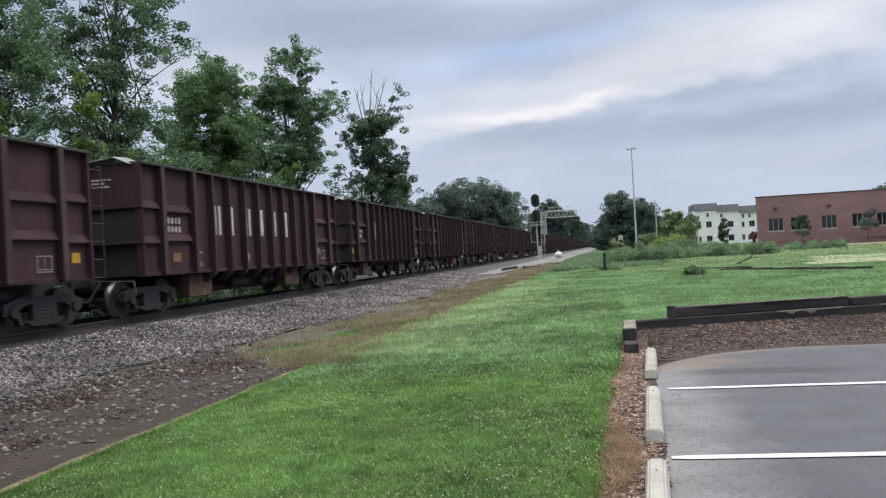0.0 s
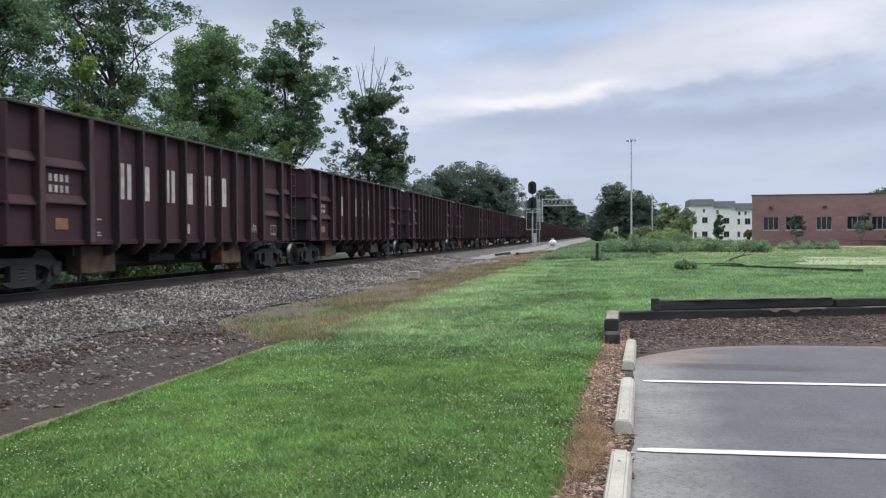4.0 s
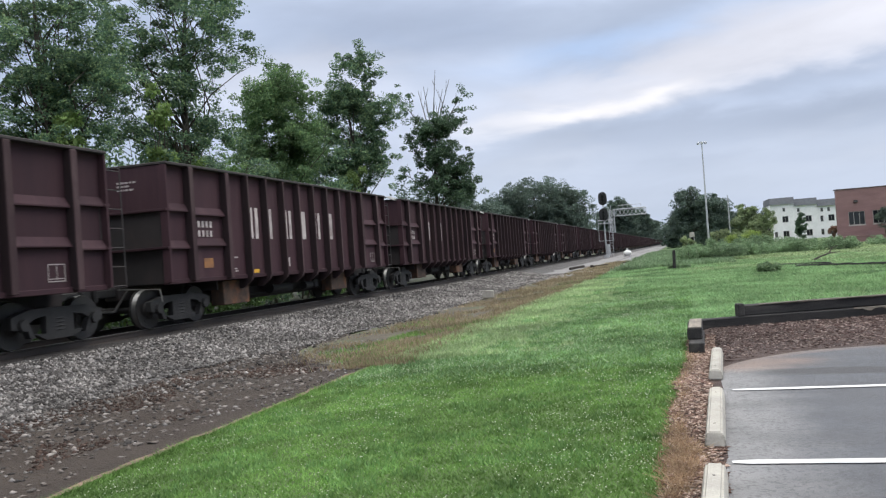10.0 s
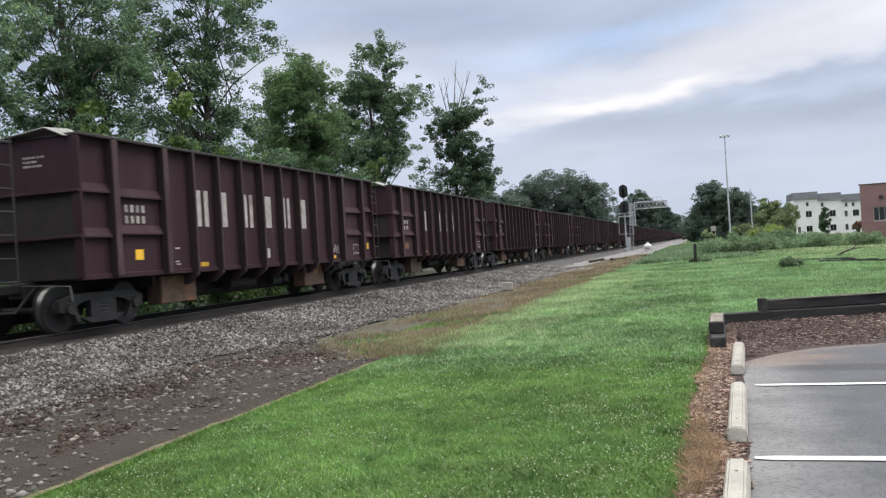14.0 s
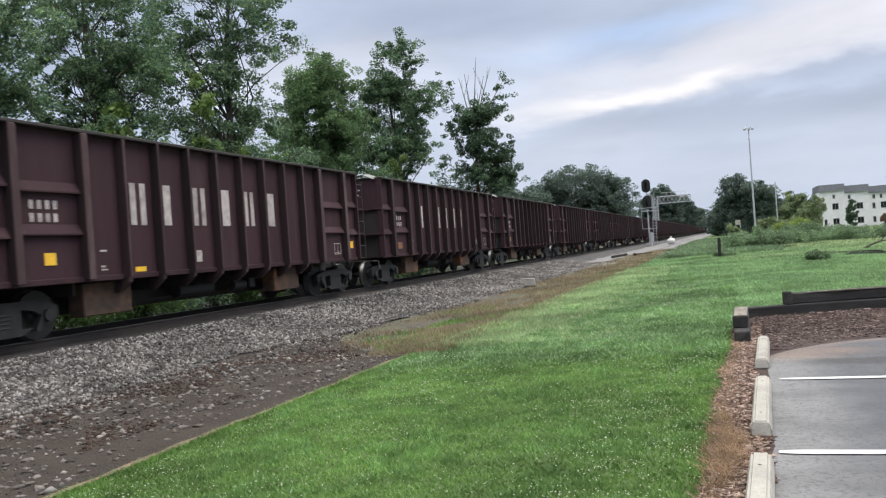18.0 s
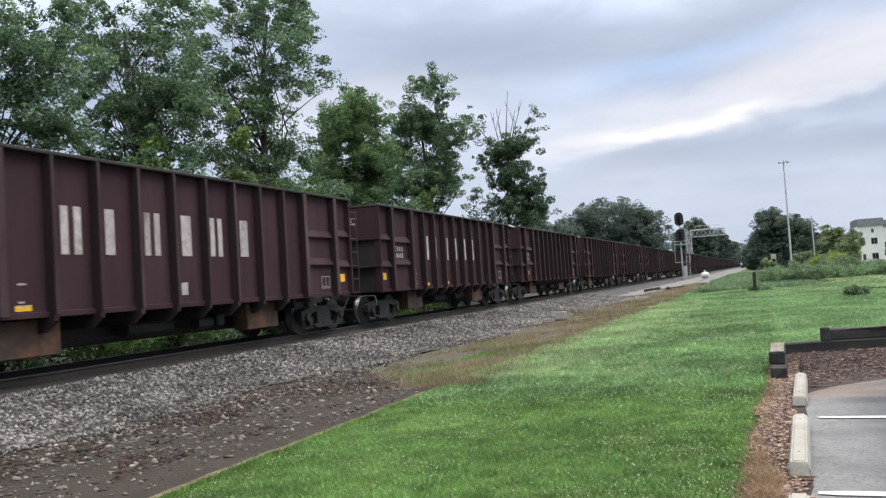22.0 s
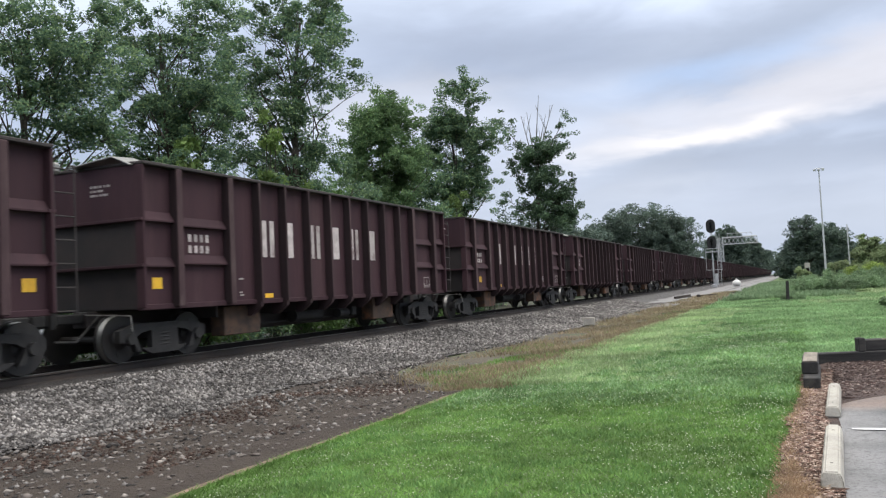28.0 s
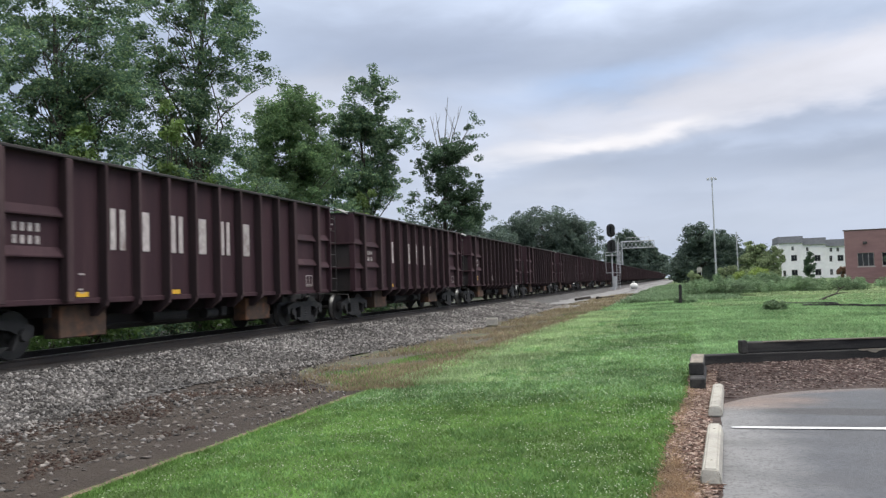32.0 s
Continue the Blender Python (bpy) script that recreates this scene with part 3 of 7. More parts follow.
ground = new("ground", sheet("ground", spaced((-2500, -60, 6), (-60, -20, 8), (-20, -10, 5), (-10, -5, 10), (-5, 1, 12), (1, 30, 14), (30, 100, 6), (100, 2500, 6)),
                             spaced((-2500, -40, 6), (-40, 2, 8), (2, 30, 28), (30, 120, 30), (120, 400, 8), (400, 3000, 5)), lambda x, y: ground_z(x, y) - (0.06 if x < -4.9 and x > -18 else 0.0), M["lawn"]))
tagged(ground, "green mown lawn and rough field beside the railway", "ground", kind="structure")
ys_long = spaced((-60, 0, 20), (0, 60, 120), (60, 200, 60), (200, 1400, 40))
bed = new("ballast_bed", band_sheet("ballast_bed", lambda y: TRACK_X - 4.4, lambda y: TRACK_X + 4.25 + 0.9 * min(max((y - 14) / 7, 0), 1) + 0.3 * rough(2, y, 0.6, 5) + min(max(y - 46, 0) / 14, 1) * 4.6,
                                    ys_long, lambda x, y: max(bed_profile(x, y) - ground_z(x, y), 0.006 if y > 45 else -1) + 0.012, M["ballast"], 24))
yard = new("gravel_yard", band_sheet("gravel_yard", lambda y: TRACK_X + 3.6 + 0.3 * rough(9, y, 0.5), lambda y: TRACK_X + 5.0 + min(max(y - 46, 0) / 14, 1) * 4.4 + 0.4 * rough(4, y, 0.3), spaced((42, 80, 40), (80, 400, 40)), lambda x, y: max(bed_profile(x, y) - ground_z(x, y), 0.0) + 0.03, M["gravel"], 10))
tagged(yard, "pale grey gravel service road beside the track", "gravel road", kind="structure")
tagged(bed, "grey crushed-stone ballast bed under the track", "ballast", kind="structure")
lane = new("dirt_lane", band_sheet("dirt_lane", lambda y: -8.9, lambda y: lawn_edge(y) - 0.02, spaced((-30, 3, 10), (3, 13.5, 50), (13.5, 18, 10)), lambda x, y: 0.012 + 0.010 * rough(x, y, 2.0), M["dirt"], 12))
tagged(lane, "packed brown dirt lane with scattered stones", "dirt lane", kind="structure")
weeds = new("weedy_verge", band_sheet("weedy_verge", lambda y: max(-4.75 - (y - 11.2) * 0.85, -7.6) + 0.3 * rough(1, y, 0.8), lambda y: lawn_edge(y) - 0.02 + 0.35 * rough(7, y, 0.9), spaced((11.3, 40, 120), (40, 64, 30)), lambda x, y: 0.02, M["weed"], 8))
tagged(weeds, "strip of dry brown weeds between lawn and ballast", "verge", kind="structure")
# ground beyond the line, much darker than the lawn
brush_floor = new("brush_floor", band_sheet("brush_floor", lambda y: -60, lambda y: -16.7 + 0.4 * rough(6, y, 0.4), ys_long, 0.03, M["dark_floor"], 10))
tagged(brush_floor, "dark ground under the trees beyond the railway", "woodland floor", kind="structure")
rim = new("sandy_edge", band_sheet("sandy_edge", lambda y: lawn_edge(y) - 0.025 - 0.11 * abs(rough(3, y, 2.1)) - 0.05 * abs(rough(5, y, 7.0)), lambda y: lawn_edge(y) + 0.02 + 0.05 * rough(8, y, 4.5), spaced((-12, 13, 170)), 0.024, M["sand"], 3))
tagged(rim, "bare sandy edge where the lawn was cut", "lawn edge", kind="structure")


bare_track = new("bare_track", band_sheet("bare_track", lambda y: 9.4 + 0.25 * (y - 40) + 1.2 * rough(3, y, 0.9), lambda y: 34.0 + 0.8 * rough(5, y, 0.7), spaced((39.0, 49.5, 30)), lambda x, y: 0.06 + 0.03 * rough(x, y, 1.1), M["pale_soil"], 16))
tagged(bare_track, "pale bare strip worn across the field grass", "bare soil", kind="structure")
tan_bank = new("tan_bank", band_sheet("tan_bank", lambda y: 19.6 + 0.6 * rough(2, y, 1.0), lambda y: 27.6 + 0.6 * rough(8, y, 1.0), spaced((76.5, 87.6, 12)), 0.05, M["tan_soil"], 8))
tagged(tan_bank, "tan bare soil before the brick planter", "bare soil", kind="structure")


# ---- car park ----
def lot_edge(x):
    """Far edge of the asphalt, rounding off at the corner."""
    return 9.3 + 1.6 * (1 - math.exp(-max(x - 0.4, 0) / 0.75)) + 0.05 * rough(x, 0, 1.5) if x < 30 else 10.9


def lot_left(y):
    return 0.23 + 0.042 * (y - 5) + 0.03 * rough(0, y, 1.7, 9) - 0.22 * min(max((5.15 - y) / 0.5, 0), 1)


def flat_patch(name, ring, z, material):
    bm = bmesh.new()
    f = bm.faces.new([bm.verts.new((x, y, z)) for x, y in ring])
    bmesh.ops.triangulate(bm, faces=[f])
    return finish(bm, name, material)


def mulch_edge(y):
    """Where the lawn meets the mulch strip."""
    return -0.17 + 0.035 * (y - 4) + 0.07 * rough(y, 1, 1.6) + 0.035 * rough(y, 2, 6.0)


T_YAW = 19.5
tu, tv = math.cos(radians(T_YAW)), math.sin(radians(T_YAW))


def mulch_z(x, y):
    """The mulch is level by the asphalt and heaped against the timbers."""
    d = -(x - 0.28) * -tv - (y - 12.33) * tu
    return 0.009 + 0.125 * max(1 - max(d, 0) / 1.15, 0) ** 1.4 * min(max((x + 0.1) / 0.5, 0), 1) + (0.012 * rough(x, y, 3.0, 13) if d < 1.2 else 0)


asphalt_ring = [(lot_left(-12 + 0.5 * i) - 0.0, -12 + 0.5 * i) for i in range(43)] + [(0.42 + 0.12 * i, lot_edge(0.42 + 0.12 * i)) for i in range(70)] + [(30, 12.5), (30, -12)]
car_park = new("car_park", flat_patch("car_park", asphalt_ring, 0.014, M["asphalt"]))
tagged(car_park, "weathered grey asphalt car park with worn edges", "car park", kind="structure")
mulch_ring = [(mulch_edge(y), y) for y in spaced((-4, 10.6, 50))] + [(0.05, 11.9), (3.0, 13.9), (7.0, 15.2), (16, 18), (30, 22), (30, 12.3)] + [(8.6 - 0.12 * i, lot_edge(8.6 - 0.12 * i) - 0.02) for i in range(69)] + [(lot_left(y) + 0.03, y) for y in spaced((9.2, -4, 40))]
mulch = new("mulch_bed", flat_patch("mulch_bed", mulch_ring, 0.009, M["mulch"]))
tagged(mulch, "reddish bark mulch between the asphalt and the timbers", "mulch", kind="structure")
heap_v, heap_f, rows_ = [], [], 9
for i_ in range(61):
    for j_ in range(rows_):
        a_, d_ = 0.22 * i_ - 0.1, 1.2 * (1 - j_ / (rows_ - 1)) - 0.02
        x_, y_ = 0.28 + a_ * tu + d_ * tv, 12.33 + a_ * tv - d_ * tu
        heap_v.append((x_, y_, mulch_z(x_, y_) + 0.003))
heap_f = [(i_ * rows_ + j_, (i_ + 1) * rows_ + j_, (i_ + 1) * rows_ + j_ + 1, i_ * rows_ + j_ + 1) for i_ in range(60) for j_ in range(rows_ - 1)]
heap = bpy.data.meshes.new("mulch_heap")
heap.from_pydata(heap_v, [], heap_f)
heap.materials.append(M["mulch"])
tagged(new("mulch_heap", heap), "bark mulch heaped against the retaining timbers", "mulch", kind="structure")
soil_ring = [(-0.10 + 0.035 * (y - 4) + 0.05 * rough(y, 6, 2.3) + 0.10 * max(y - 4.5, 0) / 0.6, y) for y in spaced((-2, 5.1, 30))] + [(0.16, 5.2), (0.14, 4.6), (0.02, 3.0), (-0.12, -2.0)]
bare_soil = new("bare_soil", flat_patch("bare_soil", soil_ring, 0.0125, M["soil"]))
tagged(bare_soil, "bare grey soil worn through the mulch", "soil", kind="structure")
for y0, xs0 in ((5.36, 0.27), (7.92, 0.44)):
    line_bm = bmesh.new()
    prev = None
    for i in range(61):
        x = xs0 + i * 0.11
        yc = y0 + (x - xs0) * 0.062
        w = 0.05 + 0.006 * rough(x, y0, 6) - (0.02 if i == 0 else 0)
        pair = (line_bm.verts.new((x, yc - w, 0.0225)), line_bm.verts.new((x, yc + w, 0.0225)))
        if prev:
            line_bm.faces.new((prev[0], pair[0], pair[1], prev[1]))
        prev = pair
    tagged(new("parking_line", finish(line_bm, "parking_line", M["paint"])), "worn white painted parking line on asphalt", "parking line", "parking lines", "structure")


def wheel_stop():
    """A cast concrete bumper: a bar with sloped flanks, chamfered ends and two pin holes."""
    ob = thing("wheel_stop", pose(0, 0, 0), "weathered pale concrete wheel stop on the asphalt edge", "wheel stop", "wheel stops")
    bm = bmesh.new()
    prism(bm, [(-0.072, 0), (0.072, 0), (0.066, 0.06), (0.048, 0.105), (-0.048, 0.105), (-0.066, 0.06)], "y", -0.92, 0.92)
    for v in bm.verts:
        if v.co.z > 0.09 and abs(v.co.y) > 0.9:
            v.co.y *= 0.965
    bmesh.ops.bevel(bm, geom=bm.edges[:], offset=0.012, segments=2, affect="EDGES")
    part("bumper", bm, M["concrete"], ob)
    for s in (-0.62, 0.62):
        b = bmesh.new()
        tube(b, (0, s, 0.098), (0, s, 0.1062), 0.010, n=10)
        part("pin", b, M["rail"], ob, "rusty steel pin head")
    return ob


stop = wheel_stop()
stop.matrix_basis = pose(0.37, 9.45, 0.012, 0, 0, -3.2)
copy_thing(stop, pose(0.235, 6.68, 0.012, 0, 0, -3.0))
copy_thing(stop, pose(0.10, 4.10, 0.012, 0, 0, -3.4))
copy_thing(stop, pose(-0.03, 1.4, 0.012, 0, 0, -3.0))


def timber(length, w, h, m, label, group="landscape timbers", pale=False, worn=()):
    """A tarred squared timber with a paler weathered top and cut ends."""
    ob = thing("landscape_timber", m, label, "timber", group)
    bm = bmesh.new()
    smooth_box(bm, 0, length, -w / 2, w / 2, 0, h, bevel=0.014)
    bmesh.ops.subdivide_edges(bm, edges=[e for e in bm.edges if abs(e.verts[0].co.x - e.verts[1].co.x) > length * 0.5], cuts=14)
    for v in bm.verts:
        v.co += Vector((0, rough(v.co.x, v.co.z, 1.7, length) * 0.014, rough(v.co.x, v.co.y, 2.3, length) * 0.008))
    part("beam", bm, M["timber"], ob)
    for a, b, e in worn:
        w_bm = bmesh.new()
        n = int((b - a) / 0.06)
        ring = [(a + (b - a) * i / n, h - 0.006 - abs(rough(i * 0.37, a, 1.0, 3)) * e) for i in range(n + 1)]
        prism(w_bm, ring + [(b, h + 0.006), (a, h + 0.006)], "y", -w / 2 - 0.012, -w / 2 + 0.03)
        part("worn_edge", w_bm, M["timber_cut"], ob, "pale splintered edge of the timber")
    if pale:
        part("top_board", boxmesh("top_board", M["timber_cut"], 0.01, length - 0.02, -w / 2 + 0.012, w / 2 - 0.012, h + 0.004, h + 0.016, bevel=0.004), None, ob, "pale weathered top")
    return ob


timber(6.2, 0.17, 0.27, pose(0.28, 12.42, 0.0, 0, 0, T_YAW), "black tarred lower retaining timber on mulch", worn=((2.35, 3.45, 0.10), (4.1, 5.6, 0.02)))
timber(5.5, 0.17, 0.25, pose(0.28 + 6.22 * tu, 12.42 + 6.22 * tv, 0.0, 0, 0, T_YAW - 1), "black tarred lower retaining timber on mulch")
timber(2.95, 0.16, 0.16, pose(0.90, 12.72, 0.272, 0, 0, T_YAW + 0.3), "black tarred upper timber with a splintered end", worn=((0.25, 2.9, 0.03),))
stub = thing("timber_stub", pose(0.93, 12.62, 0.0, 0, 0, T_YAW), "short upright black timber holding the upper course", "timber", "landscape timbers")
bm_ = bmesh.new()
smooth_box(bm_, -0.10, -0.005, -0.05, 0.09, 0.273, 0.465, bevel=0.012)
part("block", bm_, M["timber"], stub)
for i_, (x_, w_) in enumerate(((0.55, 0.5), (1.5, 0.8), (2.5, 0.3))):
    part("rail_strip", boxmesh("rail_strip", M["timber_cut"], x_, x_ + w_, -0.015, 0.01, 0.434, 0.44), None, stub, "thin pale splinter along the top")
timber(4.3, 0.16, 0.13, pose(0.90 + 3.0 * tu, 12.70 + 3.0 * tv, 0.272, 0, 0, T_YAW - 0.6), "black tarred upper timber lying a little lower")
timber(1.55, 0.19, 0.15, pose(0.19, 10.55, 0.0, 0, 0, 88), "short black timber return, lower course")
timber(1.20, 0.19, 0.15, pose(0.185, 10.90, 0.152, 0, 0, 88), "short timber return with a pale weathered top", pale=True)


# ---- track ----
def rail_mesh(length):
    """Rail section drawn out along y: foot, web and head."""
    bm = bmesh.new()
    prism(bm, [(-0.07, 0), (0.07, 0), (0.07, 0.012), (0.012, 0.03), (0.012, 0.125), (0.034, 0.135), (0.034, 0.165), (-0.034, 0.165), (-0.034, 0.135), (-0.012, 0.125), (-0.012, 0.03), (-0.07, 0.012)], "y", 0, length)
    return finish(bm, "rail", M["rail"])


track = thing("railway_track", pose(TRACK_X, -60, 0.0), "straight main-line track with dark ties and steel rails", "railway track")
rail_me, head_me = rail_mesh(1400), boxmesh("rail_head", M["railtop"], -0.028, 0.028, 0, 1400, 0.1652, 0.1685)
for s in (-0.752, 0.752):
    r = part("rail", rail_me, None, track, at=pose(s, 0, RAIL_Z - 0.1685))
    part("rail_head", head_me, None, r, "bright worn running surface")
tie_me = boxmesh("tie", M["tie"], -1.3, 1.3, -0.11, 0.11, -0.16, 0.0, bevel=0.012)
for i in range(150):
    part("tie", tie_me, None, track, at=pose(0.03 * rough(i, 0, 3.3), 55 + i * 0.52, RAIL_Z - 0.171, 0, 0, 0.6 * rough(i, 4, 2.1)))
far_ties = bmesh.new()
for i in range(420):
    smooth_box(far_ties, -1.3, 1.3, 133.2 + i * 0.52 - 0.11, 133.2 + i * 0.52 + 0.11, RAIL_Z - 0.33, RAIL_Z - 0.171)
tagged(part("far_ties", far_ties, M["tie"], track), kind="stuff")
# dark strip: the shade under the train put into the ballast colour
soot_shade = new("sooty_ballast", band_sheet("sooty_ballast", lambda y: TRACK_X - 1.9, lambda y: TRACK_X + 1.72 + 0.16 * rough(5, y, 1.4), ys_long, lambda x, y: bed_profile(x, y) - ground_z(x, y) + 0.018 - 0.012 * abs(rough(x, y, 3)), M["shaded_bed"], 16))
tagged(soot_shade, "sooty ballast between and beside the rails, train's shade painted in", "ballast", kind="structure")

# ---- train of gondola wagons ----
PITCH, HALF, OUT, SKIN = 16.27, 7.15, 1.63, 1.43
TOP, SILL = 3.83, 1.03
RIBS = [-6.2] + [-4.60 + 1.022 * i for i in range(10)] + [6.2]


def side_mirror(s):
    return pose(0, 0, 0, 0, 0, 0) if s > 0 else pose(0, 0, 0, 0, 0, 180)


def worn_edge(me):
    """Light and shade by colour: a stake's outer face is painted paler, its leading face darker."""
    me.materials.append(M["car_lit_edge"])
    me.materials.append(M["car_old_shade"])
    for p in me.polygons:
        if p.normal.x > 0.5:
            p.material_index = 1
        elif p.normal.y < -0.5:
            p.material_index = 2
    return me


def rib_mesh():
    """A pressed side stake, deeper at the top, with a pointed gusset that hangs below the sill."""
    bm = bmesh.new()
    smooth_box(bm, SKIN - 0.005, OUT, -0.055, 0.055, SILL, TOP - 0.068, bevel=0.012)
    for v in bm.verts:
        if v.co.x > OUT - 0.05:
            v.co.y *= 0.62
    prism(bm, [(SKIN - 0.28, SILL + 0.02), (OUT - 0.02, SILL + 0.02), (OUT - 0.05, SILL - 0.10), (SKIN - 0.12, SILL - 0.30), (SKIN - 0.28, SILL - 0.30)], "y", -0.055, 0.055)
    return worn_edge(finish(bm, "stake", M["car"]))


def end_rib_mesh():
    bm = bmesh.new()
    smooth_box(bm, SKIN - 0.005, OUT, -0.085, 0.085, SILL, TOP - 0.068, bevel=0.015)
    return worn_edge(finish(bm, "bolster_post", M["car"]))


def side_sheet_mesh():
    """Side plate with faint dents between the stakes."""
    bm = bmesh.new()
    ny, nz = 56, 8
    def grid(xo):
        return [[bm.verts.new((xo + 0.012 * rough(j * 0.8, i * 1.3, 0.9, 6), -HALF + 0.02 + (2 * HALF - 0.04) * j / ny, SILL + (TOP - 0.06 - SILL) * i / nz)) for j in range(ny + 1)] for i in range(nz + 1)]
    a = grid(SKIN)
    for i in range(nz):
        for j in range(ny):
            bm.faces.new((a[i][j], a[i][j + 1], a[i + 1][j + 1], a[i + 1][j]))
    smooth_box(bm, SKIN - 0.045, SKIN - 0.016, -HALF + 0.02, HALF - 0.02, SILL, TOP - 0.06)
    return finish(bm, "side_sheet", M["car"], True)


def end_wall_mesh():
    """End plate: the upper third overhangs two set-back lower panels."""
    bm = bmesh.new()
    smooth_box(bm, -SKIN, SKIN, -HALF, -HALF + 0.05, 2.72, TOP - 0.06, bevel=0.01)
    return finish(bm, "end_wall", M["car"])


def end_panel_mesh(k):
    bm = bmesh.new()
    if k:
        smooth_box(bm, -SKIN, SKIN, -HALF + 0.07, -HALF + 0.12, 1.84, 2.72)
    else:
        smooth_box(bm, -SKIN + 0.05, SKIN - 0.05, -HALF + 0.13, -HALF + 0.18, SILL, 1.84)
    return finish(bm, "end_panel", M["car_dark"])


def truck_frame_mesh():
    """Cast side frame: a bowed top bar, a lower truss, two pedestals and axle caps."""
    bm = bmesh.new()
    prism(bm, [(-1.18, 0.40), (-1.18, 0.62), (-0.72, 0.74), (0.72, 0.74), (1.18, 0.62), (1.18, 0.40), (0.98, 0.38), (0.62, 0.56), (0.36, 0.60), (0.36, 0.26), (0.62, 0.26), (0.36, 0.14), (-0.36, 0.14), (-0.62, 0.26), (-0.36, 0.26), (-0.36, 0.60), (-0.62, 0.56), (-0.98, 0.38)], "x", 0.96, 1.10)
    for s in (-0.925, 0.925):
        tube(bm, (1.06, s, 0.457), (1.17, s, 0.457), 0.13, 0.11, 12)
        prism(bm, [(s * 0.7, 0.20), (s * 0.86, 0.50), (s * 0.98, 0.50), (s * 0.82, 0.20)], "x", 0.98, 1.12)
    return finish(bm, "side_frame", M["truck"])


def spring_mesh():
    bm = bmesh.new()
    rings = []
    for i in range(9):
        r, z = (0.155 if i % 2 else 0.12), 0.27 + i * 0.036
        rings.append([bm.verts.new((1.03 + r * 0.55 * math.cos(a), r * 1.8 * math.sin(a), z)) for a in (k * math.tau / 12 for k in range(12))])
    for lo, hi in zip(rings, rings[1:]):
        for k in range(12):
            bm.faces.new((lo[k], lo[(k + 1) % 12], hi[(k + 1) % 12], hi[k]))
    return finish(bm, "spring_nest", M["truck"])


def wheelset_mesh():
    """Axle with two dished wheels and flanges, four holes showing the turn."""
    bm = bmesh.new()
    tube(bm, (-0.95, 0, 0), (0.95, 0, 0), 0.075, n=10)
    for s in (-1, 1):
        tube(bm, (s * 0.70, 0, 0), (s * 0.845, 0, 0), 0.457, 0.445, 28)
        tube(bm, (s * 0.675, 0, 0), (s * 0.702, 0, 0), 0.482, n=28)
        tube(bm, (s * 0.845, 0, 0), (s * 0.905, 0, 0), 0.20, 0.13, 16)
        for k in range(4):
            a = k * math.pi / 2
            tube(bm, (s * 0.845, 0.29 * math.cos(a), 0.29 * math.sin(a)), (s * 0.852, 0.29 * math.cos(a), 0.29 * math.sin(a)), 0.05, n=8)
    return finish(bm, "wheelset", M["wheel"])


def rim_mesh():
    bm = bmesh.new()
    for s in (-1, 1):
        v = tube(bm, (s * 0.72, 0, 0), (s * 0.83, 0, 0), 0.4595, 0.452, 28, caps=False)
    return finish(bm, "tread", M["tread"])


def ladder_mesh():
    bm = bmesh.new()
    for y in (-0.21, 0.21):
        tube(bm, (0, y, 1.0), (0, y, 3.55), 0.016, n=6)
        tube(bm, (0, y, 3.50), (-0.10, y, 3.55), 0.014, n=6)
    for i in range(7):
        tube(bm, (0, -0.21, 1.05 + i * 0.40), (0, 0.21, 1.05 + i * 0.40), 0.013, n=6)
    return finish(bm, "ladder", M["car_dark"])


def coupler_mesh():
    bm = bmesh.new()
    smooth_box(bm, -0.11, 0.11, -HALF - 0.72, -HALF + 0.5, 0.78, 0.98, bevel=0.03)
    smooth_box(bm, -0.17, 0.12, -HALF - 0.98, -HALF - 0.66, 0.74, 1.02, bevel=0.05)
    tube(bm, (0.14, -HALF - 0.85, 0.72), (0.14, -HALF - 0.85, 1.04), 0.07, n=10)
    tube(bm, (0.28, -HALF + 0.1, 0.9), (0.34, -HALF - 0.5, 0.45), 0.028, n=8)
    tube(bm, (0.34, -HALF - 0.5, 0.45), (0.30, -HALF - 0.95, 0.48), 0.028, n=8)
    return finish(bm, "coupler", M["truck"])


def cut_lever_mesh():
    bm = bmesh.new()
    tube(bm, (0.2, -HALF - 0.15, 0.95), (1.35, -HALF - 0.15, 0.9), 0.011, n=6)
    tube(bm, (1.35, -HALF - 0.15, 0.9), (1.42, -HALF - 0.18, 0.62), 0.012, n=6)
    return finish(bm, "cut_lever", M["dull_steel"])


def block_pair(w, h, kind):
    """A painted mark of the height of a capital: upright bars with blank between."""
    bm = bmesh.new()
    t = 0.003
    if kind == 0:
        smooth_box(bm, 0, t, 0, w * 0.36, 0, h), smooth_box(bm, 0, t, w * 0.64, w, 0, h)
    elif kind == 1:
        smooth_box(bm, 0, t, 0, w * 0.55, 0, h)
    else:
        smooth_box(bm, 0, t, w * 0.15, w * 0.85, 0, h)
    return finish(bm, "mark", M["white"])


def shelf_mesh(half):
    """The panel above leans out to a lip over the panel below."""
    bm = bmesh.new()
    prism(bm, [(SKIN - 0.01, 0.17), (SKIN + 0.01, 0.17), (OUT - 0.09, 0.0), (OUT - 0.09, -0.03), (SKIN - 0.01, -0.03)], "y", -half, half)
    return finish(bm, "panel_shelf", M["car"])


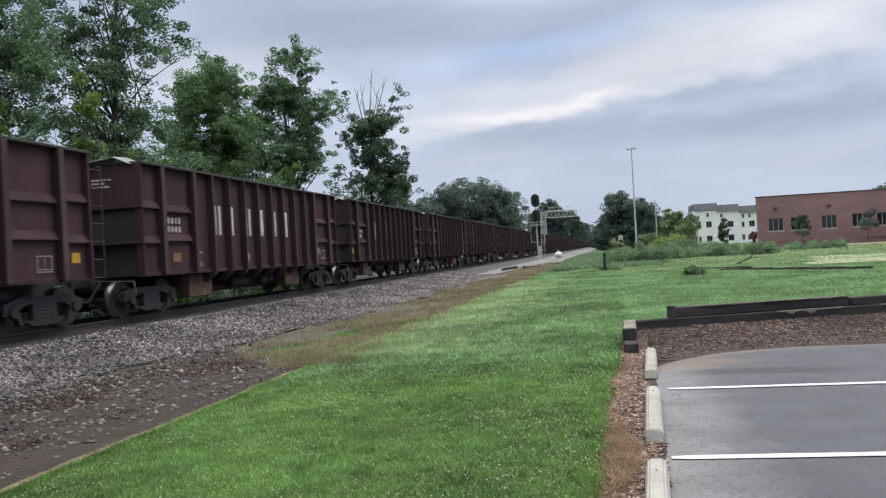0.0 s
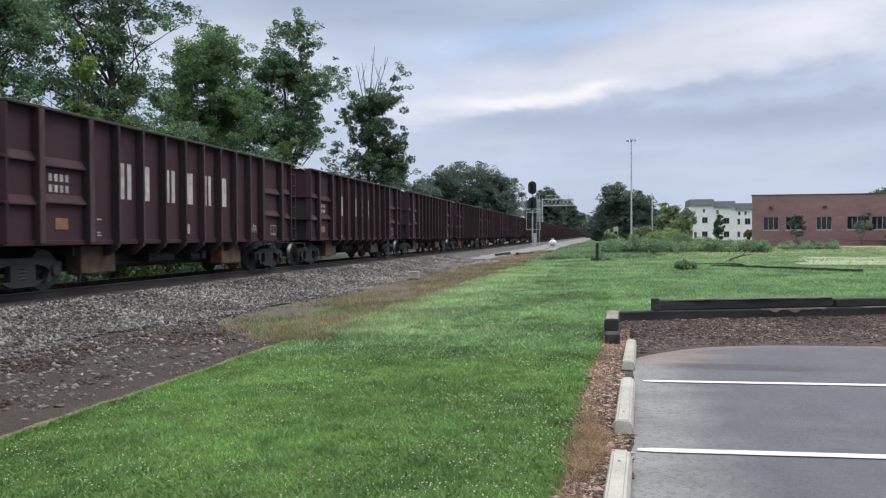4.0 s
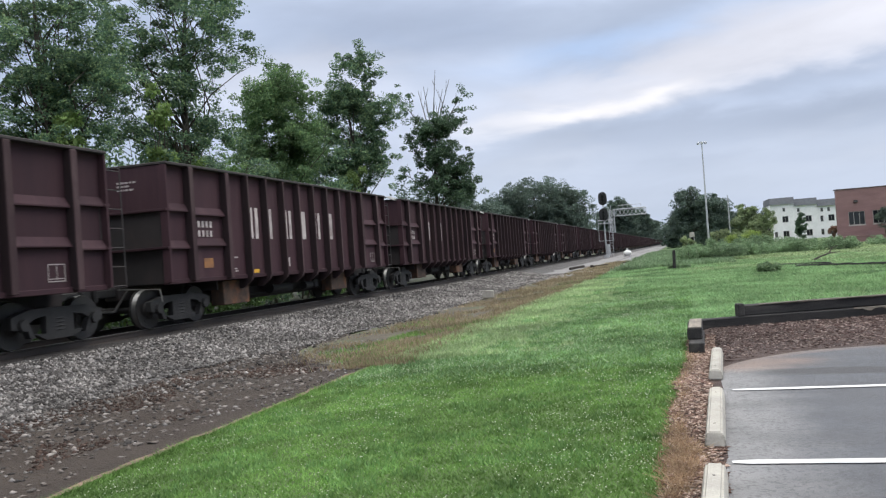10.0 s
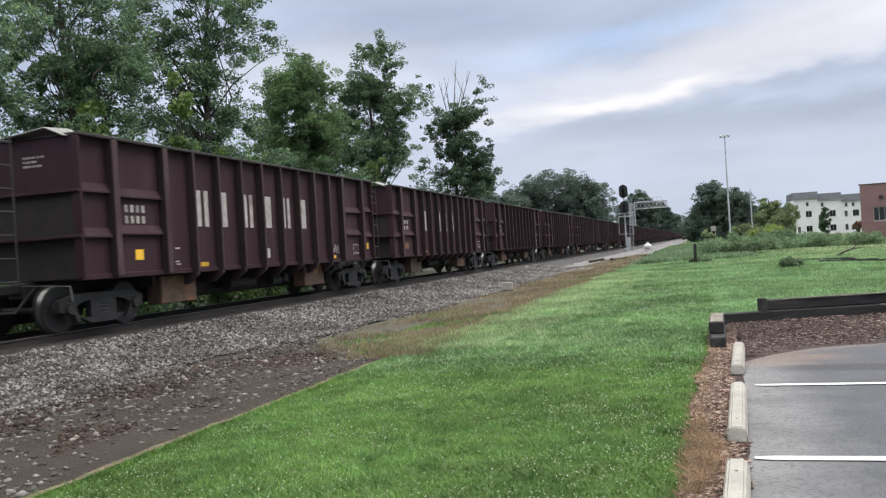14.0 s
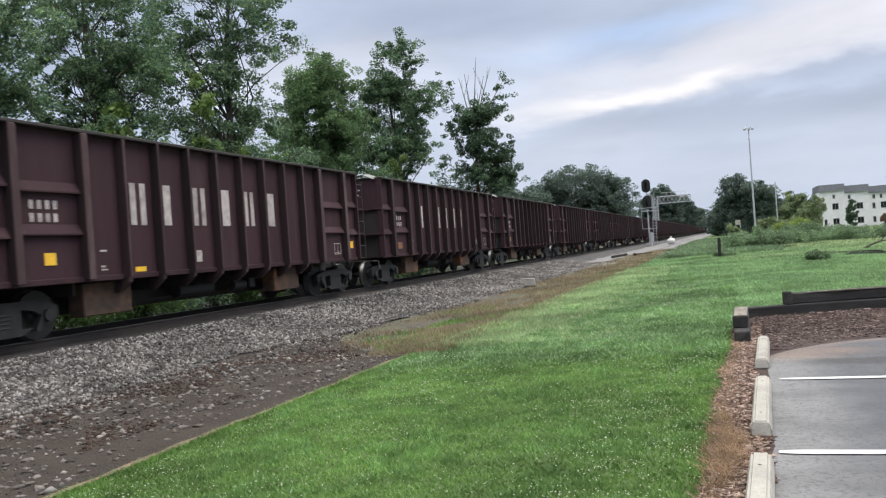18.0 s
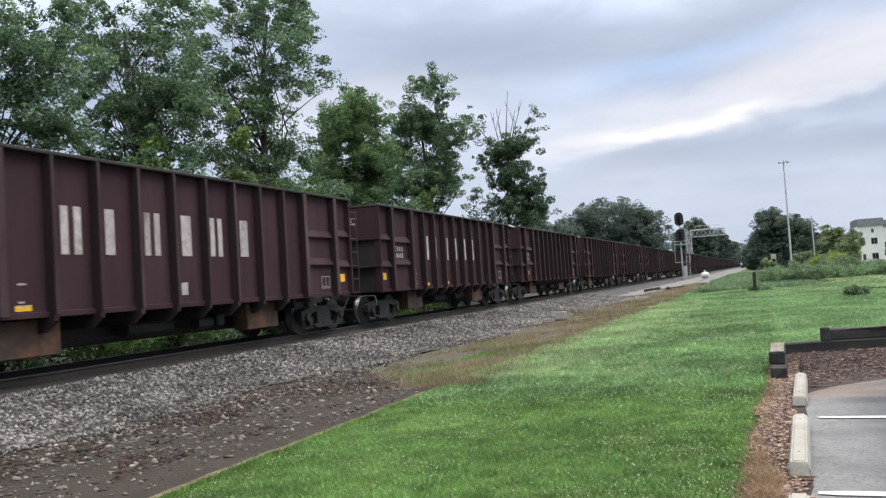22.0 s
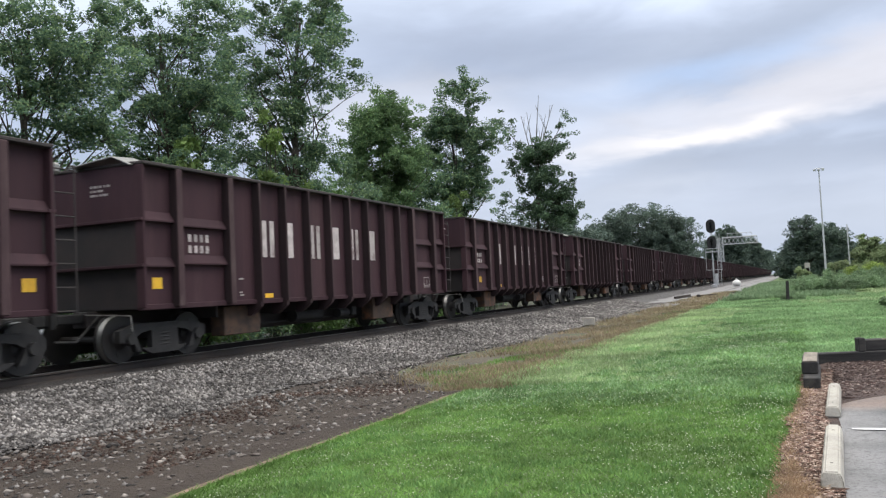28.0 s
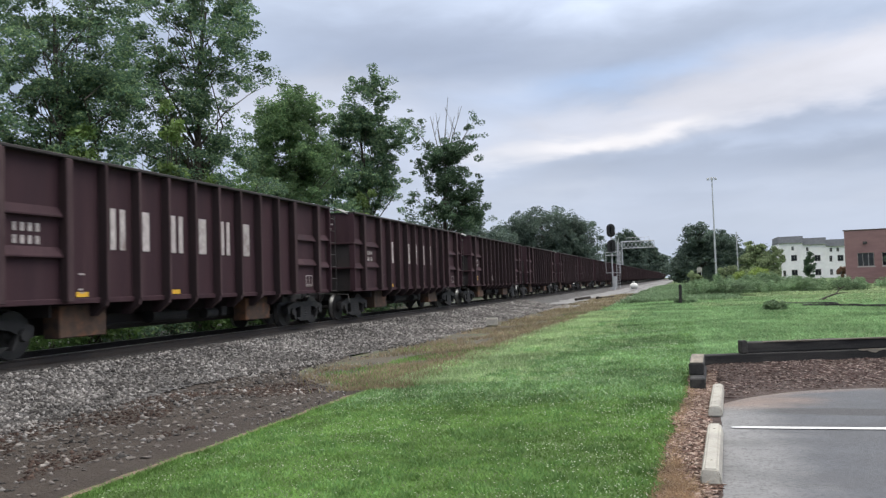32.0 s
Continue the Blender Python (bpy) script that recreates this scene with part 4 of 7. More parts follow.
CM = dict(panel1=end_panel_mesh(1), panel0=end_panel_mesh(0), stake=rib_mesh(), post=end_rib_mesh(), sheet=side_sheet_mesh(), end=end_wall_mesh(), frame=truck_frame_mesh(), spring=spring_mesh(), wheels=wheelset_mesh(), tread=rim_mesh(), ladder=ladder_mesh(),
          coupler=coupler_mesh(), lever=cut_lever_mesh())
CM["chord"] = boxmesh("top_chord", M["car_dark"], SKIN - 0.06, OUT - 0.02, -HALF, HALF, TOP - 0.065, TOP, bevel=0.012)
CM["end_chord"] = boxmesh("end_chord", M["car_dark"], -SKIN, SKIN, -HALF - 0.03, -HALF + 0.10, TOP - 0.065, TOP - 0.004, bevel=0.012)
CM["sill"] = boxmesh("side_sill", M["car"], SKIN - 0.10, SKIN + 0.05, -HALF + 0.02, HALF - 0.02, SILL - 0.04, SILL + 0.07, bevel=0.012)
CM["corner"] = boxmesh("corner_post", M["car"], SKIN - 0.06, OUT - 0.05, -HALF - 0.005, -HALF + 0.06, SILL, TOP - 0.068, bevel=0.012)
CM["belt"] = boxmesh("end_belt", M["car"], -OUT + 0.06, OUT - 0.06, -HALF - 0.05, -HALF + 0.10, -0.03, 0.03, bevel=0.008)
CM["wide_shelf"] = shelf_mesh(0.71)
CM["short_shelf"] = shelf_mesh(0.41)
CM["bolster"] = boxmesh("bolster", M["truck"], -1.0, 1.0, -0.2, 0.2, 0.42, 0.72, bevel=0.03)
CM["patch_wide"] = boxmesh("reflector", M["yellow"], 0, 0.003, -0.16, 0.16, -0.05, 0.05)
CM["patch_tall"] = boxmesh("reflector", M["yellow"], 0, 0.003, -0.13, 0.13, -0.11, 0.11)
CM["patch_amber"] = boxmesh("reflector", M["amber"], 0, 0.003, -0.2, 0.2, -0.12, 0.12)
CM["marks"] = [block_pair(0.46, 0.86, 0), block_pair(0.42, 0.86, 1), block_pair(0.44, 0.86, 0), block_pair(0.44, 0.86, 2), block_pair(0.42, 0.86, 0), block_pair(0.44, 0.86, 2)]
CM["number"] = boxmesh("number_bar", M["stencil"], 0, 0.003, 0.01, 0.105, 0, 0.155)
bm_ = bmesh.new()
for i_, words_ in enumerate((((0, 0.07), (0.09, 0.2), (0.22, 0.31), (0.35, 0.4), (0.43, 0.52)), ((0, 0.06), (0.08, 0.17), (0.2, 0.34)), ((0, 0.14), (0.16, 0.2), (0.23, 0.3), (0.33, 0.46)))):
    for a_, b_ in words_:
        smooth_box(bm_, a_, b_, 0, 0.003, -i_ * 0.085, -i_ * 0.085 + 0.042)
CM["end_lines"] = finish(bm_, "stencil_bars", M["stencil"])
bm_ = bmesh.new()
smooth_box(bm_, 0, 0.003, 0, 0.02, 0, 0.34), smooth_box(bm_, 0, 0.003, 0.42, 0.44, 0, 0.34), smooth_box(bm_, 0, 0.003, 0.215, 0.23, 0.04, 0.34)
smooth_box(bm_, 0, 0.003, 0.02, 0.42, 0.32, 0.34), smooth_box(bm_, 0, 0.003, 0.02, 0.42, 0, 0.02), smooth_box(bm_, 0, 0.003, 0.02, 0.42, 0.05, 0.065)
CM["placard"] = finish(bm_, "placard_frame", M["stencil"])
bm_ = bmesh.new()
smooth_box(bm_, 0, 0.003, 0, 0.17, 0, 0.035), smooth_box(bm_, 0, 0.003, 0, 0.12, -0.3, -0.265), smooth_box(bm_, 0, 0.003, 0.02, 0.17, -0.36, -0.33)
CM["small_lines"] = finish(bm_, "stencil_bars", M["stencil"])
CM["white_tag"] = boxmesh("white_tag", M["white"], 0, 0.003, -0.1, 0.1, -0.13, 0.13)


def pocket_mesh(y0, y1):
    """Rusty cross-bearer plates that hang between the trucks."""
    bm = bmesh.new()
    smooth_box(bm, SKIN - 0.62, SKIN - 0.22, y0, y1, 0.33, SILL - 0.06, bevel=0.02)
    return finish(bm, "pocket_plate", M["rust"])


def underframe_mesh():
    bm = bmesh.new()
    smooth_box(bm, -SKIN + 0.03, SKIN - 0.05, -HALF + 0.15, HALF - 0.15, SILL - 0.02, SILL + 0.05)
    smooth_box(bm, -0.2, 0.2, -HALF - 0.1, HALF + 0.1, SILL - 0.34, SILL - 0.02, bevel=0.02)
    smooth_box(bm, -0.34, 0.34, -4.4, 4.4, SILL - 0.66, SILL - 0.3, bevel=0.03)
    for y in RIBS[1:-1]:
        smooth_box(bm, -SKIN + 0.3, SKIN - 0.3, y - 0.03, y + 0.03, SILL - 0.28, SILL)
    return finish(bm, "underframe", M["car_dark"])


def brake_gear_mesh():
    bm = bmesh.new()
    tube(bm, (0.75, -1.2, 0.62), (0.75, 0.1, 0.62), 0.16, n=12)
    tube(bm, (0.6, -4.0, 0.5), (0.6, 4.0, 0.5), 0.025, n=6)
    tube(bm, (0.9, 0.8, 0.6), (0.9, 1.3, 0.6), 0.13, n=12)
    smooth_box(bm, 0.7, 1.0, 1.5, 1.75, 0.5, 0.85, bevel=0.03)
    return finish(bm, "brake_gear", M["truck"])


def platform_mesh():
    """Thin bent sheet lid sticking up over one end."""
    bm = bmesh.new()
    smooth_box(bm, -0.62, 0.42, -0.06, 0.62, 0.02, 0.045, bevel=0.008, turn=pose(0, 0, 0, 5, -7, 3))
    smooth_box(bm, 0.0, 0.46, -0.05, 0.60, -0.012, 0.012, bevel=0.008, turn=pose(0.40, 0.02, 0.085, 4, 24, 3))
    smooth_box(bm, -0.58, -0.52, 0.0, 0.05, -0.12, 0.0)
    return finish(bm, "end_lid", M["grey_plate"])


CM["pocket_a"], CM["pocket_b"] = pocket_mesh(-4.45, -3.15), pocket_mesh(2.35, 3.65)
CM["under"], CM["gear"], CM["lid"] = underframe_mesh(), brake_gear_mesh(), platform_mesh()
CM["step"] = boxmesh("brake_step", M["grey_plate"], -0.3, 0.3, 0, 0.3, 0, 0.20, bevel=0.04)
bm_ = bmesh.new()
for i_ in range(9):
    a_ = i_ * 0.9
    tube(bm_, (0.004, 0.05 * i_, 0.18 + 0.16 * math.sin(a_ * 2.1)), (0.004, 0.05 * i_ + 0.07, 0.18 + 0.16 * math.sin(a_ * 2.1 + 2.0)), 0.012, n=4)
CM["scrawl"] = finish(bm_, "scrawl", M["stencil"])


def truck(car, y):
    """A two-axle truck with side frames, springs and two wheelsets."""
    t = part("truck", CM["bolster"], None, car, at=pose(0, y, 0))
    for s in (1, -1):
        part("side_frame", CM["frame"], None, t, at=side_mirror(s))
        part("spring_nest", CM["spring"], None, t, at=side_mirror(s))
    for s in (-0.925, 0.925):
        w = part("wheelset", CM["wheels"], None, t, at=pose(0, s, 0.457))
        w.data = CM["wheels"] if s < 0 else CM["wheels2"]
    return t


# wheel and bright tread in one mesh, so that both turn together
wm = bmesh.new()
wm.from_mesh(CM["wheels"])
nf_ = len(wm.faces)
wm.from_mesh(CM["tread"])
wm.faces.ensure_lookup_table()
for f_ in wm.faces[nf_:]:
    f_.material_index = 1
wm.to_mesh(CM["wheels"])
wm.free()
CM["wheels"].materials.append(M["tread"])
CM["wheels2"] = CM["wheels"]


def gondola(detail, number):
    """One open wagon; far ones keep the large parts only."""
    ob = thing("gondola_wagon", pose(TRACK_X, 0, RAIL_Z), "dark oxide-brown steel gondola wagon with white side marks", "train wagon", "gondola wagons of the train")
    part("underframe", CM["under"], None, ob)
    for s in (1, -1):
        mir = side_mirror(s)
        part("side_sheet", CM["sheet"], None, ob, at=mir)
        part("top_chord", CM["chord"], None, ob, at=mir)
        part("side_sill", CM["sill"], None, ob, at=mir)
        e = part("end_wall", CM["end"], None, ob, at=mir)
        # set-back panels take darker steel: the overhang's shade as colour
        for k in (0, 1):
            part("end_panel", CM["panel%d" % k], None, e, "lower end panel darkened as if in shade")
        if not detail:
            for y in RIBS:
                if s > 0:
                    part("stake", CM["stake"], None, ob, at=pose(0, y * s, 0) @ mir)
            continue
        for z in (2.72, 1.84):
            part("end_belt", CM["belt"], None, e, at=pose(0, 0, z))
        part("end_chord", CM["end_chord"], None, ob, at=mir)
        for c in (1, -1):
            part("corner_post", CM["corner"], None, ob, at=mir if c > 0 else mir @ Matrix.Translation((0, 2 * HALF - 0.055, 0)))
        for i, y in enumerate(RIBS):
            big = i in (0, 1, 10, 11)
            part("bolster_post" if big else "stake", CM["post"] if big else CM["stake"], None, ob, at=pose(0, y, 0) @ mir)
        for y, w in ((-5.4, "wide_shelf"), (5.4, "wide_shelf"), (-6.69, "short_shelf"), (6.69, "short_shelf")):
            for z in ((2.66, 1.90) if w == "wide_shelf" else (2.72, 1.84)):
                part("panel_shelf", CM[w], None, ob, at=pose(0, y, z) @ mir)
        part("coupler", CM["coupler"], None, ob, at=mir)
        part("cut_lever", CM["lever"], None, ob, "bare steel uncoupling lever", at=mir)
        part("ladder", CM["ladder"], None, ob, at=mir @ pose(OUT - 0.10, HALF + 0.24, 0))
    if not detail:
        for y in (-6.15, 6.15):
            t = part("truck", CM["bolster"], None, ob, at=pose(0, y, 0))
            for s in (-0.925, 0.925):
                part("wheelset", CM["wheels"], None, t, at=pose(0, s, 0.457))
        return ob
    for y in (-6.15, 6.15):
        truck(ob, y)
    for s in (1, -1):
        part("pocket_plate", CM["pocket_a" if s > 0 else "pocket_b"], None, ob, "rust-stained hanging plate", at=side_mirror(s))
        part("pocket_plate", CM["pocket_b" if s > 0 else "pocket_a"], None, ob, "rust-stained hanging plate", at=side_mirror(s))
    part("brake_gear", CM["gear"], None, ob)
    for i in range(6):
        part("painted_mark", CM["marks"][i], None, ob, "worn white painted bar", at=pose(SKIN + 0.010, RIBS[2] + 0.27 + i * 1.022 + 0.02, 2.07))
    for z in (2.34, 2.11):
        for j in range(4):
            part("number_bar", CM["number"], None, ob, "faded white number bar", at=pose(SKIN + 0.010, -5.80 + 0.175 * j, z))
    tagged(part("stencil_bars", CM["end_lines"], None, ob, "small white stencilled lines", at=pose(0.25, -HALF - 0.008, 3.40)), kind="stuff")
    tagged(part("stencil_bars", CM["small_lines"], None, ob, at=pose(SKIN + 0.010, -4.2, 1.55)), kind="stuff")
    part("placard_frame", CM["placard"], None, ob, "white outlined placard", at=pose(SKIN + 0.010, 5.55, 1.22))
    return ob


SPOTS = {  # reflective patches of each kind of wagon: y, z, tall (2: faded amber)
    0: ((-5.4, 1.45, 2), (-3.1, 1.17, 0)),
    1: ((6.75, 1.50, 1), (-6.69, 1.50, 1), (-4.1, 1.17, 0)),
    2: ((-3.1, 1.17, 0), (0.95, 1.17, 0)),
    3: ((-5.4, 1.45, 1), (-3.1, 1.17, 0), (6.75, 1.50, 1), (4.0, 1.17, 0)),
}
SPOTS_OF = {  # wagons whose patches are known one by one
    -1: ((6.75, 1.50, 1),), 0: ((-5.4, 1.45, 2),), 3: ((-5.4, 1.45, 2),), 5: ((0.95, 1.17, 0),), 7: ((-5.4, 1.45, 2),),
    9: ((6.75, 1.50, 1), (-3.1, 1.17, 0)), 10: ((-5.4, 1.45, 1), (-3.1, 1.17, 0), (-1.1, 1.17, 0)), 14: ((-5.4, 1.45, 1), (-3.1, 1.17, 0), (6.75, 1.50, 1)),
    15: ((-5.4, 1.40, 2),), 18: ((-6.69, 1.50, 1), (-3.1, 1.17, 0), (-1.1, 1.17, 0), (1.9, 1.14, 0), (6.75, 1.50, 1)), 19: ((-5.4, 1.45, 1),),
    21: ((6.75, 1.50, 1),), 22: ((-6.69, 1.50, 1), (-3.1, 1.17, 0)), 24: ((-4.1, 1.17, 0), (-0.1, 1.17, 0)), 25: ((-4.1, 1.17, 0), (-1.1, 1.17, 0)),
}

OLD = (1,)  # wagons with older, sootier paint


def dress(ob, k):
    """What sets one wagon apart: patches, tags, scrawls, the lid on its end."""
    rnd = random.Random(k * 7 + 3)
    for y, z, tall in SPOTS_OF.get(k, SPOTS[k % 4]):
        part("reflector", CM[("patch_wide", "patch_tall", "patch_amber")[tall]], None, ob, "yellow reflective patch" if tall < 2 else "faded amber reflective patch", at=pose(SKIN + 0.010, y, z))
    if k % 3 != 1:
        part("white_tag", CM["white_tag"], None, ob, at=pose(SKIN + 0.010, -1.15 + (k % 2) * 1.02, 1.38))
    if k % 5 != 3:
        part("end_lid", CM["lid"], None, ob, "bent bare-metal lid on the end", at=pose(0.55, -HALF - 0.12, TOP + 0.03, 0, 0, rnd.uniform(-4, 4)))
    if k % 3 == 0:
        part("brake_step", CM["step"], None, ob, "crumpled pale sheet at the ladder top", at=pose(1.0, HALF + 0.10, TOP - 0.42, 0, 0, rnd.uniform(-6, 6)))
    if k in OLD:
        for c in ob.children:
            for slot in c.material_slots:
                if slot.material == M["car"]:
                    slot.link = "OBJECT"
                    slot.material = M["car_old_shade"]
    if k == 0:
        part("scrawl", CM["scrawl"], None, ob, "pale spray-painted scrawl", at=pose(SKIN + 0.012, 4.95, 1.35))
    if k % 4 == 3:
        part("scrawl", CM["scrawl"], None, ob, "pale spray-painted scrawl", at=pose(SKIN + 0.012, rnd.choice((2.9, -1.9, 3.9)), 1.25))


WAGONS = {}
near_wagon, far_wagon = gondola(True, 0), gondola(False, 0)
FIRST, DETAILED, LAST = -2, 33, 58
for k in range(FIRST, LAST + 1):
    src = near_wagon if k <= DETAILED else far_wagon
    if k == FIRST or k == DETAILED + 1:
        WAGONS[k] = src
    else:
        WAGONS[k] = copy_thing(src, pose(TRACK_X, 0, RAIL_Z))
for k, w in WAGONS.items():
    if k <= DETAILED:
        dress(w, k)


# ---- trees ----
def tree(name, base, height, blobs, leaves, size, leafmat, label, seed, clump=1.1, trunk=0.3, bare=(), lean=(0, 0), group="", limbs=26, category="tree", boughs=0, sprays=()):
    """A tapered trunk, limbs that reach into the crown, and a crown of leaf clumps in the given rough lobes (x, y, z, rx, ry, rz)."""
    rng = np.random.default_rng(seed)
    ob = thing(name, pose(*base), label, category, group)
    vol = np.array([b[3] * b[4] * b[5] for b in blobs]) ** 0.55
    n_cl = max(int(leaves / 90), 10)
    pick = rng.choice(len(blobs), n_cl, p=vol / vol.sum())
    B = np.array(blobs, float)[pick]
    d = rng.normal(size=(n_cl, 3))
    d /= np.linalg.norm(d, axis=1, keepdims=True)
    rad = 0.3 + 0.78 * rng.uniform(0, 1.0, n_cl) ** 0.6
    cl = B[:, :3] + d * rad[:, None] * B[:, 3:]
    if boughs:
        # leaf clumps gather on the boughs and leave gaps between them
        own_b = rng.integers(0, boughs, n_cl)
        own_b[:boughs] = np.arange(min(boughs, n_cl))
        spread = rng.uniform(0.6, 1.25, boughs)
        held = cl[:boughs][own_b] + rng.normal(size=(n_cl, 3)) * (spread[own_b] * clump * 1.3)[:, None] * np.array([1.1, 1.1, 0.75])
        cl = np.where(rng.uniform(0, 1, (n_cl, 1)) < 0.72, held, cl)
    if sprays:
        # small tufts out on bare branches
        tuft = np.array([(x, y, z, r) for x, y, z, r in sprays for _ in range(5)])
        cl = np.vstack([cl, tuft[:, :3] + rng.normal(size=(len(tuft), 3)) * tuft[:, 3:] * 0.45])
        n_cl = len(cl)
    # trunk and limbs
    bm = bmesh.new()
    segs = 7
    pts = [Vector((lean[0] * (i / segs) ** 1.5 + 0.18 * math.sin(i * 1.3 + seed), lean[1] * (i / segs) ** 1.5 + 0.18 * math.cos(i * 1.7 + seed), height * 0.86 * i / segs)) for i in range(segs + 1)]
    pts[0] = Vector((0, 0, -0.3))
    for i in range(segs):
        tube(bm, pts[i], pts[i + 1], trunk * (1 - 0.8 * i / segs), trunk * (1 - 0.8 * (i + 1) / segs), 8, False)
    for j in range(min(limbs, n_cl)):
        c = Vector(cl[j])
        i = min(max(int(c.z / (height * 0.86) * segs * rng.uniform(0.6, 0.95)), 2), segs - 1)
        a = pts[i]
        span = (c - a).length
        r = trunk * (1 - 0.8 * i / segs) * 0.28
        mid = a.lerp(c, 0.36) + Vector((rng.normal() * 0.06, rng.normal() * 0.06, 0.10)) * span
        out = a.lerp(c, 0.7) + Vector((rng.normal() * 0.07, rng.normal() * 0.07, 0.07)) * span
        tube(bm, a, mid, r * 1.2, r * 0.75, 6, False)
        tube(bm, mid, out, r * 0.75, r * 0.42, 5, False)
        tube(bm, out, c, r * 0.42, r * 0.12, 5, False)
        for _ in range(2):
            e = c + Vector(rng.normal(size=3)) * clump * 0.8
            tube(bm, mid.lerp(c, 0.6), e, r * 0.3, r * 0.06, 4, False)
    part("trunk", bm, M["bark"], ob, shade=True)
    for x, y, z, x1, y1, z1 in bare:
        bm = bmesh.new()
        a, b = Vector((x, y, z)), Vector((x1, y1, z1))
        tube(bm, a, b, 0.065, 0.018, 5, False)
        for f in (0.35, 0.55, 0.75):
            q = a.lerp(b, f)
            tube(bm, q, q + Vector((rng.normal() * 0.35, rng.normal() * 0.35, rng.uniform(0.5, 1.3))), 0.035, 0.01, 4, False)
        part("dead_branch", bm, M["deadwood"], ob, "bleached bare dead branch")
    # leaves: small folded diamonds in each clump
    per = rng.integers(50, 130, n_cl)
    n = int(per.sum())
    own = np.repeat(np.arange(n_cl), per)
    sz = clump * rng.uniform(0.6, 1.35, n_cl)
    if sprays:
        per[-len(tuft):] = per[-len(tuft):] // 3
        n, own = int(per.sum()), np.repeat(np.arange(n_cl), per)
        sz[-len(tuft):] *= 0.7
    dd = rng.normal(size=(n, 3))
    dd /= np.linalg.norm(dd, axis=1, keepdims=True)
    c = cl[own] + dd * (rng.uniform(0.15, 1, n) ** 0.45)[:, None] * sz[own][:, None] * np.array([1.0, 1.0, 0.72])
    u = rng.normal(size=(n, 3))
    u[:, 2] *= 0.6
    u /= np.linalg.norm(u, axis=1, keepdims=True)
    w = np.cross(u, rng.normal(size=(n, 3)))
    w /= np.linalg.norm(w, axis=1, keepdims=True)
    s = size * rng.uniform(0.6, 1.3, n)[:, None]
    nrm = np.cross(u, w)
    v = np.empty((n, 4, 3))
    v[:, 0], v[:, 2] = c - u * s, c + u * s
    v[:, 1], v[:, 3] = c + w * s * 0.55 + nrm * s * 0.25, c - w * s * 0.55 + nrm * s * 0.25
    me = raw_mesh("crown", v.reshape(-1, 3), np.arange(n * 4).reshape(-1, 4), leafmat)
    part("crown", me, None, ob)
    return ob


def bush(name, base, blobs, leaves, size, leafmat, label, seed, clump=0.5, category="shrub", group=""):
    """Several thin stems and low lobes of leaves."""
    rng = np.random.default_rng(seed)
    ob = thing(name, pose(*base), label, category, group)
    for b in blobs:
        for _ in range(3):
            bm = bmesh.new()
            tube(bm, (b[0] * 0.7 + rng.normal() * 0.15, b[1] * 0.7 + rng.normal() * 0.15, -0.1), (b[0] + rng.normal() * b[3] * 0.3, b[1] + rng.normal() * b[4] * 0.3, b[2] + b[5] * 0.3), 0.035, 0.01, 5, False)
            part("stem", bm, M["bark"], ob)
    n_cl = max(int(leaves / 120), 6)
    vol = np.array([b[3] * b[4] * b[5] for b in blobs])
    B = np.array(blobs, float)[rng.choice(len(blobs), n_cl, p=vol / vol.sum())]
    d = rng.normal(size=(n_cl, 3))
    d /= np.linalg.norm(d, axis=1, keepdims=True)
    cl = B[:, :3] + d * (rng.uniform(0.1, 1, n_cl) ** 0.5)[:, None] * B[:, 3:]
    own = np.repeat(np.arange(n_cl), 120)
    n = len(own)
    dd = rng.normal(size=(n, 3))
    dd /= np.linalg.norm(dd, axis=1, keepdims=True)
    c = cl[own] + dd * (rng.uniform(0.1, 1, n) ** 0.5)[:, None] * clump
    c[:, 2] = np.maximum(c[:, 2], 0.02)
    u = rng.normal(size=(n, 3))
    u /= np.linalg.norm(u, axis=1, keepdims=True)
    w = np.cross(u, rng.normal(size=(n, 3)))
    w /= np.linalg.norm(w, axis=1, keepdims=True)
    s = size * rng.uniform(0.6, 1.3, n)[:, None]
    v = np.stack([c - u * s, c + w * s * 0.5, c + u * s, c - w * s * 0.5], 1)
    part("leaves", raw_mesh("leaves", v.reshape(-1, 3), np.arange(n * 4).reshape(-1, 4), leafmat), None, ob)
    return ob


GRP = "trees beyond the railway"
LB = "tall broadleaf tree with dense dark green foliage"
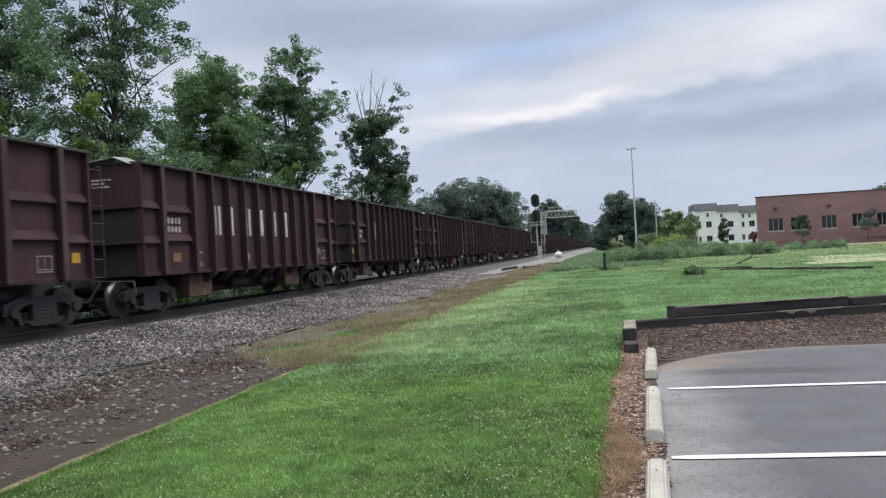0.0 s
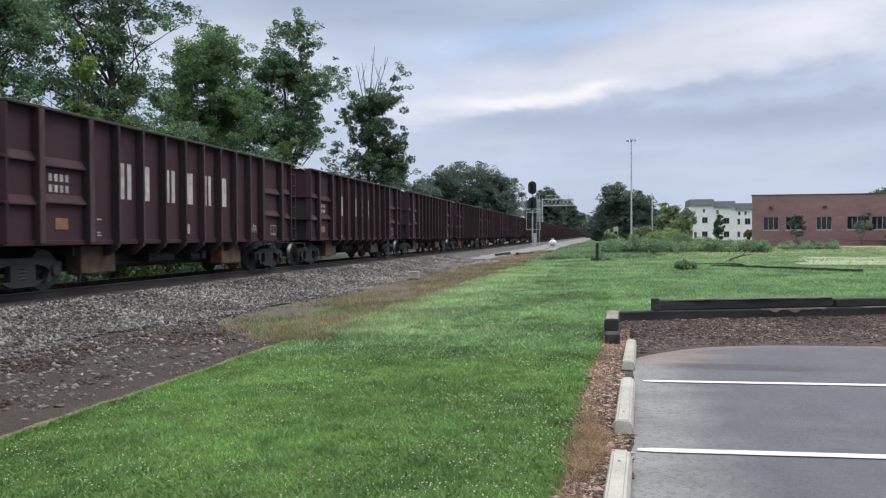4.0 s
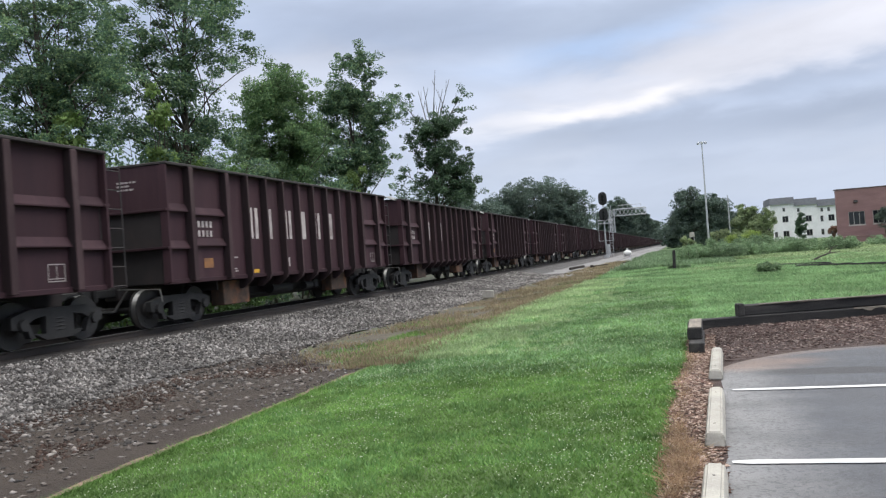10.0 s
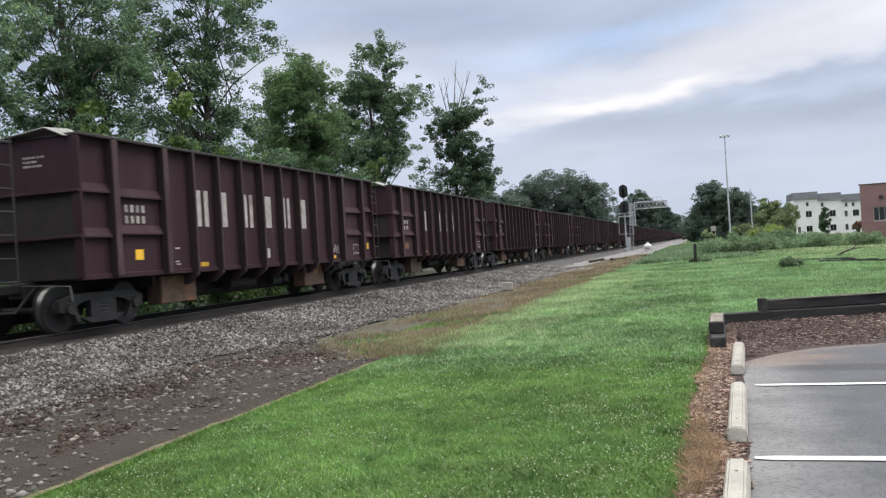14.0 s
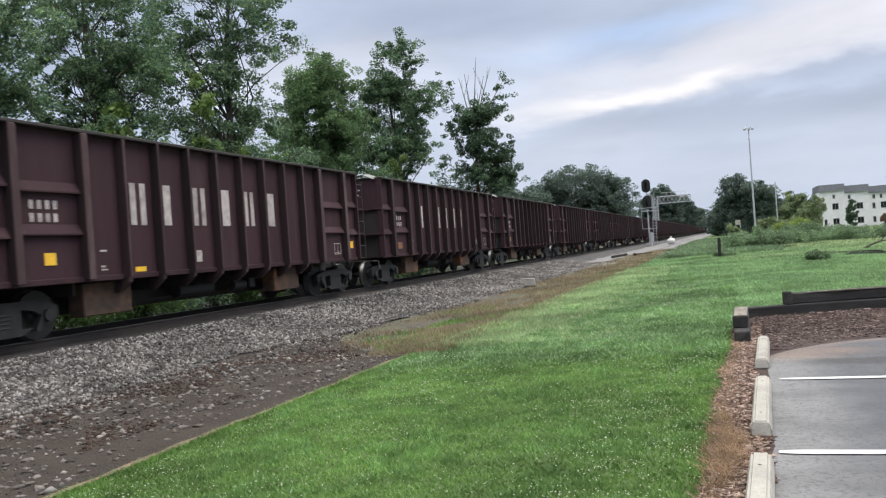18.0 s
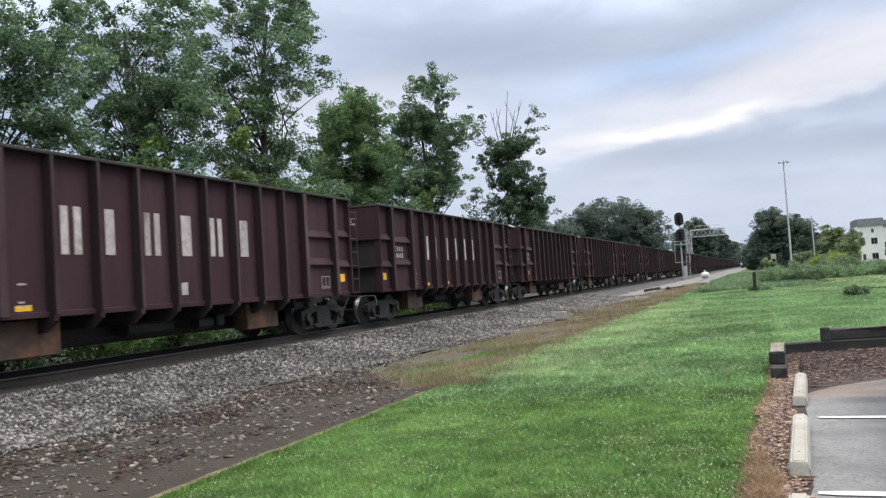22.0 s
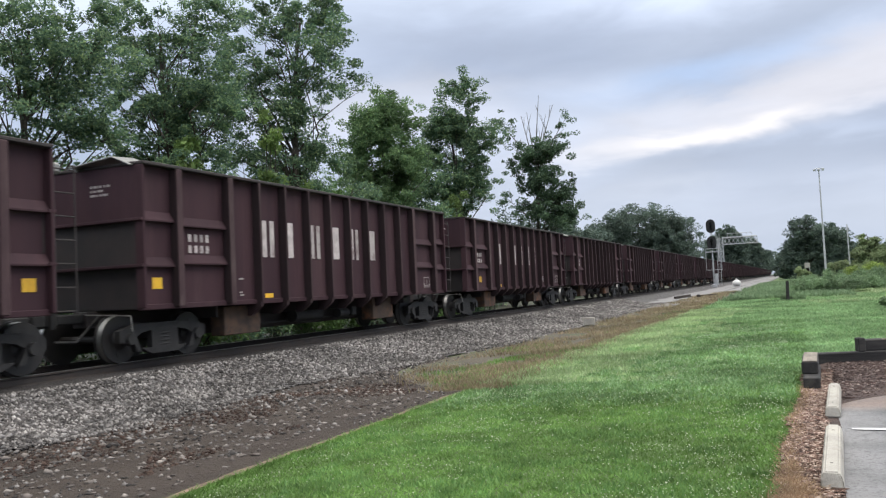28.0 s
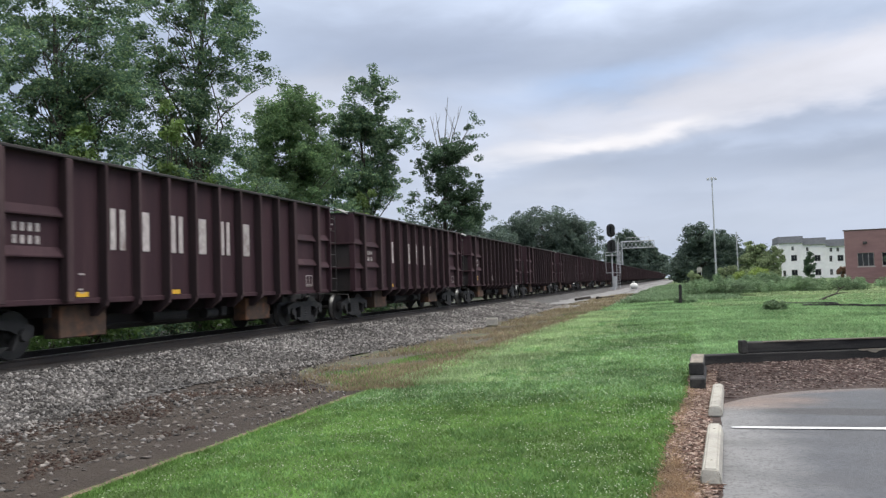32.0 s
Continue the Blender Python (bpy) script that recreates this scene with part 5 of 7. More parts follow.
# tall row behind the train
tree("broadleaf_tree", (-20.4, 30.2, -0.3), 16.5, [(0.35, 1.09, 14.3, 1.92, 1.92, 1.37), (1.8, 1.24, 14.19, 0.93, 0.93, 1.1), (1.71, 1.76, 11.8, 0.8, 0.8, 0.92), (1.49, 0.2, 12.59, 1.36, 1.36, 1.22), (-0.74, -0.29, 13.75, 1.64, 1.64, 1.31), (0.03, -0.22, 11.4, 1.4, 1.4, 1.02), (-1.69, -0.56, 12.05, 1.35, 1.35, 1.08), (0.53, -0.17, 9.7, 0.9, 0.9, 1.12), (-1.82, -0.51, 9.72, 1.65, 1.65, 0.96), (-0.95, -0.56, 8.16, 1.74, 1.74, 0.79), (-2.7, -1.05, 8.31, 1.32, 1.32, 0.9), (1.81, 1.2, 7.45, 0.8, 0.8, 0.9), (1.0, 0.54, 6.95, 1.5, 1.5, 1.1), (0.4, 0.9, 8.6, 1.3, 1.3, 1.0), (-0.6, -0.3, 6.6, 1.8, 1.8, 1.0), (2.3, 1.6, 6.3, 0.9, 0.9, 0.9), (0.9, 0.3, 10.6, 1.0, 1.0, 0.9), (0.33, 0.78, 16.16, 2.12, 2.12, 1.26), (-1.43, -0.03, 15.98, 1.67, 1.67, 1.26), (-2.06, -2.08, 10.62, 0.96, 0.96, 1.07), (-2.14, -1.64, 12.43, 0.98, 0.98, 1.09), (-0.89, 0.13, 9.84, 1.33, 1.33, 0.93)], 54000, 0.068, M["leaf"], LB, 11, 0.40, 0.26, group=GRP, limbs=60, boughs=190, lean=(0.5, 0.3))
tree("broadleaf_tree", (-20.2, 23.0, -0.3), 13.5, [(-0.88, -1.05, 11.95, 1.33, 1.33, 1.27), (-0.08, 0.93, 12.49, 1.2, 1.2, 0.92), (-0.75, 0.25, 10.83, 1.5, 1.5, 1.14), (-1.23, -1.75, 9.92, 1.04, 1.04, 0.91), (0.47, 0.65, 10.02, 1.36, 1.36, 1.02), (-0.94, -0.39, 8.38, 1.43, 1.43, 0.94), (0.15, 1.08, 8.2, 1.2, 1.2, 0.76), (-1.78, -1.21, 7.74, 1.11, 1.11, 0.8), (0.0, -0.78, 6.81, 1.99, 1.99, 0.88), (1.08, 0.95, 11.35, 0.82, 0.82, 0.92), (0.2, 0.1, 9.0, 1.2, 1.2, 1.0), (-0.3, 0.0, 7.3, 1.5, 1.5, 0.9), (-2.2, -1.32, 11.25, 0.73, 0.73, 1.05), (-1.02, -1.45, 8.89, 1.03, 1.03, 0.81), (1.53, 0.66, 9.51, 0.81, 0.81, 1.01), (-0.2, 0.44, 8.93, 1.12, 1.12, 0.81), (1.25, 1.27, 12.35, 0.69, 0.69, 0.69)], 47000, 0.062, M["leaf"], LB, 12, 0.36, 0.24, group=GRP, limbs=50, boughs=125, lean=(-0.6, -0.6))
tree("broadleaf_tree", (-20.0, 16.2, -0.3), 11.5, [(0.18, 0.2, 10.38, 1.2, 1.2, 0.97), (-0.17, -0.21, 9.06, 1.05, 1.05, 0.95), (0.11, 1.3, 9.62, 1.06, 1.06, 0.96), (0.33, 0.02, 8.02, 1.13, 1.13, 0.87), (1.12, 0.83, 8.1, 0.85, 0.85, 0.79), (-0.16, -0.16, 7.16, 0.75, 0.75, 0.45), (0.54, 0.98, 6.89, 0.94, 0.94, 0.56), (-1.29, -0.48, 9.63, 1.15, 1.15, 1.15), (-0.95, -0.96, 7.82, 1.13, 1.13, 1.13), (1.29, 1.27, 10.65, 0.58, 0.58, 0.47), (1.37, 1.26, 9.09, 0.69, 0.69, 0.88), (1.27, 1.58, 8.06, 0.68, 0.68, 0.68), (0.9, 0.15, 8.64, 0.95, 0.95, 0.8), (1.02, 1.63, 7.28, 0.79, 0.79, 0.53)], 32000, 0.056, M["leaf"], LB, 13, 0.32, 0.2, group=GRP, limbs=40, boughs=92)
tree("broadleaf_tree", (-20.5, 10.6, -0.3), 12, [(0, 0, 9.0, 2.6, 2.4, 2.0), (0, -1.0, 7.0, 2.4, 2.4, 1.4), (0, 1.4, 9.6, 2.2, 1.8, 1.8), (0, 1.4, 6.6, 2.2, 1.8, 1.2)], 26000, 0.07, M["leaf"], LB, 17, 0.40, 0.30, group=GRP, limbs=26, boughs=66)
tree("broadleaf_tree", (-22.0, 42.3, -0.3), 13.2, [(0.19, 0.87, 12.55, 1.32, 1.32, 1.18), (-0.74, -0.4, 11.49, 1.32, 1.32, 1.18), (1.33, 0.94, 11.41, 0.83, 0.83, 1.32), (-0.13, -0.11, 9.75, 2.0, 2.0, 1.38), (-1.32, -1.15, 8.77, 0.96, 0.96, 1.31), (1.24, 0.89, 9.07, 0.76, 0.76, 1.38), (-0.43, 0.27, 7.59, 2.05, 2.05, 1.37)], 60000, 0.078, M["leaf_mid"], "rounded bright green broadleaf tree", 14, 0.44, 0.24, group=GRP, boughs=120)
tree("broadleaf_tree", (-22.0, 55.0, -0.3), 17, [(0.22, -0.45, 16.85, 1.18, 1.18, 1.05), (0.13, -0.02, 15.03, 1.4, 1.4, 1.4), (0.3, 0.1, 13.4, 1.4, 1.4, 1.2), (-0.51, -0.44, 13.61, 1.46, 1.46, 1.21), (-1.6, -1.14, 13.67, 0.95, 0.95, 0.78), (1.6, 0.16, 12.97, 1.2, 1.2, 1.2), (0.38, 0.95, 11.39, 1.45, 1.45, 1.45), (-2.36, -0.36, 12.15, 0.94, 0.94, 1.2), (-1.3, -0.72, 10.22, 1.45, 1.45, 1.62), (0.81, 0.74, 9.24, 1.11, 1.11, 1.02), (-2.12, -1.64, 8.57, 1.62, 1.62, 1.28), (-0.92, 0.35, 8.22, 1.7, 1.7, 0.93)], 58000, 0.088, M["leaf"], "tall narrow broadleaf tree with vines", 15, 0.46, 0.26, group=GRP, boughs=140, lean=(-0.6, -0.3))
tree("dying_tree", (-20.0, 66.0, -0.3), 15, [(0.88, 0.33, 13.3, 2.19, 2.19, 1.1), (-0.12, 0.5, 11.87, 1.89, 1.89, 1.59), (1.35, 0.04, 10.21, 1.98, 1.98, 1.88), (1.27, 0.18, 7.75, 2.47, 2.47, 1.28), (2.81, 0.6, 8.54, 1.09, 1.09, 1.19)], 30000, 0.10, M["leaf_dark"], "half-dead tree with bare top branches and vines", 16, 0.46, 0.24, group=GRP, limbs=40, boughs=80, lean=(0.9, 0.25),
     bare=((0.44, 0.13, 12.6, -0.01, 0.0, 16.8), (0.5, 0.1, 12.6, 1.05, 0.32, 18.2), (0.6, 0.2, 12.6, 1.57, 0.47, 16.5), (0.7, 0.2, 12.6, 2.17, 0.66, 17.3), (0.3, 0.0, 12.6, -0.49, -0.15, 16.5), (0.2, 0.0, 12.4, -2.3, -0.4, 16.2), (0.9, 0.3, 12.4, 3.1, 0.95, 15.9), (-0.3, 0.1, 7.6, -2.1, -0.5, 9.4)),
     sprays=((-2.44, -0.18, 16.45, 0.75), (-2.75, -0.3, 16.2, 0.45), (-1.4, -0.44, 15.8, 0.6), (-1.9, -0.5, 14.9, 0.4), (3.14, 0.95, 16.1, 0.75), (2.7, 0.9, 15.3, 0.6), (3.57, 1.3, 14.3, 0.65), (2.3, 1.0, 14.6, 0.75), (2.9, 1.1, 13.6, 0.5), (-2.35, -0.7, 8.9, 0.6), (-2.0, -0.46, 9.7, 0.4), (3.3, 0.84, 9.8, 0.65), (3.5, 0.9, 10.9, 0.5), (-1.9, 0.3, 12.6, 0.6)))
# undergrowth that closes the view under the crowns
for i, (x, y, h) in enumerate(((-20.5, 13, 5.0), (-21, 19, 8.0), (-20.5, 25.5, 8.2), (-21, 32, 8.8), (-21.5, 37.5, 8.6), (-21.5, 46, 8.4), (-22, 52, 7.6), (-22, 60, 7.4), (-22, 84, 7.2))):
    bush("hedgerow_shrub", (x, y, -0.3), [(0, 0, h * 0.4, 1.8, 3.6, h * 0.42), (0.3, 2.2, h * 0.55, 1.4, 2.2, h * 0.34), (0, -2.2, h * 0.5, 1.4, 2.2, h * 0.36)], 15000, 0.095, M["leaf"] if i % 3 else M["leaf_bush"], "tall tangled green shrub behind the railway", 40 + i, 0.7, group="hedgerow shrubs")
for i, (x, y, h) in enumerate(((-18.6, 9.5, 3.0), (-18.9, 14.5, 3.4), (-18.5, 20, 3.1), (-18.8, 25, 3.6), (-18.6, 30.5, 3.2), (-19.0, 36.5, 3.6), (-19.0, 43.5, 3.4), (-19.2, 51, 3.6))):
    bush("trackside_shrub", (x, y, -0.3), [(0, 0, h * 0.38, 1.0, 3.0, h * 0.4), (0.2, 1.9, h * 0.42, 0.9, 1.8, h * 0.34), (0, -1.9, h * 0.36, 0.9, 1.8, h * 0.36)], 9000, 0.085, M["leaf"] if i % 2 else M["leaf_bush"], "low tangled green shrub at the foot of the trees", 140 + i, 0.5, group="trackside shrubs")
# climbing pale vines on the trunks
for i, (x, y, z) in enumerate(((-19.6, 27.4, 8.6), (-19.6, 29.6, 6.4), (-20.4, 50.2, 7.6), (-19.4, 22.6, 6.6))):
    bush("climbing_vine", (x, y, -0.3), [(0, 0, z, 0.5, 0.7, 1.1), (0, 0.2, z - 1.6, 0.45, 0.6, 1.0), (0, 0, 2.5, 0.3, 0.4, 2.2)], 1500, 0.11, M["leaf_light"], "pale green vine climbing a trunk", 60 + i, 0.35, "vine", "climbing vines")
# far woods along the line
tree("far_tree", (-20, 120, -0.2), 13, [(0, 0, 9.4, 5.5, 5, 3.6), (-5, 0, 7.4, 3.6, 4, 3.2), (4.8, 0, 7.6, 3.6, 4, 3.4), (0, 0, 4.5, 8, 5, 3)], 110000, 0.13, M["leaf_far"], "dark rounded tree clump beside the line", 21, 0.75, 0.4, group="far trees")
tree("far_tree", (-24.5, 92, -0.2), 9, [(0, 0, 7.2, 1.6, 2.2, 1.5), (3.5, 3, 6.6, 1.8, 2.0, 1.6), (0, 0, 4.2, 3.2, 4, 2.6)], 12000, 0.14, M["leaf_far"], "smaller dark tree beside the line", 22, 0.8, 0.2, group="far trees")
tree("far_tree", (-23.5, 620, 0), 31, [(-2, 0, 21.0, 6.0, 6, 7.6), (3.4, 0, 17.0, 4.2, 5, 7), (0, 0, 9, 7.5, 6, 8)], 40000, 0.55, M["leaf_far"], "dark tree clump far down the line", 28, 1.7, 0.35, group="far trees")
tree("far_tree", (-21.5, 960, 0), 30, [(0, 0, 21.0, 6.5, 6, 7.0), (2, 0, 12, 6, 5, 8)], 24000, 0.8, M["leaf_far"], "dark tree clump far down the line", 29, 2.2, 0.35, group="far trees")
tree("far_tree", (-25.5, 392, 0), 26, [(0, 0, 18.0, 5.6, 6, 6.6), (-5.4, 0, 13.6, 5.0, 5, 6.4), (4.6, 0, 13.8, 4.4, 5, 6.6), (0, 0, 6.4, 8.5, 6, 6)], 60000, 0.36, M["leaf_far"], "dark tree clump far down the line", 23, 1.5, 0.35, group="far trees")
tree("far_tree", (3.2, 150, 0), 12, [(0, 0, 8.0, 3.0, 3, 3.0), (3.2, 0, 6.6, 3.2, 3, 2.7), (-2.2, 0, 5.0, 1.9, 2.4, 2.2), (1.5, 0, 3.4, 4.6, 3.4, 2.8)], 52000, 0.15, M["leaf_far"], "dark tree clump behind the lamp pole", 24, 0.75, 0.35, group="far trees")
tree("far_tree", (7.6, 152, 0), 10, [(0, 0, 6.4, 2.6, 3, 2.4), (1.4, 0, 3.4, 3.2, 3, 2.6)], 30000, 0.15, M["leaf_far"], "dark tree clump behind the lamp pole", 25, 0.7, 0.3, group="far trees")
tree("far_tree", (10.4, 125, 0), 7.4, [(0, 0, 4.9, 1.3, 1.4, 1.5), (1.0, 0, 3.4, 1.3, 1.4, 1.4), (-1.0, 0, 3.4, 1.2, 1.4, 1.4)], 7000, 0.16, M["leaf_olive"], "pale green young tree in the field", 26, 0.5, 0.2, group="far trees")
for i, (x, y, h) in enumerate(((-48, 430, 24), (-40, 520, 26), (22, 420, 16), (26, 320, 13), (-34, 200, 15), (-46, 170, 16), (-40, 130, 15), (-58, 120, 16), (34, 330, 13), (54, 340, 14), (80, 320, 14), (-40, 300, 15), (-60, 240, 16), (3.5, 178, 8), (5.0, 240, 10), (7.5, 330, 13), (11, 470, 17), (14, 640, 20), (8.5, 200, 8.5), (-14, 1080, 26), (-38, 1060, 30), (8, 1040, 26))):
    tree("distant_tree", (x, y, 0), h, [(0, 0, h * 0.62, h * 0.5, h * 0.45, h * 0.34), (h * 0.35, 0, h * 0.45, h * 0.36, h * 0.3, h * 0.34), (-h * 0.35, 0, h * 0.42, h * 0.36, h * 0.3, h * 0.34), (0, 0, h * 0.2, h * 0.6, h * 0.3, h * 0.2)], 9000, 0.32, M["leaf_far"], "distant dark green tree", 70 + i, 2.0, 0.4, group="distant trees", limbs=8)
tree("roof_tree", (41.6, 125, 0), 8, [(-1.4, 0, 6.9, 1.3, 1.5, 0.9), (1.4, 0, 7.0, 1.4, 1.5, 1.0)], 9000, 0.13, M["leaf_dark"], "dark tree showing above the brick roof", 27, 0.8, 0.25, group="far trees")
# shrubs of the field
SH = "field shrubs"
bush("weedy_shrub", (1.6, 60, 0.1), [(0, 0, 0.3, 1.7, 2.4, 0.4), (1.8, 0, 0.45, 1.6, 2.0, 0.45), (3.6, 1, 0.4, 1.8, 2.0, 0.4)], 15000, 0.065, M["leaf_weed"], "low weedy green thicket at the end of the lawn", 81, 0.35, group=SH)
bush("weedy_shrub", (3.0, 66, 0.1), [(0, 0, 0.6, 1.5, 1.4, 0.6), (2.8, 1, 0.75, 1.6, 1.4, 0.6), (5, 1, 0.5, 1.6, 1.4, 0.5)], 14000, 0.07, M["leaf_weed"], "low weedy green thicket at the end of the lawn", 82, 0.4, group=SH)
bush("weedy_shrub", (7.0, 62, 0.1), [(-1, 0, 0.35, 1.8, 1.6, 0.4), (1.5, 0, 0.4, 1.9, 1.6, 0.45), (4, 0, 0.3, 1.8, 1.6, 0.35)], 14000, 0.065, M["leaf_weed"], "low weedy green thicket at the end of the lawn", 83, 0.35, group=SH)
bush("weedy_shrub", (14.5, 70, 0.1), [(-1.8, 0, 0.35, 1.6, 1.4, 0.4), (1.5, 0, 0.3, 1.8, 1.4, 0.35), (4, 0, 0.3, 1.4, 1.4, 0.3)], 9000, 0.07, M["leaf_weed"], "low weedy green thicket before the brick building", 84, 0.35, group=SH)
bush("yellow_shrub", (5.6, 72, 0.1), [(-0.8, 0, 1.2, 0.7, 0.6, 0.4), (0.6, 0, 1.35, 0.8, 0.6, 0.45)], 4200, 0.06, M["leaf_yellow"], "yellow-green shrub in full flower", 85, 0.3, group=SH)
bush("pale_shrub", (1.6, 92, 0.1), [(0, 0, 0.9, 0.8, 0.7, 0.7), (-0.5, 0, 1.3, 0.4, 0.4, 0.5)], 2200, 0.10, M["leaf_olive"], "pale grey-green shrub at the field edge", 86, 0.3, group=SH)
bush("pale_shrub", (5.0, 96, 0.1), [(0, 0, 1.4, 1.6, 1.0, 1.1), (2.4, 0, 1.3, 1.4, 1.0, 1.0)], 4200, 0.12, M["leaf_olive"], "pale grey-green shrub at the field edge", 87, 0.35, group=SH)
bush("pale_shrub", (12.0, 120, 0.1), [(0, 0, 1.8, 1.6, 1.4, 1.6), (0.9, 0, 3.4, 1.0, 1.0, 1.4), (-0.8, 0, 2.6, 1.0, 1.0, 1.4), (0.3, 0, 4.6, 0.6, 0.6, 0.8)], 12000, 0.11, M["leaf_olive"], "pale green leafy thicket beside the white houses", 99, 0.4, group=SH)
bush("brown_shrub", (33.0, 168, 0.1), [(0, 0, 1.6, 2.0, 1.2, 1.4), (3.2, 0, 1.4, 1.8, 1.2, 1.2), (-3.4, 0, 1.2, 1.4, 1.0, 1.0)], 5000, 0.15, M["leaf_brown"], "rusty brown shrubs before the white houses", 97, 0.4, group=SH)
bush("weedy_shrub", (0.9, 54, 0.1), [(0, 0, 0.5, 1.0, 1.4, 0.6), (1.2, 0.4, 0.6, 1.0, 1.2, 0.65), (2.4, 1, 0.35, 1.2, 1.2, 0.4)], 9000, 0.06, M["leaf_weed"], "mound of tall weeds at the end of the lawn", 98, 0.3, group=SH)
bush("grass_tussock", (3.4, 34.5, 0.0), [(0, 0, 0.12, 0.62, 0.45, 0.13), (0.2, 0, 0.2, 0.3, 0.3, 0.12)], 2600, 0.06, M["leaf_weed"], "tussock of long grass in the lawn", 88, 0.18, "tussock")
bush("grass_tussock", (-0.1, 44.5, 0.0), [(0, 0, 0.16, 0.8, 0.5, 0.18)], 1600, 0.06, M["leaf_weed"], "tussock of long grass round a post", 89, 0.18, "tussock")
for i, (x, h) in enumerate(((20.2, 3.2), (26.4, 3.3))):
    tree("young_street_tree", (x, 87.5, 0.2), h, [(0, 0, h * 0.62, 0.75, 0.6, 0.8), (0.3, 0, h * 0.85, 0.5, 0.4, 0.5)], 1500, 0.10, M["leaf_far"], "thin young tree before the brick wall", 90 + i, 0.42, 0.04, group="young trees", limbs=8)
tree("dark_conifer", (29.3, 87.0, 0.1), 3.3, [(0, 0, 1.0, 0.85, 0.85, 1.0), (0, 0, 2.1, 0.7, 0.7, 0.9), (0, 0, 2.8, 0.4, 0.4, 0.5)], 11000, 0.07, M["leaf_dark"], "dark upright conifer by the door", 94, 0.22, 0.1, limbs=8)
tree("dark_conifer", (36.0, 87.0, 0.1), 4.8, [(0, 0, 1.4, 0.9, 0.9, 1.3), (0, 0, 3.0, 0.7, 0.7, 1.2), (0, 0, 4.2, 0.4, 0.4, 0.7)], 11000, 0.07, M["leaf_dark"], "dark upright conifer by the brick wall", 95, 0.22, 0.1, limbs=8)
tree("dark_conifer", (24.4, 172, 0.1), 5.2, [(0, 0, 2.0, 1.1, 1.0, 1.6), (0, 0, 4.0, 0.8, 0.8, 1.3)], 6000, 0.13, M["leaf_dark"], "dark conifer before the white houses", 96, 0.4, 0.12, limbs=6)


# ---- signal by the line ----
def signal():
    ob = thing("railway_signal", pose(-9.0, 110, 0.1), "grey mast signal with two black heads and a ladder", "railway signal")
    bm = bmesh.new()
    tube(bm, (0, 0, 0), (0, 0, 8.2), 0.10, 0.09, 12)
    smooth_box(bm, -0.35, 0.35, -0.35, 0.35, -0.1, 0.25, bevel=0.03)
    part("mast", bm, M["galv"], ob, shade=False)
    for z in (7.95, 5.75):
        bm = bmesh.new()
        ring = [(0.58 * math.cos(a), 0.58 * math.sin(a) * 1.0 + (0.32 if math.sin(a) > 0 else -0.32)) for a in (i * math.tau / 24 for i in range(24))]
        prism(bm, ring, "y", -0.30, -0.24)
        bmesh.ops.translate(bm, verts=bm.verts[:], vec=(0, 0, z))
        h = part("signal_head", bm, M["black"], ob, "black oval target with hooded lamps")
        b = bmesh.new()
        smooth_box(b, -0.2, 0.2, -0.24, 0.05, z - 0.65, z + 0.65, bevel=0.04)
        part("lamp_box", b, M["black"], h)
        for k in (-0.42, 0.0, 0.42):
            b = bmesh.new()
            tube(b, (0, -0.62, z + k), (0, -0.29, z + k), 0.15, n=12, caps=False)
            part("hood", b, M["black"], h)
    bm = bmesh.new()
    for x in (0.55, 0.95):
        tube(bm, (x, 0.2, 0), (x, 0.2, 7.0), 0.03, n=6)
    for i in range(18):
        tube(bm, (0.55, 0.2, 0.4 + i * 0.36), (0.95, 0.2, 0.4 + i * 0.36), 0.02, n=6)
    part("ladder", bm, M["galv"], ob, "grey service ladder")
    for z in (4.6, 5.0, 2.2):
        for a, b in (((-0.8, -0.4, z), (1.1, -0.4, z)), ((-0.8, 0.5, z), (1.1, 0.5, z)), ((-0.8, -0.4, z), (-0.8, 0.5, z)), ((1.1, -0.4, z), (1.1, 0.5, z))):
            bm = bmesh.new()
            tube(bm, a, b, 0.03, n=6)
            part("handrail", bm, M["galv"], ob)
    for x in (-0.8, 1.1):
        bm = bmesh.new()
        tube(bm, (x, -0.4, 2.2), (x, -0.4, 5.0), 0.03, n=6)
        part("upright", bm, M["galv"], ob)
    part("platform", boxmesh("platform", M["galv"], -0.8, 1.1, -0.4, 0.5, 4.52, 4.58), None, ob, "steel platform deck")
    bm = bmesh.new()
    smooth_box(bm, 0.13, 0.5, -0.25, 0.25, 0.2, 1.7, bevel=0.04)
    part("relay_box", bm, M["galv"], ob, "grey equipment box")
    return ob


signal()


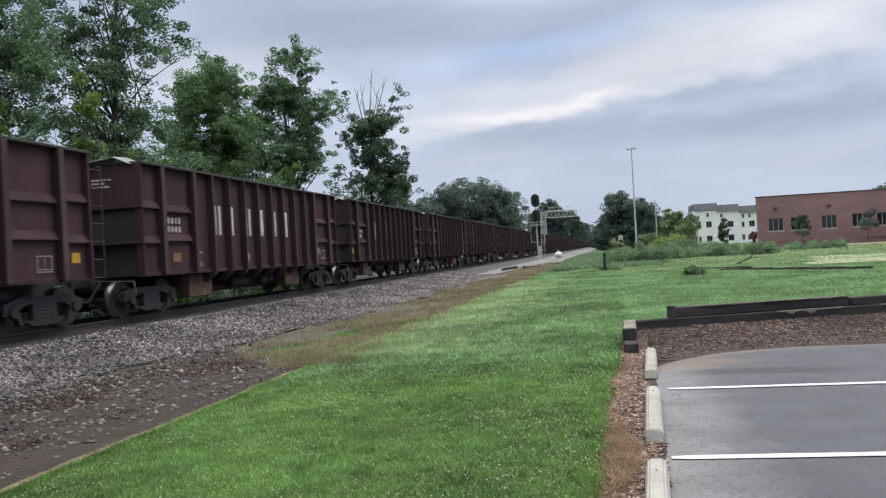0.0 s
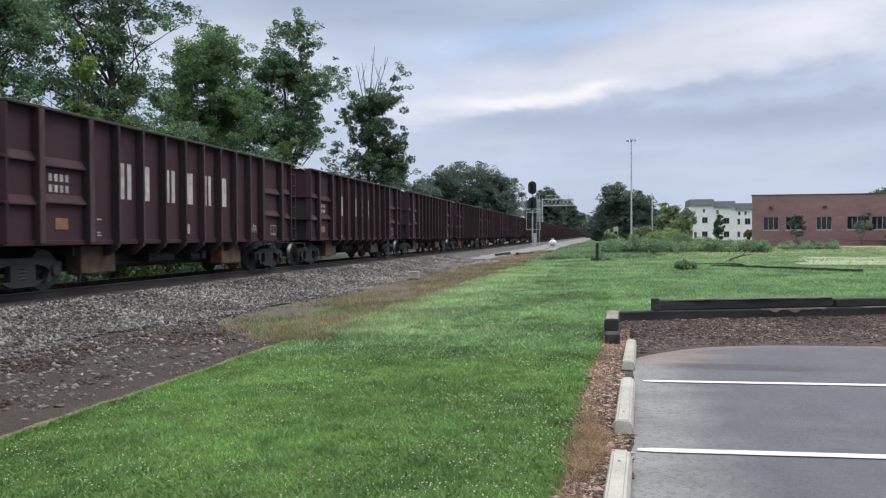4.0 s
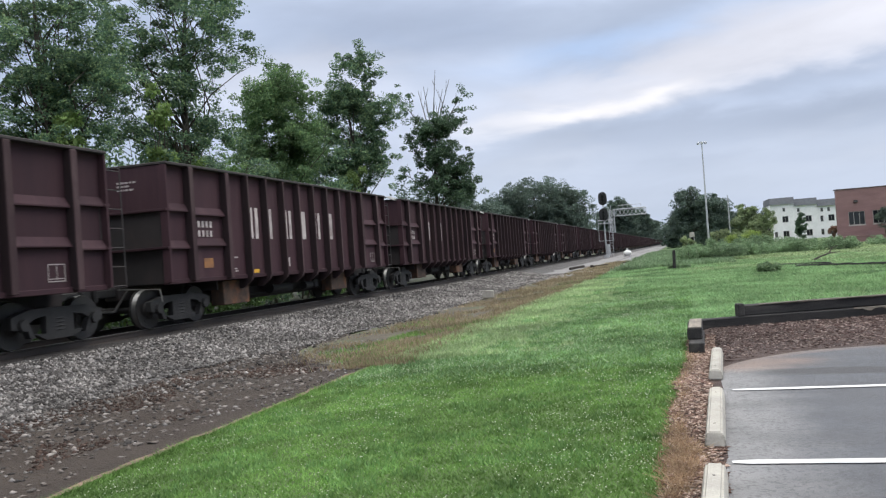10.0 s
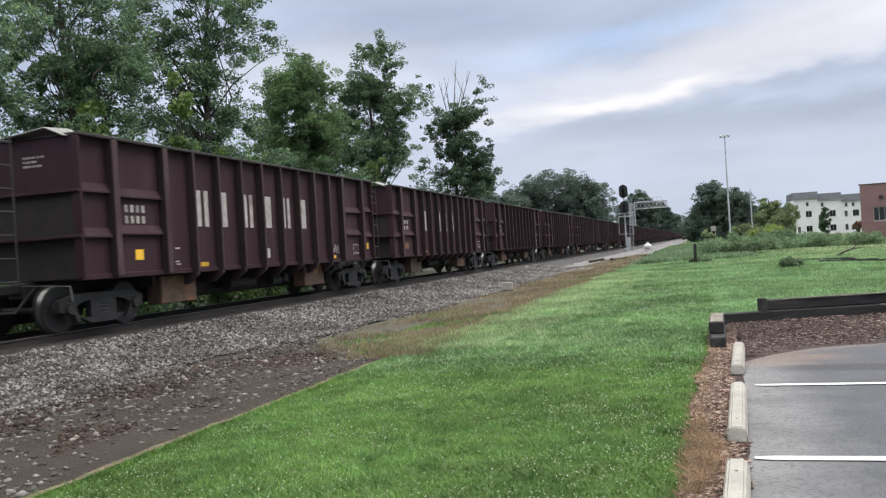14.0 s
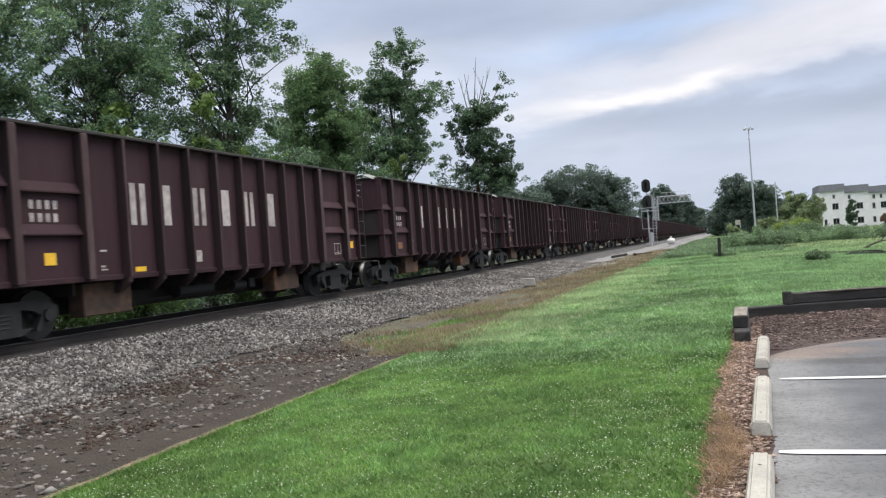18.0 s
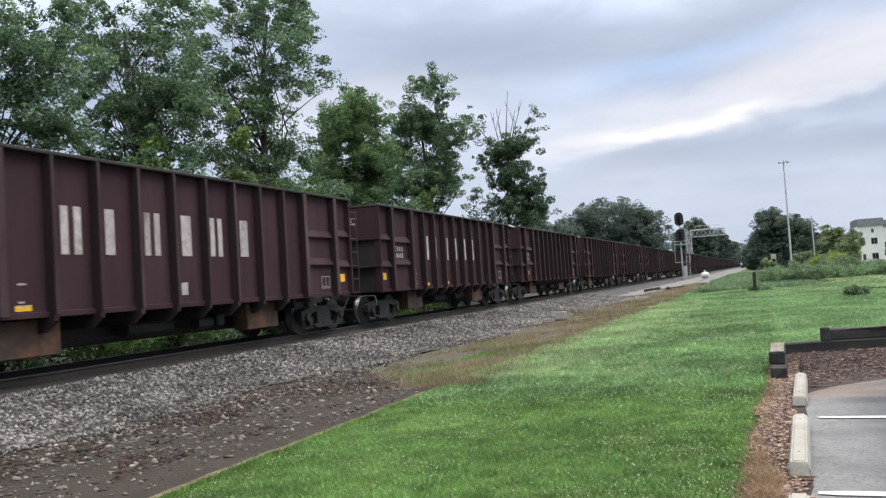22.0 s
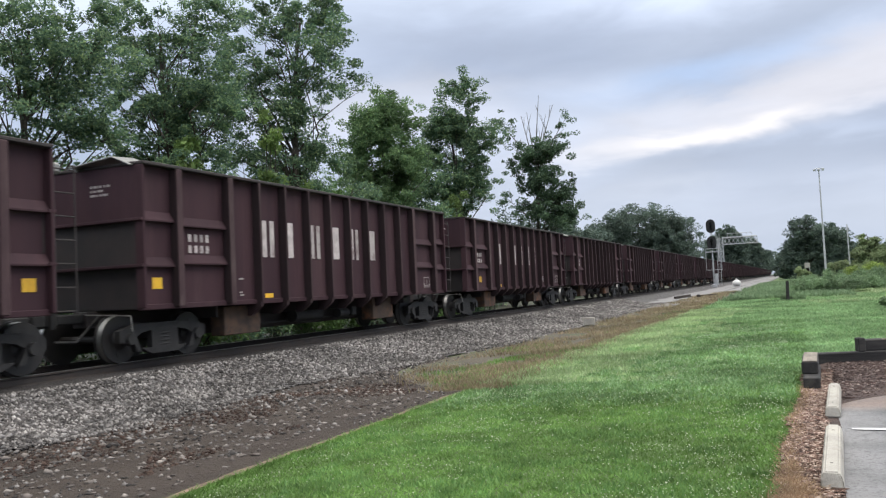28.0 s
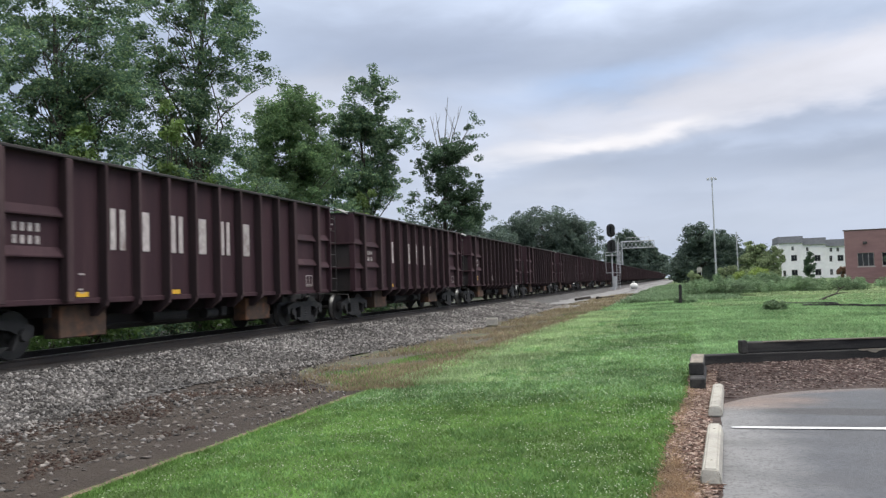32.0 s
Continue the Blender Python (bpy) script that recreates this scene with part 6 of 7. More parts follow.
def bracket():
    """Cantilever signal gantry beyond the train: a lattice column and an arm over the track."""
    ob = thing("signal_gantry", pose(-15.3, 212, -0.2), "grey lattice signal gantry reaching over the track", "signal gantry")
    legs = [(x, y) for x in (-0.6, 0.6) for y in (-0.5, 0.5)]
    for x, y in legs:
        bm = bmesh.new()
        smooth_box(bm, x - 0.09, x + 0.09, y - 0.09, y + 0.09, -0.2, 11.3)
        part("column_leg", bm, M["galv"], ob)
    bm = bmesh.new()
    for i in range(9):
        z = 0.6 + i * 1.2
        tube(bm, (-0.6, -0.5, z), (0.6, -0.5, z + 1.2), 0.06, n=6)
        tube(bm, (0.6, 0.5, z), (-0.6, 0.5, z + 1.2), 0.06, n=6)
        tube(bm, (-0.6, -0.5, z), (0.6, -0.5, z), 0.06, n=6)
    part("column_lattice", bm, M["galv"], ob)
    for z in (9.55, 11.25):
        for y in (-0.5, 0.5):
            bm = bmesh.new()
            tube(bm, (0.6, y, z), (8.75, y, z), 0.11, n=6)
            part("arm_chord", bm, M["galv"], ob)
    bm = bmesh.new()
    for i in range(8):
        x = 0.6 + i * 1.02
        tube(bm, (x, -0.5, 9.55), (x + 1.02, -0.5, 11.25), 0.06, n=6)
        tube(bm, (x, 0.5, 11.25), (x + 1.02, 0.5, 9.55), 0.06, n=6)
        tube(bm, (x, -0.5, 11.25), (x, 0.5, 11.25), 0.06, n=6)
    tube(bm, (8.75, -0.5, 9.55), (8.75, -0.5, 11.25), 0.09, n=6)
    part("arm_lattice", bm, M["galv"], ob)
    part("walkway", boxmesh("walkway", M["galv"], 1.4, 8.6, -0.4, 0.4, 11.37, 11.43), None, ob, "grey walkway grating")
    for i in range(6):
        bm = bmesh.new()
        tube(bm, (1.8 + i * 1.15, -0.45, 11.4), (1.8 + i * 1.15, -0.45, 12.25), 0.05, n=6)
        part("rail_post", bm, M["galv"], ob)
    bm = bmesh.new()
    tube(bm, (1.8, -0.45, 12.25), (7.55, -0.45, 12.25), 0.05, n=6)
    part("handrail", bm, M["galv"], ob)
    return ob


bracket()


def lamp_pole(x, y, h, arm, label):
    ob = thing("lamp_pole" if arm else "utility_pole", pose(x, y, 0.1), label, "pole")
    bm = bmesh.new()
    tube(bm, (0, 0, 0), (0, 0, h), 0.16 if arm else 0.10, 0.08, 12)
    part("shaft", bm, M["galv"], ob)
    if arm:
        bm = bmesh.new()
        tube(bm, (-0.65, 0, h - 0.1), (0.65, 0, h - 0.1), 0.05, n=8)
        part("cross_arm", bm, M["galv"], ob)
        for s in (-0.55, 0.0, 0.55):
            bm = bmesh.new()
            smooth_box(bm, s - 0.2, s + 0.2, -0.25, 0.1, h - 0.45, h - 0.12, bevel=0.05)
            part("floodlight", bm, M["galv"], ob)
    return ob


lamp_pole(5.1, 130, 16.7, True, "tall grey floodlight pole in the field")
lamp_pole(8.3, 130, 8.0, False, "plain grey utility pole behind shrubs")


# ---- small things by the line ----
def small_things():
    ob = thing("marker_post", pose(-0.1, 44.0, 0.0, 0, 1.5, 0), "short dark wooden post in the lawn", "post")
    bm = bmesh.new()
    prism(bm, [(-0.08, -0.3), (0.08, -0.3), (0.08, 0.98), (0.04, 1.04), (-0.04, 1.04), (-0.08, 0.98)], "y", -0.08, 0.08)
    bmesh.ops.bevel(bm, geom=bm.edges[:], offset=0.012, segments=1, affect="EDGES")
    part("shaft", bm, M["timber"], ob)
    ob = thing("cable_box", pose(-7.1, 30.2, -0.16, 0, 0, 12), "pale concrete cable box in the weeds", "cable box")
    bm = bmesh.new()
    smooth_box(bm, -0.22, 0.22, -0.18, 0.18, -0.05, 0.20, bevel=0.02)
    part("body", bm, M["concrete"], ob)
    bm = bmesh.new()
    smooth_box(bm, -0.23, 0.23, -0.19, 0.19, 0.202, 0.235, bevel=0.012)
    part("lid", bm, M["concrete"], ob, "flat pale lid")
    ob = thing("gas_tank", pose(-5.9, 104, 0.0, 0, 0, 0), "small white round tank on gravel", "tank")
    bm = bmesh.new()
    bmesh.ops.create_uvsphere(bm, u_segments=20, v_segments=12, radius=0.44, matrix=Matrix.LocRotScale((0, 0, 0.48), None, (1.2, 1, 0.9)))
    part("vessel", bm, M["offwhite"], ob, shade=True)
    bm = bmesh.new()
    tube(bm, (0, 0, 0.82), (0, 0, 1.08), 0.14, 0.10, 12)
    part("valve_cap", bm, M["offwhite"], ob)
    bm = bmesh.new()
    for s in (-0.5, 0.5):
        smooth_box(bm, s * 0.6 - 0.06, s * 0.6 + 0.06, -0.3, 0.3, 0, 0.2)
    part("feet", bm, M["galv"], ob)
    for i, (x, y, L, w, a) in enumerate(((4.43, 40.3, 2.7, 0.10, -37), (5.0, 37.4, 1.7, 0.16, -30), (6.3, 36.6, 2.6, 0.11, -46), (8.1, 34.7, 2.7, 0.10, -50))):
        o = thing("old_timber", pose(x, y, 0.02, 0, 0, a), "dark rotting timber lying in the grass", "timber", "old timbers in the field")
        bm = bmesh.new()
        smooth_box(bm, 0, L, -w * 0.8, w * 0.8, -0.08, 0.075, bevel=0.02)
        bmesh.ops.subdivide_edges(bm, edges=[e for e in bm.edges if abs(e.verts[0].co.x - e.verts[1].co.x) > L * 0.5], cuts=8)
        for v in bm.verts:
            v.co += Vector((0, rough(v.co.x, v.co.z, 2, i) * 0.05, rough(v.co.x, v.co.y, 2, i + 5) * 0.05))
        part("beam", bm, M["timber"], o)
    o = thing("fallen_branch", pose(7.5, 44.0, 0.05), "crooked dead branch lying in the field", "branch")
    bm = bmesh.new()
    prev, pts = None, ((-0.9, -0.5, 0.0), (-0.5, -0.2, 0.16), (-0.05, 0.0, 0.30), (0.12, 0.2, 0.52), (0.42, 0.3, 0.66))
    for i, (a, b) in enumerate(zip(pts, pts[1:])):
        tube(bm, a, b, 0.055 - 0.01 * i, 0.045 - 0.01 * i, 7)
    tube(bm, pts[3], (0.0, 0.3, 0.8), 0.02, 0.01, 6)
    tube(bm, pts[2], (0.5, 0.1, 0.34), 0.03, 0.012, 6)
    part("limb", bm, M["tie"], o)
    for i, (x, y) in enumerate(((-7.4, 62), (-6.4, 63.5), (-5.6, 62.5), (-4.4, 66))):
        o = thing("discarded_tie", pose(x, y, -0.05, 0, 3 * (i - 1), 60 + 35 * i), "broken dark tie dumped beside the ballast", "tie", "discarded ties")
        part("beam", boxmesh("beam", M["tie"], -0.9, 0.9, -0.11, 0.11, -0.02, 0.16, bevel=0.02), None, o)


small_things()


def white_sign():
    """A small white board on two legs by the service road."""
    ob = thing("white_sign", pose(2.25, 110, 0.2), "small white board on two legs in the weeds", "sign")
    part("board", boxmesh("board", M["concrete"], -0.32, 0.32, -0.03, 0.03, 1.75, 2.4, bevel=0.01), None, ob)
    for s in (-0.25, 0.25):
        bm = bmesh.new()
        tube(bm, (s, 0.06, -0.3), (s, 0.06, 2.35), 0.04, n=8)
        part("leg", bm, M["galv"], ob)


white_sign()


# ---- brick building ----
def window(parent, x0, x1, z0, z1, y, mull=2, trans=0):
    """Frame, panes and sill set in an opening."""
    w = 0.06
    xs = [x0, x0 + w] + [v for i in range(mull) for v in (x0 + (x1 - x0) * (i + 1) / (mull + 1) - 0.025, x0 + (x1 - x0) * (i + 1) / (mull + 1) + 0.025)] + [x1 - w, x1]
    zs = [z0, z0 + w] + [v for i in range(trans) for v in (z0 + (z1 - z0) * (i + 1) / (trans + 1) - 0.03, z0 + (z1 - z0) * (i + 1) / (trans + 1) + 0.03)] + [z1 - w, z1]
    bm = bmesh.new()
    fr = [[bm.verts.new((a, y + 0.05, b)) for a in xs] for b in zs]
    faces = [bm.faces.new((fr[j][i], fr[j][i + 1], fr[j + 1][i + 1], fr[j + 1][i])) for j in range(len(zs) - 1) for i in range(len(xs) - 1) if i % 2 == 0 or j % 2 == 0]
    ext = bmesh.ops.extrude_face_region(bm, geom=faces)["geom"]
    bmesh.ops.translate(bm, verts=[v for v in ext if isinstance(v, bmesh.types.BMVert)], vec=(0, 0.1, 0))
    win = part("window", bm, M["frame"], parent, "pale framed window with dark panes")
    for i in range(mull + 1):
        a, b = x0 + w + (x1 - x0 - 2 * w) * i / (mull + 1), x0 + w + (x1 - x0 - 2 * w) * (i + 1) / (mull + 1)
        part("pane", boxmesh("pane", M["glass"], a, b, y + 0.09, y + 0.11, z0 + w, z1 - w), None, win)
    part("sill", boxmesh("sill", M["frame"], x0 - 0.06, x1 + 0.06, y - 0.05, y + 0.14, z0 - 0.09, z0 - 0.004, bevel=0.01), None, win)
    return win


def wall_with_holes(bm, x0, x1, z0, z1, y0, y1, holes):
    """A wall along x with rectangular openings (x0, x1, z0, z1) in one row, sorted by x."""
    x = x0
    for a, b, c, d in sorted(holes):
        if a > x:
            smooth_box(bm, x, a, y0, y1, z0, z1)
        if c > z0:
            smooth_box(bm, a, b, y0, y1, z0, c)
        if d < z1:
            smooth_box(bm, a, b, y0, y1, d, z1)
        x = b
    if x < x1:
        smooth_box(bm, x, x1, y0, y1, z0, z1)


def brick_building():
    ob = thing("brick_building", pose(0, 90, 0.15), "low red-brown brick building with a flat roof", "building")
    holes = [(17.3, 18.85, 1.75, 3.15), (19.55, 21.1, 1.75, 3.15), (22.6, 24.15, 1.75, 3.15), (25.6, 27.2, 1.75, 3.15), (28.0, 29.6, 1.75, 3.15), (31.1, 31.85, 0.25, 2.45)]
    bm = bmesh.new()
    wall_with_holes(bm, 16.2, 32.2, -0.3, 5.45, 0, 0.3, holes)
    prism(bm, [(16.2, 0.3), (16.5, 0.3), (20.9, 24), (20.6, 24)], "z", -0.3, 5.45)
    smooth_box(bm, 20.9, 32.2, 23.7, 24, -0.3, 5.45)
    part("brick_wall", bm, M["brick"], ob)
    tall = [(33.15, 34.45, 1.45, 4.15), (35.35, 36.65, 1.45, 4.15), (38, 39.3, 1.45, 4.15), (41, 42.3, 1.45, 4.15)]
    bm = bmesh.new()
    wall_with_holes(bm, 32.2, 52, -0.3, 5.85, -0.25, 0.05, tall)
    smooth_box(bm, 51.7, 52, 0.05, 24, -0.3, 5.85)
    smooth_box(bm, 32.2, 32.5, 0.05, 24, -0.3, 5.85)
    part("brick_wall", bm, M["brick"], ob)
    for h in holes[:-1]:
        window(ob, *h, 0.04, 2)
    for h in tall:
        window(ob, *h, -0.2, 2, 1)
    part("door", boxmesh("door", M["frame"], 31.13, 31.82, 0.12, 0.18, 0.26, 2.43, bevel=0.01), None, ob, "pale entrance door")
    part("coping", boxmesh("coping", M["coping"], 16.1, 32.2, -0.06, 0.36, 5.452, 5.55, bevel=0.01), None, ob, "dark metal coping")
    part("coping", boxmesh("coping", M["coping"], 32.15, 52.05, -0.32, 0.12, 5.852, 5.96, bevel=0.01), None, ob, "dark metal coping")
    part("roof", boxmesh("roof", M["roof"], 20.9, 51.7, 0.32, 23.7, 5.0, 5.2), None, ob)
    for x in (18.05, 23.4, 29.9):
        bm = bmesh.new()
        prism(bm, [(-0.2, 4.15), (-0.02, 4.3), (-0.02, 4.05), (-0.2, 4.05)], "x", x - 0.18, x + 0.18)
        part("wall_lamp", bm, M["black"], ob, "dark hooded wall lamp")
    bm = bmesh.new()
    for i in range(3):
        smooth_box(bm, 30.5, 32.1, -0.4 - 0.32 * (3 - i), -0.02, -0.3 + 0.0, -0.1 + 0.17 * i)
    part("steps", bm, M["concrete"], ob, "pale concrete steps")
    wall = thing("planter_wall", pose(0, 88.6, 0.1), "low red-brown brick planter wall", "wall")
    bm = bmesh.new()
    smooth_box(bm, 15.6, 29.6, -0.2, 0.2, -0.3, 0.65, bevel=0.02)
    part("brickwork", bm, M["brick"], wall)
    part("cap", boxmesh("cap", M["brick"], 15.5, 29.7, -0.25, 0.25, 0.652, 0.72, bevel=0.01), None, wall)
    walkway = new("pavement", boxmesh("pavement", M["pave"], 18, 60, 78, 86.5, 0.05, 0.215))
    tagged(walkway, "pale sandy pavement before the brick building", "pavement", kind="structure")
    edging = thing("planter_edging", pose(0, 86.0, 0.2), "low dark planter edging before the brick wall", "edging")
    part("kerb", boxmesh("kerb", M["coping"], 32.4, 48, -0.2, 0.2, -0.1, 0.3, bevel=0.04), None, edging)


def antenna_tower():
    """A slender mast behind the building with panel antennas on short arms."""
    ob = thing("antenna_tower", pose(53.3, 130, 0.1), "tall grey antenna mast with panel antennas behind the building", "mast")
    bm = bmesh.new()
    tube(bm, (0, 0, 0), (0.9, 0, 38), 0.42, 0.26, 12)
    part("shaft", bm, M["galv"], ob)
    for z, w in ((34.2, 1.0), (32.0, 0.9), (25.7, 0.9), (19.9, 0.5), (18.6, 1.4)):
        cx = 0.9 * z / 38
        bm = bmesh.new()
        for dz in (-0.35, 0.35):
            tube(bm, (cx - w, -0.4, z + dz), (cx + w, -0.4, z + dz), 0.06, n=6)
        smooth_box(bm, cx - 0.35, cx + 0.35, -0.45, 0.3, z - 0.12, z + 0.12)
        arm = part("antenna_arm", bm, M["galv"], ob)
        for s in (-1, -0.45, 0.45, 1):
            if z in (18.6, 34.2) and abs(s) < 1:
                continue
            h = 0.55 if z in (18.6, 34.2) else 1.15
            part("panel", boxmesh("panel", M["galv"], cx + s * w - 0.16, cx + s * w + 0.16, -0.7, -0.5, z - h, z + h, bevel=0.03), None, arm, "tall grey panel antenna")


antenna_tower()


brick_building()


def townhouse(i, x, y, w, h, label):
    """One house of the cream terrace: bays, parapet roof and three floors of windows."""
    ob = thing("townhouse", pose(x, y, 0), label, "house", "cream townhouses")
    holes_by_floor = []
    bm = bmesh.new()
    zs = [0, h * 0.34, h * 0.60, h - 1.5]
    upper = ((0.58,), (0.2,), (0.22, 0.52), (0.25, 0.7))[i]
    for fl in range(3):
        z0, z1 = zs[fl], zs[fl + 1]
        if fl == 2:
            holes = [(w * c - 0.26, w * c + 0.26, z0 + 0.75, z0 + 1.6) for c in upper]
        else:
            holes = [(w * 0.2 - 0.3, w * 0.2 + 0.3, z0 + 0.85, z0 + 2.1), (w * 0.62 - 0.62, w * 0.62 + 0.62, z0 + 0.85, z0 + 2.2)]
        wall_with_holes(bm, 0, w, z0, z1, 0, 0.3, holes)
        holes_by_floor += holes
    smooth_box(bm, 0, 0.3, 0.3, 12, 0, h - 1.5)
    smooth_box(bm, w - 0.3, w, 0.3, 12, 0, h - 1.5)
    smooth_box(bm, 0.3, w - 0.3, 11.7, 12, 0, h - 1.5)
    part("wall", bm, M["stucco"], ob)
    bm = bmesh.new()
    prism(bm, [(-0.4, h - 1.5), (12.5, h - 1.5), (11.6, h), (0.1, h)], "x", -0.1, w + 0.1)
    part("roof", bm, M["roof"], ob, "grey sloped parapet roof")
    for hh in holes_by_floor:
        window(ob, *hh, 0.05, 1)


townhouse(0, 20.8, 190, 4.9, 9.6, "cream stucco townhouse with a grey roof")
townhouse(1, 25.75, 190.6, 4.7, 9.1, "cream stucco townhouse with a grey roof")
townhouse(2, 30.5, 191.2, 4.6, 8.6, "cream stucco townhouse with a grey roof")
townhouse(3, 35.2, 191.8, 4.6, 8.6, "cream stucco townhouse with a grey roof")


# ---- stones, chips, grass ----
def scatter_stones(name, pts, sizes, material, seed, shape=(1, 1, 0.75)):
    """Angular stones, each an uneven six-cornered lump."""
    rng = np.random.default_rng(seed)
    n = len(pts)
    base = np.array([[1, 0, 0], [-1, 0, 0], [0, 1, 0], [0, -1, 0], [0, 0, 1], [0, 0, -1]], float)
    v = base[None] * rng.uniform(0.55, 1.25, (n, 6, 1)) + rng.normal(size=(n, 6, 3)) * 0.22
    v = v * np.array(shape)
    a = rng.uniform(0, math.tau, n)
    ca, sa = np.cos(a), np.sin(a)
    x, y = v[:, :, 0] * ca[:, None] - v[:, :, 1] * sa[:, None], v[:, :, 0] * sa[:, None] + v[:, :, 1] * ca[:, None]
    v = np.stack([x, y, v[:, :, 2]], -1) * sizes[:, None, None] + pts[:, None]
    f = np.array([[0, 2, 4], [2, 1, 4], [1, 3, 4], [3, 0, 4], [2, 0, 5], [1, 2, 5], [3, 1, 5], [0, 3, 5]])
    faces = (f[None] + 6 * np.arange(n)[:, None, None]).reshape(-1, 3)
    return new(name, raw_mesh(name, v.reshape(-1, 3), faces, material))


def stones():
    rng = np.random.default_rng(5)
    n = 80000
    y = 5 + 50 * rng.uniform(0, 1, n) ** 1.5
    x = rng.uniform(-11.0, -7.2, n)
    keep = (x < -8.35 + 0.25 * np.sin(y * 0.9) + 0.15 * rng.normal(size=n) + 0.9 * np.clip((y - 14) / 7, 0, 1)) | (rng.uniform(0, 1, n) < 0.04)
    x, y = x[keep], y[keep]
    z = np.array([max(bed_profile(a, b), ground_z(a, b)) for a, b in zip(x, y)]) + 0.012
    tagged(scatter_stones("ballast_stones", np.stack([x, y, z], 1), rng.uniform(0.014, 0.042, len(x)) * (1 + 0.016 * y), M["stone"], 6), "loose grey crushed ballast stones", "ballast", kind="stuff")
    n = 5500
    y = 3.5 + 13 * rng.uniform(0, 1, n) ** 1.2
    x = -8.6 + 3.8 * rng.uniform(0, 1, n) ** 2.0
    keep = (np.array([rough(a, b, 0.9, 21) for a, b in zip(x, y)]) > -0.22 + 0.08 * (x + 6.5)) & (x < -4.8)
    x, y = x[keep], y[keep]
    n = len(x)
    z = np.array([ground_z(a, b) for a, b in zip(x, y)]) + 0.016
    tagged(scatter_stones("lane_stones", np.stack([x, y, z], 1), rng.uniform(0.010, 0.050, n) * rng.uniform(0.25, 1, n), M["stone"], 7), "scattered stones on the dirt lane", "stones", kind="stuff")
    n = 800
    y, x = 4 + 11 * rng.uniform(0, 1, n), -8.2 + 3.3 * rng.uniform(0, 1, n) ** 1.3
    keep = x < -4.95
    x, y = x[keep], y[keep]
    z = np.array([ground_z(a, b) for a, b in zip(x, y)]) + 0.018
    tagged(scatter_stones("lane_cobbles", np.stack([x, y, z], 1), 0.018 + 0.040 * rng.uniform(0, 1, len(x)) ** 2, M["cobble"], 17, (1.2, 0.9, 0.5)), "larger pale stones lying on the dirt lane", "stones", kind="stuff")
    shapes = []
    for k in range(8):
        bm = bmesh.new()
        bmesh.ops.create_icosphere(bm, subdivisions=1, radius=1.0)
        for v in bm.verts:
            v.co *= 0.75 + 0.5 * rng.uniform()
            v.co.z = max(v.co.z * 0.5, -0.25)
        shapes.append(finish(bm, "stone", M["lane_stone"]))
    placed = 0
    while placed < 230:
        a, b = -8.1 + 3.1 * rng.uniform() ** 1.2, 4.2 + 9.5 * rng.uniform() ** 1.1
        r = 0.022 + 0.030 * rng.uniform() ** 2
        if a < lawn_edge(b) - 0.12:
            o = part("stone", shapes[placed % 8], None, lane, at=pose(a, b, ground_z(a, b) + 0.012 + 0.2 * r, 0, 0, 360 * rng.uniform()) @ Matrix.Diagonal((r * 1.2, r, r, 1)))
            placed += 1
    n = 9000
    y, x = 4 + 10 * rng.uniform(0, 1, n), -8.3 + 2.6 * rng.uniform(0, 1, n)
    keep = np.array([rough(a, b, 0.7, 41) for a, b in zip(x, y)]) > 0.0
    x, y = x[keep], y[keep]
    z = np.array([ground_z(a, b) for a, b in zip(x, y)]) + 0.012
    tagged(scatter_stones("earth_clods", np.stack([x, y, z], 1), rng.uniform(0.010, 0.034, len(x)), M["clod"], 18), "loose reddish-brown clods of earth", "earth", kind="stuff")
    n = 19000
    y = rng.uniform(3.2, 12, n)
    x = np.array([mulch_edge(b) for b in y]) - 0.02 + rng.uniform(0, 0.36, n)
    far = rng.uniform(0, 1, n) < 0.55
    x = np.where(far, rng.uniform(0.4, 6.5, n), x)
    e = np.array([lot_edge(a) for a in x])
    y = np.where(far, e + 0.06 + rng.uniform(0, 1, n) ** 0.6 * (12.5 + 0.36 * x - e - 0.16), y)
    z = np.array([mulch_z(a, b) for a, b in zip(x, y)]) + 0.011
    p, s = np.stack([x, y, z], 1), rng.uniform(0.005, 0.017, n)
    tagged(scatter_stones("mulch_chips", p[far], s[far], M["chip"], 8, (2.4, 0.8, 0.45)), "loose reddish bark chips", "mulch", kind="stuff")
    tagged(scatter_stones("edge_chips", p[~far], s[~far], M["chip_tan"], 9, (2.4, 0.8, 0.45)), "weathered tan bark chips along the lawn", "mulch", kind="stuff")


stones()


def blades(name, x, y, h, w, material, seed, label, lean=0.5):
    rng = np.random.default_rng(seed)
    n = len(x)
    z = np.array([ground_z(a, b) for a, b in zip(x, y)])
    a = rng.uniform(0, math.tau, n)
    hh = h * rng.uniform(0.5, 1.3, n)
    d = rng.normal(size=(n, 2)) * lean * hh[:, None]
    v = np.empty((n, 3, 3))
    v[:, 0] = np.stack([x - w * np.cos(a), y - w * np.sin(a), z - 0.004], 1)
    v[:, 1] = np.stack([x + w * np.cos(a), y + w * np.sin(a), z - 0.004], 1)
    v[:, 2] = np.stack([x + d[:, 0], y + d[:, 1], z + hh], 1)
    return tagged(new(name, raw_mesh(name, v.reshape(-1, 3), np.arange(n * 3).reshape(-1, 3), material)), label, "grass", kind="stuff")


